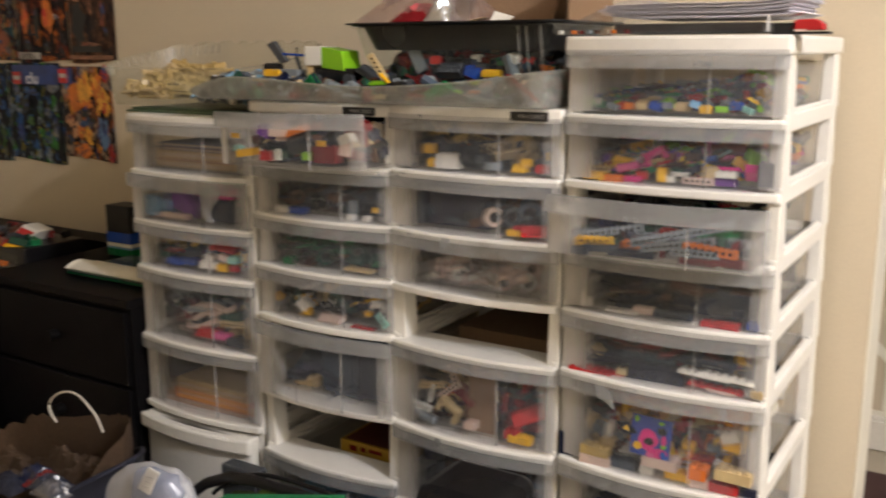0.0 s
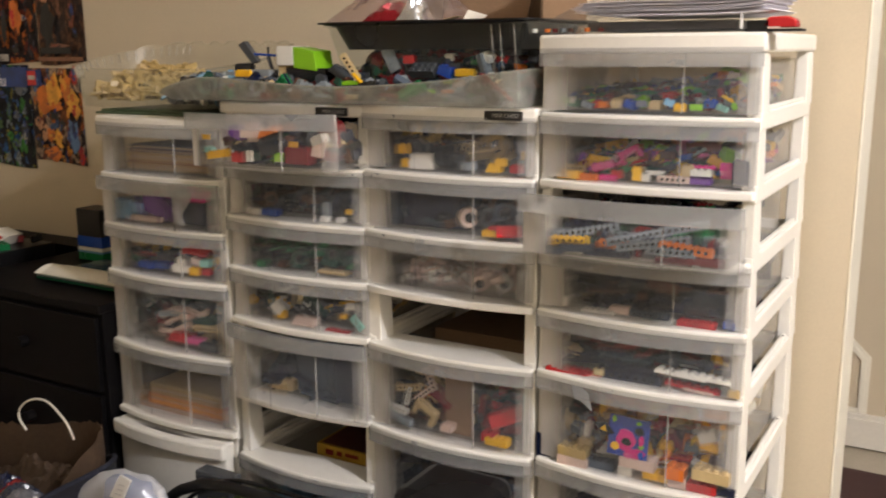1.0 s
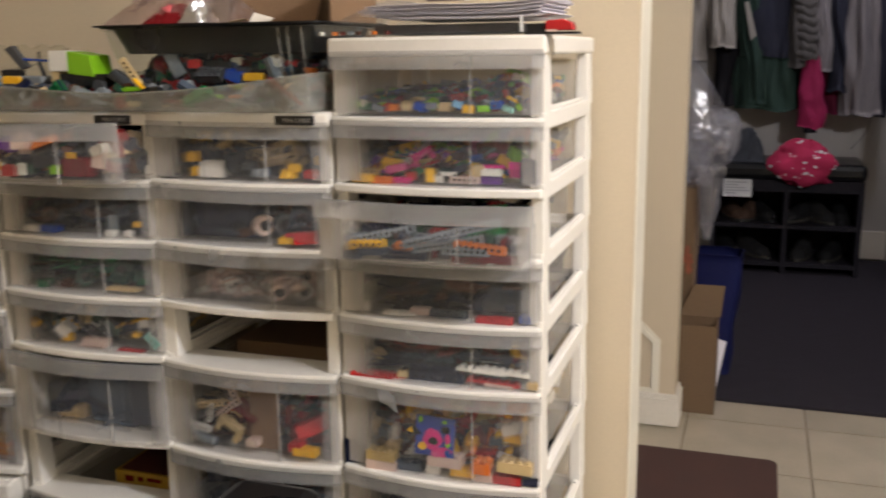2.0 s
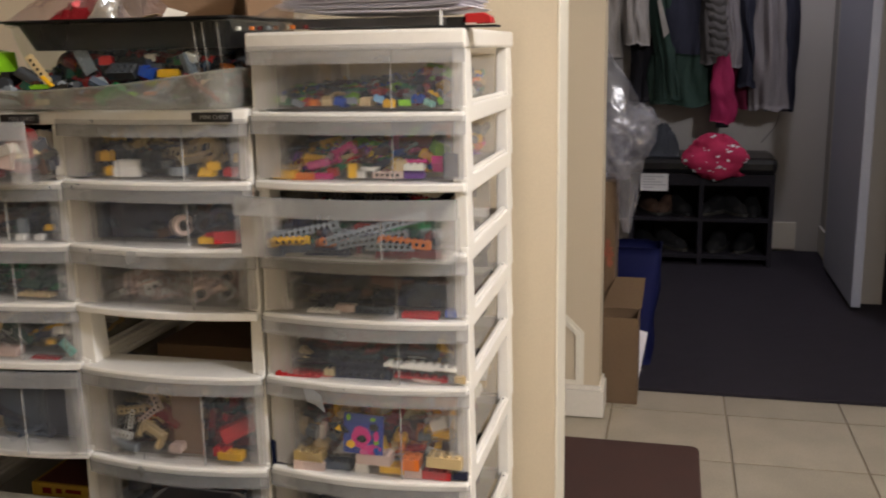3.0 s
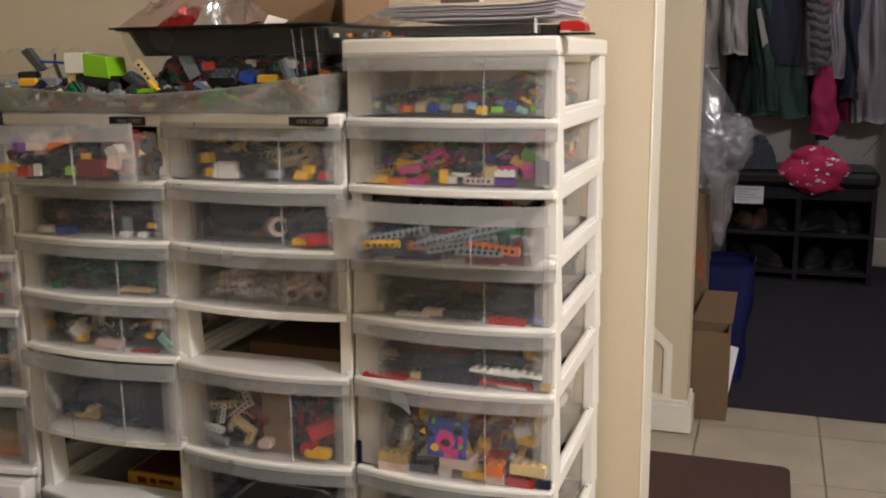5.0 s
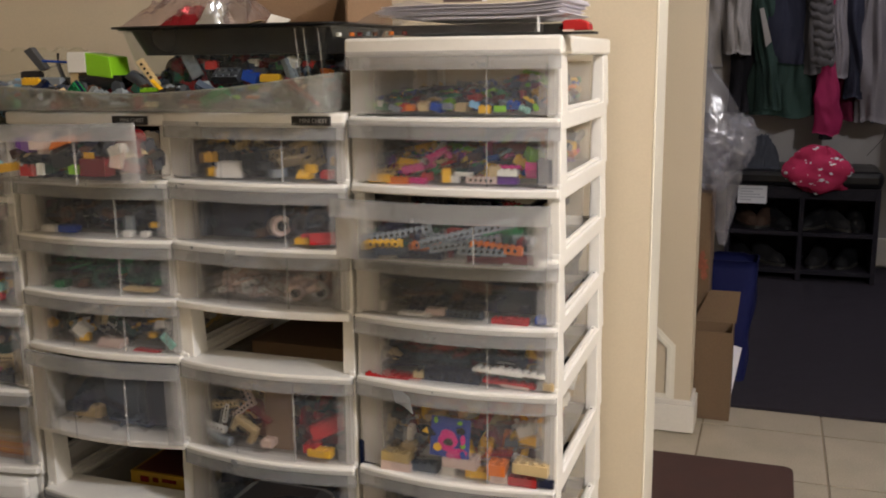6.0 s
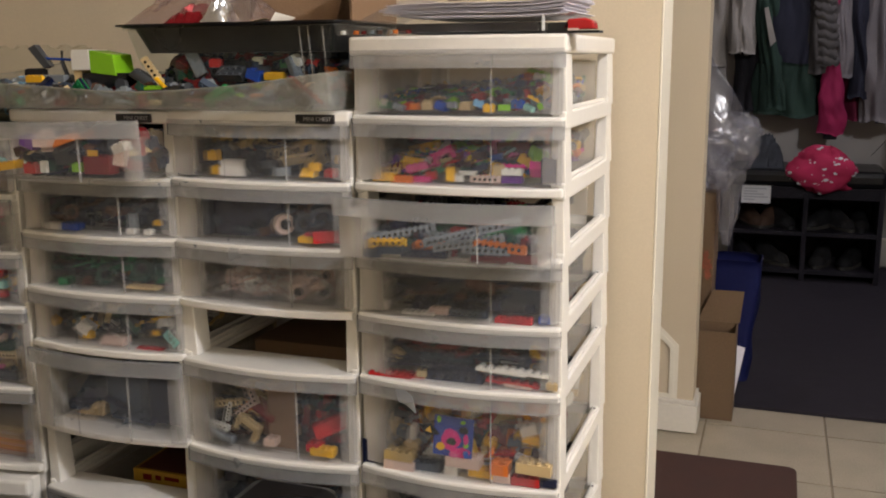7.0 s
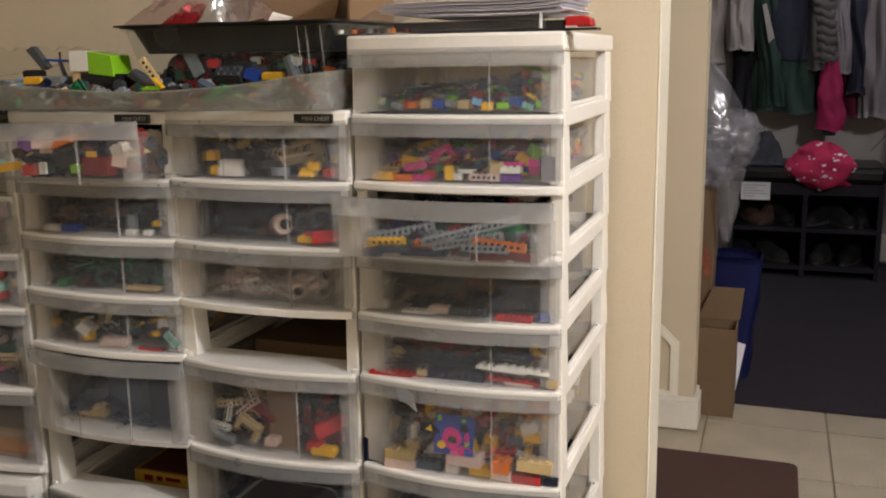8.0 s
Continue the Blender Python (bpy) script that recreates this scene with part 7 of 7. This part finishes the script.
# ---- the hall ----
bn = empty("shoe_bench", (0.13, 4.8, 0), "black shoe bench with a padded seat and open cubbies", "bench")
wpart("seat_pad", Geo().box(-0.215, 0.475, 4.58, 4.98, 0.455, 0.532), BLACKP, bn, "black padded seat", round_by=0.025)
for x in (-0.20, 0.125, 0.445):
    wpart("side_panel", Geo().box(x, x + 0.022, 4.60, 4.97, 0.011, 0.454), DARKWOOD, bn, round_by=0.002)
for z in (0.045, 0.225):
    wpart("shelf", Geo().box(-0.199, 0.466, 4.605, 4.96, z, z + 0.018), DARKWOOD, bn)
wpart("back_panel", Geo().box(-0.199, 0.466, 4.955, 4.968, 0.02, 0.454), DARKWOOD, bn)
wpart("top_rail", Geo().box(-0.199, 0.466, 4.602, 4.62, 0.40, 0.4545), DARKWOOD, bn)
tagp = thing("paper_tag", Geo().box(-0.150, -0.020, 4.5985, 4.5995, 0.372, 0.455), LABELW, "white printed paper hanging on the bench", "paper")
for k in range(5):
    part("text_bar", Geo().box(-0.14, -0.14 + (0.10, 0.06, 0.09, 0.11, 0.05)[k], 4.5975, 4.5983, 0.438 - 0.013 * k, 0.443 - 0.013 * k), INK, tagp)


def shoe(x, y, z, m, sole, turn, label):
    s = empty("shoe", (x, y, z), label, "shoe", "shoes in the bench")
    def up(u, v):
        a = math.pi * v
        L = 0.26 * (u - 0.5)
        w = 0.042 * (1 - 0.25 * abs(2 * u - 1) ** 3) * (0.25 + 0.75 * min(1, 6 * u * (1 - u) + 0.05))
        h = 0.035 + 0.055 * max(0, 1 - u * 1.6) + 0.012 * math.sin(math.pi * u)
        return (L, w * math.cos(a), 0.016 + h * math.sin(a) * min(1, 5 * (1 - u) + 0.05))
    part("upper", Geo().grid(up, 18, 10, thick=-0.003), m, s, smooth=True)
    part("sole", Geo().prism([(0.13 * math.cos(t) , 0.046 * math.sin(t) * (1 - 0.12 * math.cos(t))) for t in [2 * math.pi * k / 20 for k in range(20)]], 0.0, 0.018), sole, s, round_by=0.003)
    s.rotation_euler = (0, 0, radians(turn))
    return s


SH = [mat("tan_leather", (0.08, 0.045, 0.03), 0.6, 0.2, 40, 0.2), mat("black_leather", (0.012, 0.012, 0.013), 0.5, 0.2, 40, 0.2), mat("grey_mesh_shoe", (0.012, 0.011, 0.012), 0.8, 0.2, 80, 0.4), mat("pale_sole", (0.045, 0.042, 0.036), 0.6, 0.1, 40, 0.1)]
for x, z, a, s in ((-0.10, 0.243, 0, 3), (-0.03, 0.243, 0, 3), (0.03, 0.243, 1, 1), (0.20, 0.243, 1, 3), (0.30, 0.243, 2, 3), (0.38, 0.243, 1, 1), (-0.12, 0.063, 1, 1), (0.0, 0.063, 2, 3), (0.22, 0.063, 2, 3), (0.35, 0.063, 1, 3)):
    shoe(x, 4.76, z, SH[a], SH[s], -90 + 38 * math.sin(x * 47 + z * 30), ("tan leather shoe in the bench", "black leather shoe in the bench", "grey sports shoe in the bench")[a])


def coat(name, x, w, z_top, z_bot, y, m, label, seed, folds=5, depth=0.05, hem=None, lean=0.0, cat="coat"):
    """A garment hanging from a hook: a closed body with uneven drawn-down folds and a ragged hem; lean shifts its foot sideways."""
    c = empty(name, (x, y, z_bot), label, cat, "coats on the hooks")

    def fn(u, v):
        a = 2 * math.pi * u
        k = 0.50 + 0.50 * min(1, (1 - v) * 2.0)
        ca, sa = math.cos(a), math.sin(a)
        f = 1 + 0.30 * noise.noise((ca * folds * 0.4 + seed, sa * folds * 0.4, v * 2.6)) + 0.12 * noise.noise((ca * folds * 0.9, sa * folds * 0.9 + seed, v * 5)) + 0.05 * noise.noise((ca * 5, sa * 5, v * 9 + seed)) * min(1, v * 4)
        d = 1 + 0.60 * noise.noise((ca * folds * 0.45 + 5 + v, seed, v * 3.2)) + 0.22 * noise.noise((ca * folds * 1.0, seed + 3, v * 6.5))
        hemz = 0.022 * noise.noise((ca * 1.2, sa * 1.2, seed)) * (1 - v)
        return (x + lean * (1 - v) + 0.02 * noise.noise((v * 3, seed, 1)) + w / 2 * k * ca * f, y + depth * k * sa * d, z_bot + (z_top - z_bot) * v + hemz)
    wpart("body", Geo().grid(fn, 72, 30, thick=-0.004), m, c, smooth=True)
    if hem:
        def fh(u, v):
            px, py, pz = fn(u, v * hem[1])
            return (x + (px - x) * 1.03, y + (py - y) * 1.05 - 0.004, pz - 0.004)
        wpart("lower_panel", Geo().grid(fh, 72, 14, thick=-0.003), hem[0], c, smooth=True)
    wpart("loop", Geo().tube([(x, y, z_top - 0.02), (x, y + depth * 0.5, z_top + 0.02)], 0.004), BLACKP, c)
    return c


def cloth(name, c, rough=0.85):
    return mat(name, c, rough, 0.25, 40, 0.5, spec=0.2, fine=300)


PALE, NAVYC, GREENJ, PUFF, PINKC, GREYC, TEAL, WINE, INKY = (cloth(n, c) for n, c in (("pale_grey_cloth", (0.29, 0.265, 0.24)), ("navy_cloth", (0.020, 0.021, 0.034)), ("green_cloth", (0.022, 0.042, 0.033)), ("puffer_cloth", (0.070, 0.064, 0.062)), ("pink_cloth", (0.26, 0.016, 0.068)), ("grey_cloth", (0.165, 0.150, 0.155)), ("teal_cloth", (0.014, 0.05, 0.085)), ("wine_cloth", (0.12, 0.012, 0.035)), ("black_cloth", (0.016, 0.015, 0.019))))
coat("coat", -0.345, 0.17, 1.62, 1.00, 4.84, PALE, "pale grey coat hanging on a hook", 1, 4, 0.06, lean=-0.01)
coat("coat", -0.225, 0.12, 1.62, 1.06, 4.80, PALE, "pale grey jacket sleeve hanging beside the coat", 21, 4, 0.05, lean=0.03)
coat("coat", -0.185, 0.09, 1.62, 1.18, 4.90, TEAL, "teal jacket behind the other coats", 2, 4, 0.05)
coat("coat", -0.125, 0.23, 1.62, 0.785, 4.90, INKY, "black coat hanging on a hook", 3, 5, 0.06, lean=0.01)
coat("coat", -0.115, 0.11, 1.60, 0.80, 4.80, GREENJ, "dark green jacket sleeve hanging in front", 13, 4, 0.05, lean=0.10)
coat("coat", 0.035, 0.27, 1.60, 0.775, 4.83, NAVYC, "navy jacket with a dark green lower panel", 4, 5, 0.07, hem=(GREENJ, 0.30))
coat("coat", 0.150, 0.13, 1.62, 0.965, 4.78, PUFF, "dark grey quilted puffer jacket", 5, 4, 0.05, lean=0.02)
coat("snow_pants", 0.265, 0.15, 1.60, 0.745, 4.88, WINE, "wine-coloured snow trousers behind the coats", 6, 4, 0.05, lean=0.05, cat="trousers")
coat("coat", 0.235, 0.085, 1.62, 0.945, 4.79, GREYC, "grey jacket panel between the coats", 14, 4, 0.05, lean=0.02)
coat("coat", 0.310, 0.085, 1.62, 0.855, 4.80, NAVYC, "navy coat sleeve beside a grey coat", 7, 4, 0.05, lean=0.03)
coat("coat", 0.395, 0.15, 1.62, 0.745, 4.79, GREYC, "mid-grey coat hanging on a hook", 8, 5, 0.06, lean=0.04)
coat("coat", 0.495, 0.13, 1.62, 0.740, 4.84, NAVYC, "navy coat at the end of the rail", 18, 4, 0.06, lean=-0.005)
coat("scarf", 0.232, 0.055, 1.60, 1.06, 4.775, PINKC, "narrow raspberry pink scarf hanging between jackets", 9, 2, 0.030, lean=-0.035, cat="scarf")
coat("trousers", 0.212, 0.105, 1.02, 0.690, 4.745, PINKC, "raspberry pink snow trousers hanging down", 29, 2, 0.035, lean=0.010, cat="trousers")
thing("trouser_cuff", Geo().cyl(0.030, 0.664, 0.690, 16, at=Matrix.Translation((0.224, 4.745, 0))), INKY, "black cuff at the foot of the pink trousers", "cuff", round_by=0.004)
# quilted sleeve of the puffer jacket
pf = empty("puffer_sleeve", (0.16, 4.73, 0.98), "quilted dark grey puffer sleeve hanging in front", "coat sleeve", "coats on the hooks")


def quilt(u, v):
    a, z = 2 * math.pi * u, 1.60 - 0.60 * v
    q = 0.78 + 0.30 * abs(math.sin(math.pi * (v * 15 + 0.25 * math.sin(a * 2)))) ** 0.6 + 0.22 * noise.noise((math.cos(a) * 2, math.sin(a) * 2, v * 14))
    return (0.135 + 0.055 * v + 0.050 * q * math.cos(a) + 0.012 * noise.noise((v * 6, 2, 2)), 4.735 + 0.032 * q * math.sin(a), z + 0.012 * noise.noise((math.cos(a) * 3, math.sin(a) * 3, v * 9)))


wpart("quilting", Geo().grid(quilt, 40, 120, thick=-0.002), PUFF, pf, smooth=True)
rail = empty("coat_rail", (0.1, 5.0, 1.62), "dark wooden rail with coat hooks", "coat rail")
wpart("board", Geo().box(-0.55, 0.62, 4.995, 5.018, 1.60, 1.70), DARKWOOD, rail, round_by=0.003)
for x in (-0.345, -0.19, -0.105, 0.015, 0.15, 0.215, 0.345, 0.455):
    wpart("hook", Geo().tube([(x, 4.998, 1.655), (x, 4.95, 1.64), (x, 4.90, 1.635), (x, 4.885, 1.655)], 0.006), BLACKP, rail, smooth=True)
# pale strip on the dark jacket
thing("jacket_strip", Geo().add([(-0.098, 4.722, 1.265), (-0.080, 4.722, 1.270), (-0.038, 4.722, 1.115), (-0.062, 4.722, 1.09), (-0.098, 4.725, 1.265), (-0.080, 4.725, 1.270), (-0.038, 4.725, 1.115), (-0.062, 4.725, 1.09)], [(0, 1, 2, 3), (7, 6, 5, 4), (0, 4, 5, 1), (1, 5, 6, 2), (2, 6, 7, 3), (3, 7, 4, 0)]), PALE, "pale strip on the dark jacket", "patch")
# pink hat with white dots
ht = empty("knit_hat", (0.19, 4.62, 0.53), "crumpled pink hat with white dots lying on the bench", "hat")


def hat_fn(u, v):
    a, b = 2 * math.pi * u, math.pi * v
    f = 1 + 0.36 * noise.noise((math.cos(a) * 1.5, math.sin(a) * 1.5, b * 1.2)) + 0.14 * noise.noise((math.cos(a) * 4, math.sin(a) * 4, b * 4)) + (0.10 if math.cos(a) > 0.5 else 0) * math.sin(b)
    return (0.195 + 0.135 * math.sin(b) * math.cos(a) * f + 0.03 * math.cos(b), 4.60 + 0.065 * math.sin(b) * math.sin(a) * f, 0.535 + 0.092 * math.cos(b) * f - 0.22 * 0.135 * math.sin(b) * math.cos(a))


wpart("hat_body", Geo().grid(hat_fn, 40, 24, thick=0.003), cloth("pink_fleece", (0.42, 0.028, 0.085)), ht, smooth=True)
rnd = random.Random(3)
for k in range(46):
    u, v = rnd.uniform(0.5, 1.0), rnd.uniform(0.12, 0.9)
    p = Vector(hat_fn(u, v))
    nrm = (p - Vector((0.195, 4.60, 0.525)))
    nrm = Vector((nrm.x / 0.018, nrm.y / 0.0042, nrm.z / 0.0096)).normalized()
    q = nrm.to_track_quat("Z", "Y").to_matrix().to_4x4()
    wpart("dot", Geo().cyl(rnd.uniform(0.004, 0.0105), -0.003, 0.0028, 7, at=Matrix.Translation(p) @ q @ Matrix.Diagonal((1.2, 0.8, 1, 1))), LABELW, ht)
thing("cord", Geo().tube([(0.40, 4.66, 0.60), (0.44, 4.71, 0.64), (0.47, 4.75, 0.67), (0.49, 4.80, 0.74)], 0.0015), BLACKP, "thin black cord hanging by the bench", "cord", smooth=True)
thing("beanie", crumple(0.15, 0.29, 4.63, 4.74, 0.5335, 0.10, 31, 0.3, 14, 10), NAVYC, "dark cloth cap behind the pink hat", "cap", smooth=True)
# cartons, blue bag and clear bag behind the short wall
b1 = empty("cardboard_box", (-0.135, 2.80, 0.0), "open brown cardboard box on the tiles", "box")
wpart("front_panel", Geo().box(-0.199, -0.082, 2.722, 2.726, 0.001, 0.268), SHADED_CARD, b1)
wpart("side_panel", Geo().box(-0.086, -0.082, 2.726, 2.84, 0.001, 0.268).box(-0.199, -0.195, 2.726, 2.84, 0.001, 0.268), SHADED_CARD, b1)
wpart("inner_panel", Geo().box(-0.195, -0.086, 2.73, 2.836, 0.20, 0.204), SHADED_CARD, b1)
wpart("back_panel", Geo().box(-0.199, -0.082, 2.836, 2.84, 0.001, 0.268), SHADED_CARD, b1)
wpart("flap", Geo().add([(-0.199, 2.838, 0.268), (-0.078, 2.838, 0.268), (-0.070, 2.868, 0.358), (-0.160, 2.868, 0.358), (-0.199, 2.841, 0.266), (-0.078, 2.841, 0.266), (-0.070, 2.871, 0.356), (-0.160, 2.871, 0.356)], [(0, 1, 2, 3), (7, 6, 5, 4), (0, 4, 5, 1), (1, 5, 6, 2), (2, 6, 7, 3), (3, 7, 4, 0)]), SHADED_CARD, b1, "raised flap")
b2 = thing("tall_carton", Geo().box(-0.46, -0.165, 2.885, 3.10, 0.011, 0.650), SHADED_CARD, "tall brown carton with red print marks", "carton", round_by=0.003)
for k, (xa, za, rx, rz) in enumerate(((-0.185, 0.43, 0.016, 0.02), (-0.180, 0.40, 0.01, 0.014), (-0.187, 0.46, 0.008, 0.02))):
    decal(blob(xa, za, rx, rz, seed=40 + k, wob=0.4), INKS["rust"], 2.8842 - 0.0004 * k, b2)
blue = empty("blue_tote", (-0.09, 3.12, 0.0), "blue woven tote bag standing behind the box", "tote bag")


def tote(u, v):
    a = 2 * math.pi * u
    sx, sy = math.copysign(abs(math.cos(a)) ** 0.4, math.cos(a)), math.copysign(abs(math.sin(a)) ** 0.4, math.sin(a))
    return (-0.115 + (0.062 + 0.025 * v) * sx + 0.01 * noise.noise((sx * 2, sy, v * 4)), 3.13 + 0.07 * sy, 0.012 + 0.40 * v + 0.012 * noise.noise((sx * 2, sy * 2, 3)))


wpart("tote_body", Geo().grid(tote, 44, 14, thick=-0.003), BLUEP, blue, smooth=True)
wpart("tote_bottom", Geo().box(-0.17, -0.06, 3.07, 3.19, 0.0105, 0.016), BLUEP, blue)
thing("loose_paper", Geo().add([(-0.10, 2.905, 0.013), (-0.085, 2.905, 0.013), (-0.060, 2.93, 0.165), (-0.10, 2.93, 0.175), (-0.10, 2.906, 0.013), (-0.085, 2.906, 0.013), (-0.060, 2.931, 0.165), (-0.10, 2.931, 0.175)], [(0, 1, 2, 3), (7, 6, 5, 4), (0, 4, 5, 1), (1, 5, 6, 2), (2, 6, 7, 3), (3, 7, 4, 0)]), PAPER, "white sheet of paper stuck behind the box", "paper")


def bag_film(prof, cx, cy, z0, z1, ry, seed, crease=0.35, shift=0.0):
    """Crumpled film: a hanging sack whose half width follows prof from bottom to top, with soft bulges broken by creases."""
    def fn(u, v):
        a = 2 * math.pi * u
        k = v * (len(prof) - 1)
        i = min(int(k), len(prof) - 2)
        w = prof[i] + (prof[i + 1] - prof[i]) * (k - i)
        ca, sa = math.cos(a), math.sin(a)
        c = abs(noise.noise((ca * 1.8 + seed, sa * 1.8, v * 3.2))) + 0.5 * abs(noise.noise((ca * 4 + v * 3, sa * 4 + seed, v * 6))) + 0.08 * abs(noise.noise((ca * 9, sa * 9 + v * 6, v * 9)))
        f = 1.10 - crease * 1.5 * c
        return (cx + shift * v + w * ca * f + 0.012 * noise.noise((v * 3, seed, 0)), cy + ry * (w / max(prof)) * sa * f, z0 + (z1 - z0) * v + 0.012 * noise.noise((ca * 2, sa * 2, seed)))
    return Geo().grid(fn, 72, 40, thick=0.0006)


cbg = empty("clear_plastic_bag", (-0.15, 2.95, 0.65), "large crumpled clear plastic bag on a carton", "bag")
wpart("film_upper", bag_film((0.115, 0.10, 0.075, 0.045, 0.012), -0.200, 2.945, 0.82, 1.045, 0.07, 2, 0.10, -0.015), THINFILM, cbg, smooth=True)
wpart("film_body", bag_film((0.03, 0.075, 0.105, 0.115, 0.105, 0.07), -0.165, 2.945, 0.652, 0.885, 0.09, 6, 0.42), FILM, cbg, smooth=True)
wpart("film_fold", bag_film((0.02, 0.05, 0.06, 0.04), -0.170, 2.915, 0.70, 0.83, 0.06, 16, 0.5), FILM, cbg)
wpart("film_tail", bag_film((0.010, 0.022, 0.030, 0.034, 0.045), -0.130, 2.860, 0.50, 0.72, 0.022, 9, 0.25), THINFILM, cbg, smooth=True)
wpart("film_wing", bag_film((0.02, 0.045, 0.05, 0.03), -0.095, 2.955, 0.76, 0.87, 0.05, 13, 0.3), FILM, cbg, smooth=True)
thing("dark_pouch", crumple(-0.13, 0.03, 4.62, 4.76, 0.5335, 0.17, 44, 0.5, 22, 16), cloth("slate_cloth", (0.035, 0.038, 0.045)), "crumpled slate-coloured pouch on the bench", "pouch", smooth=True)
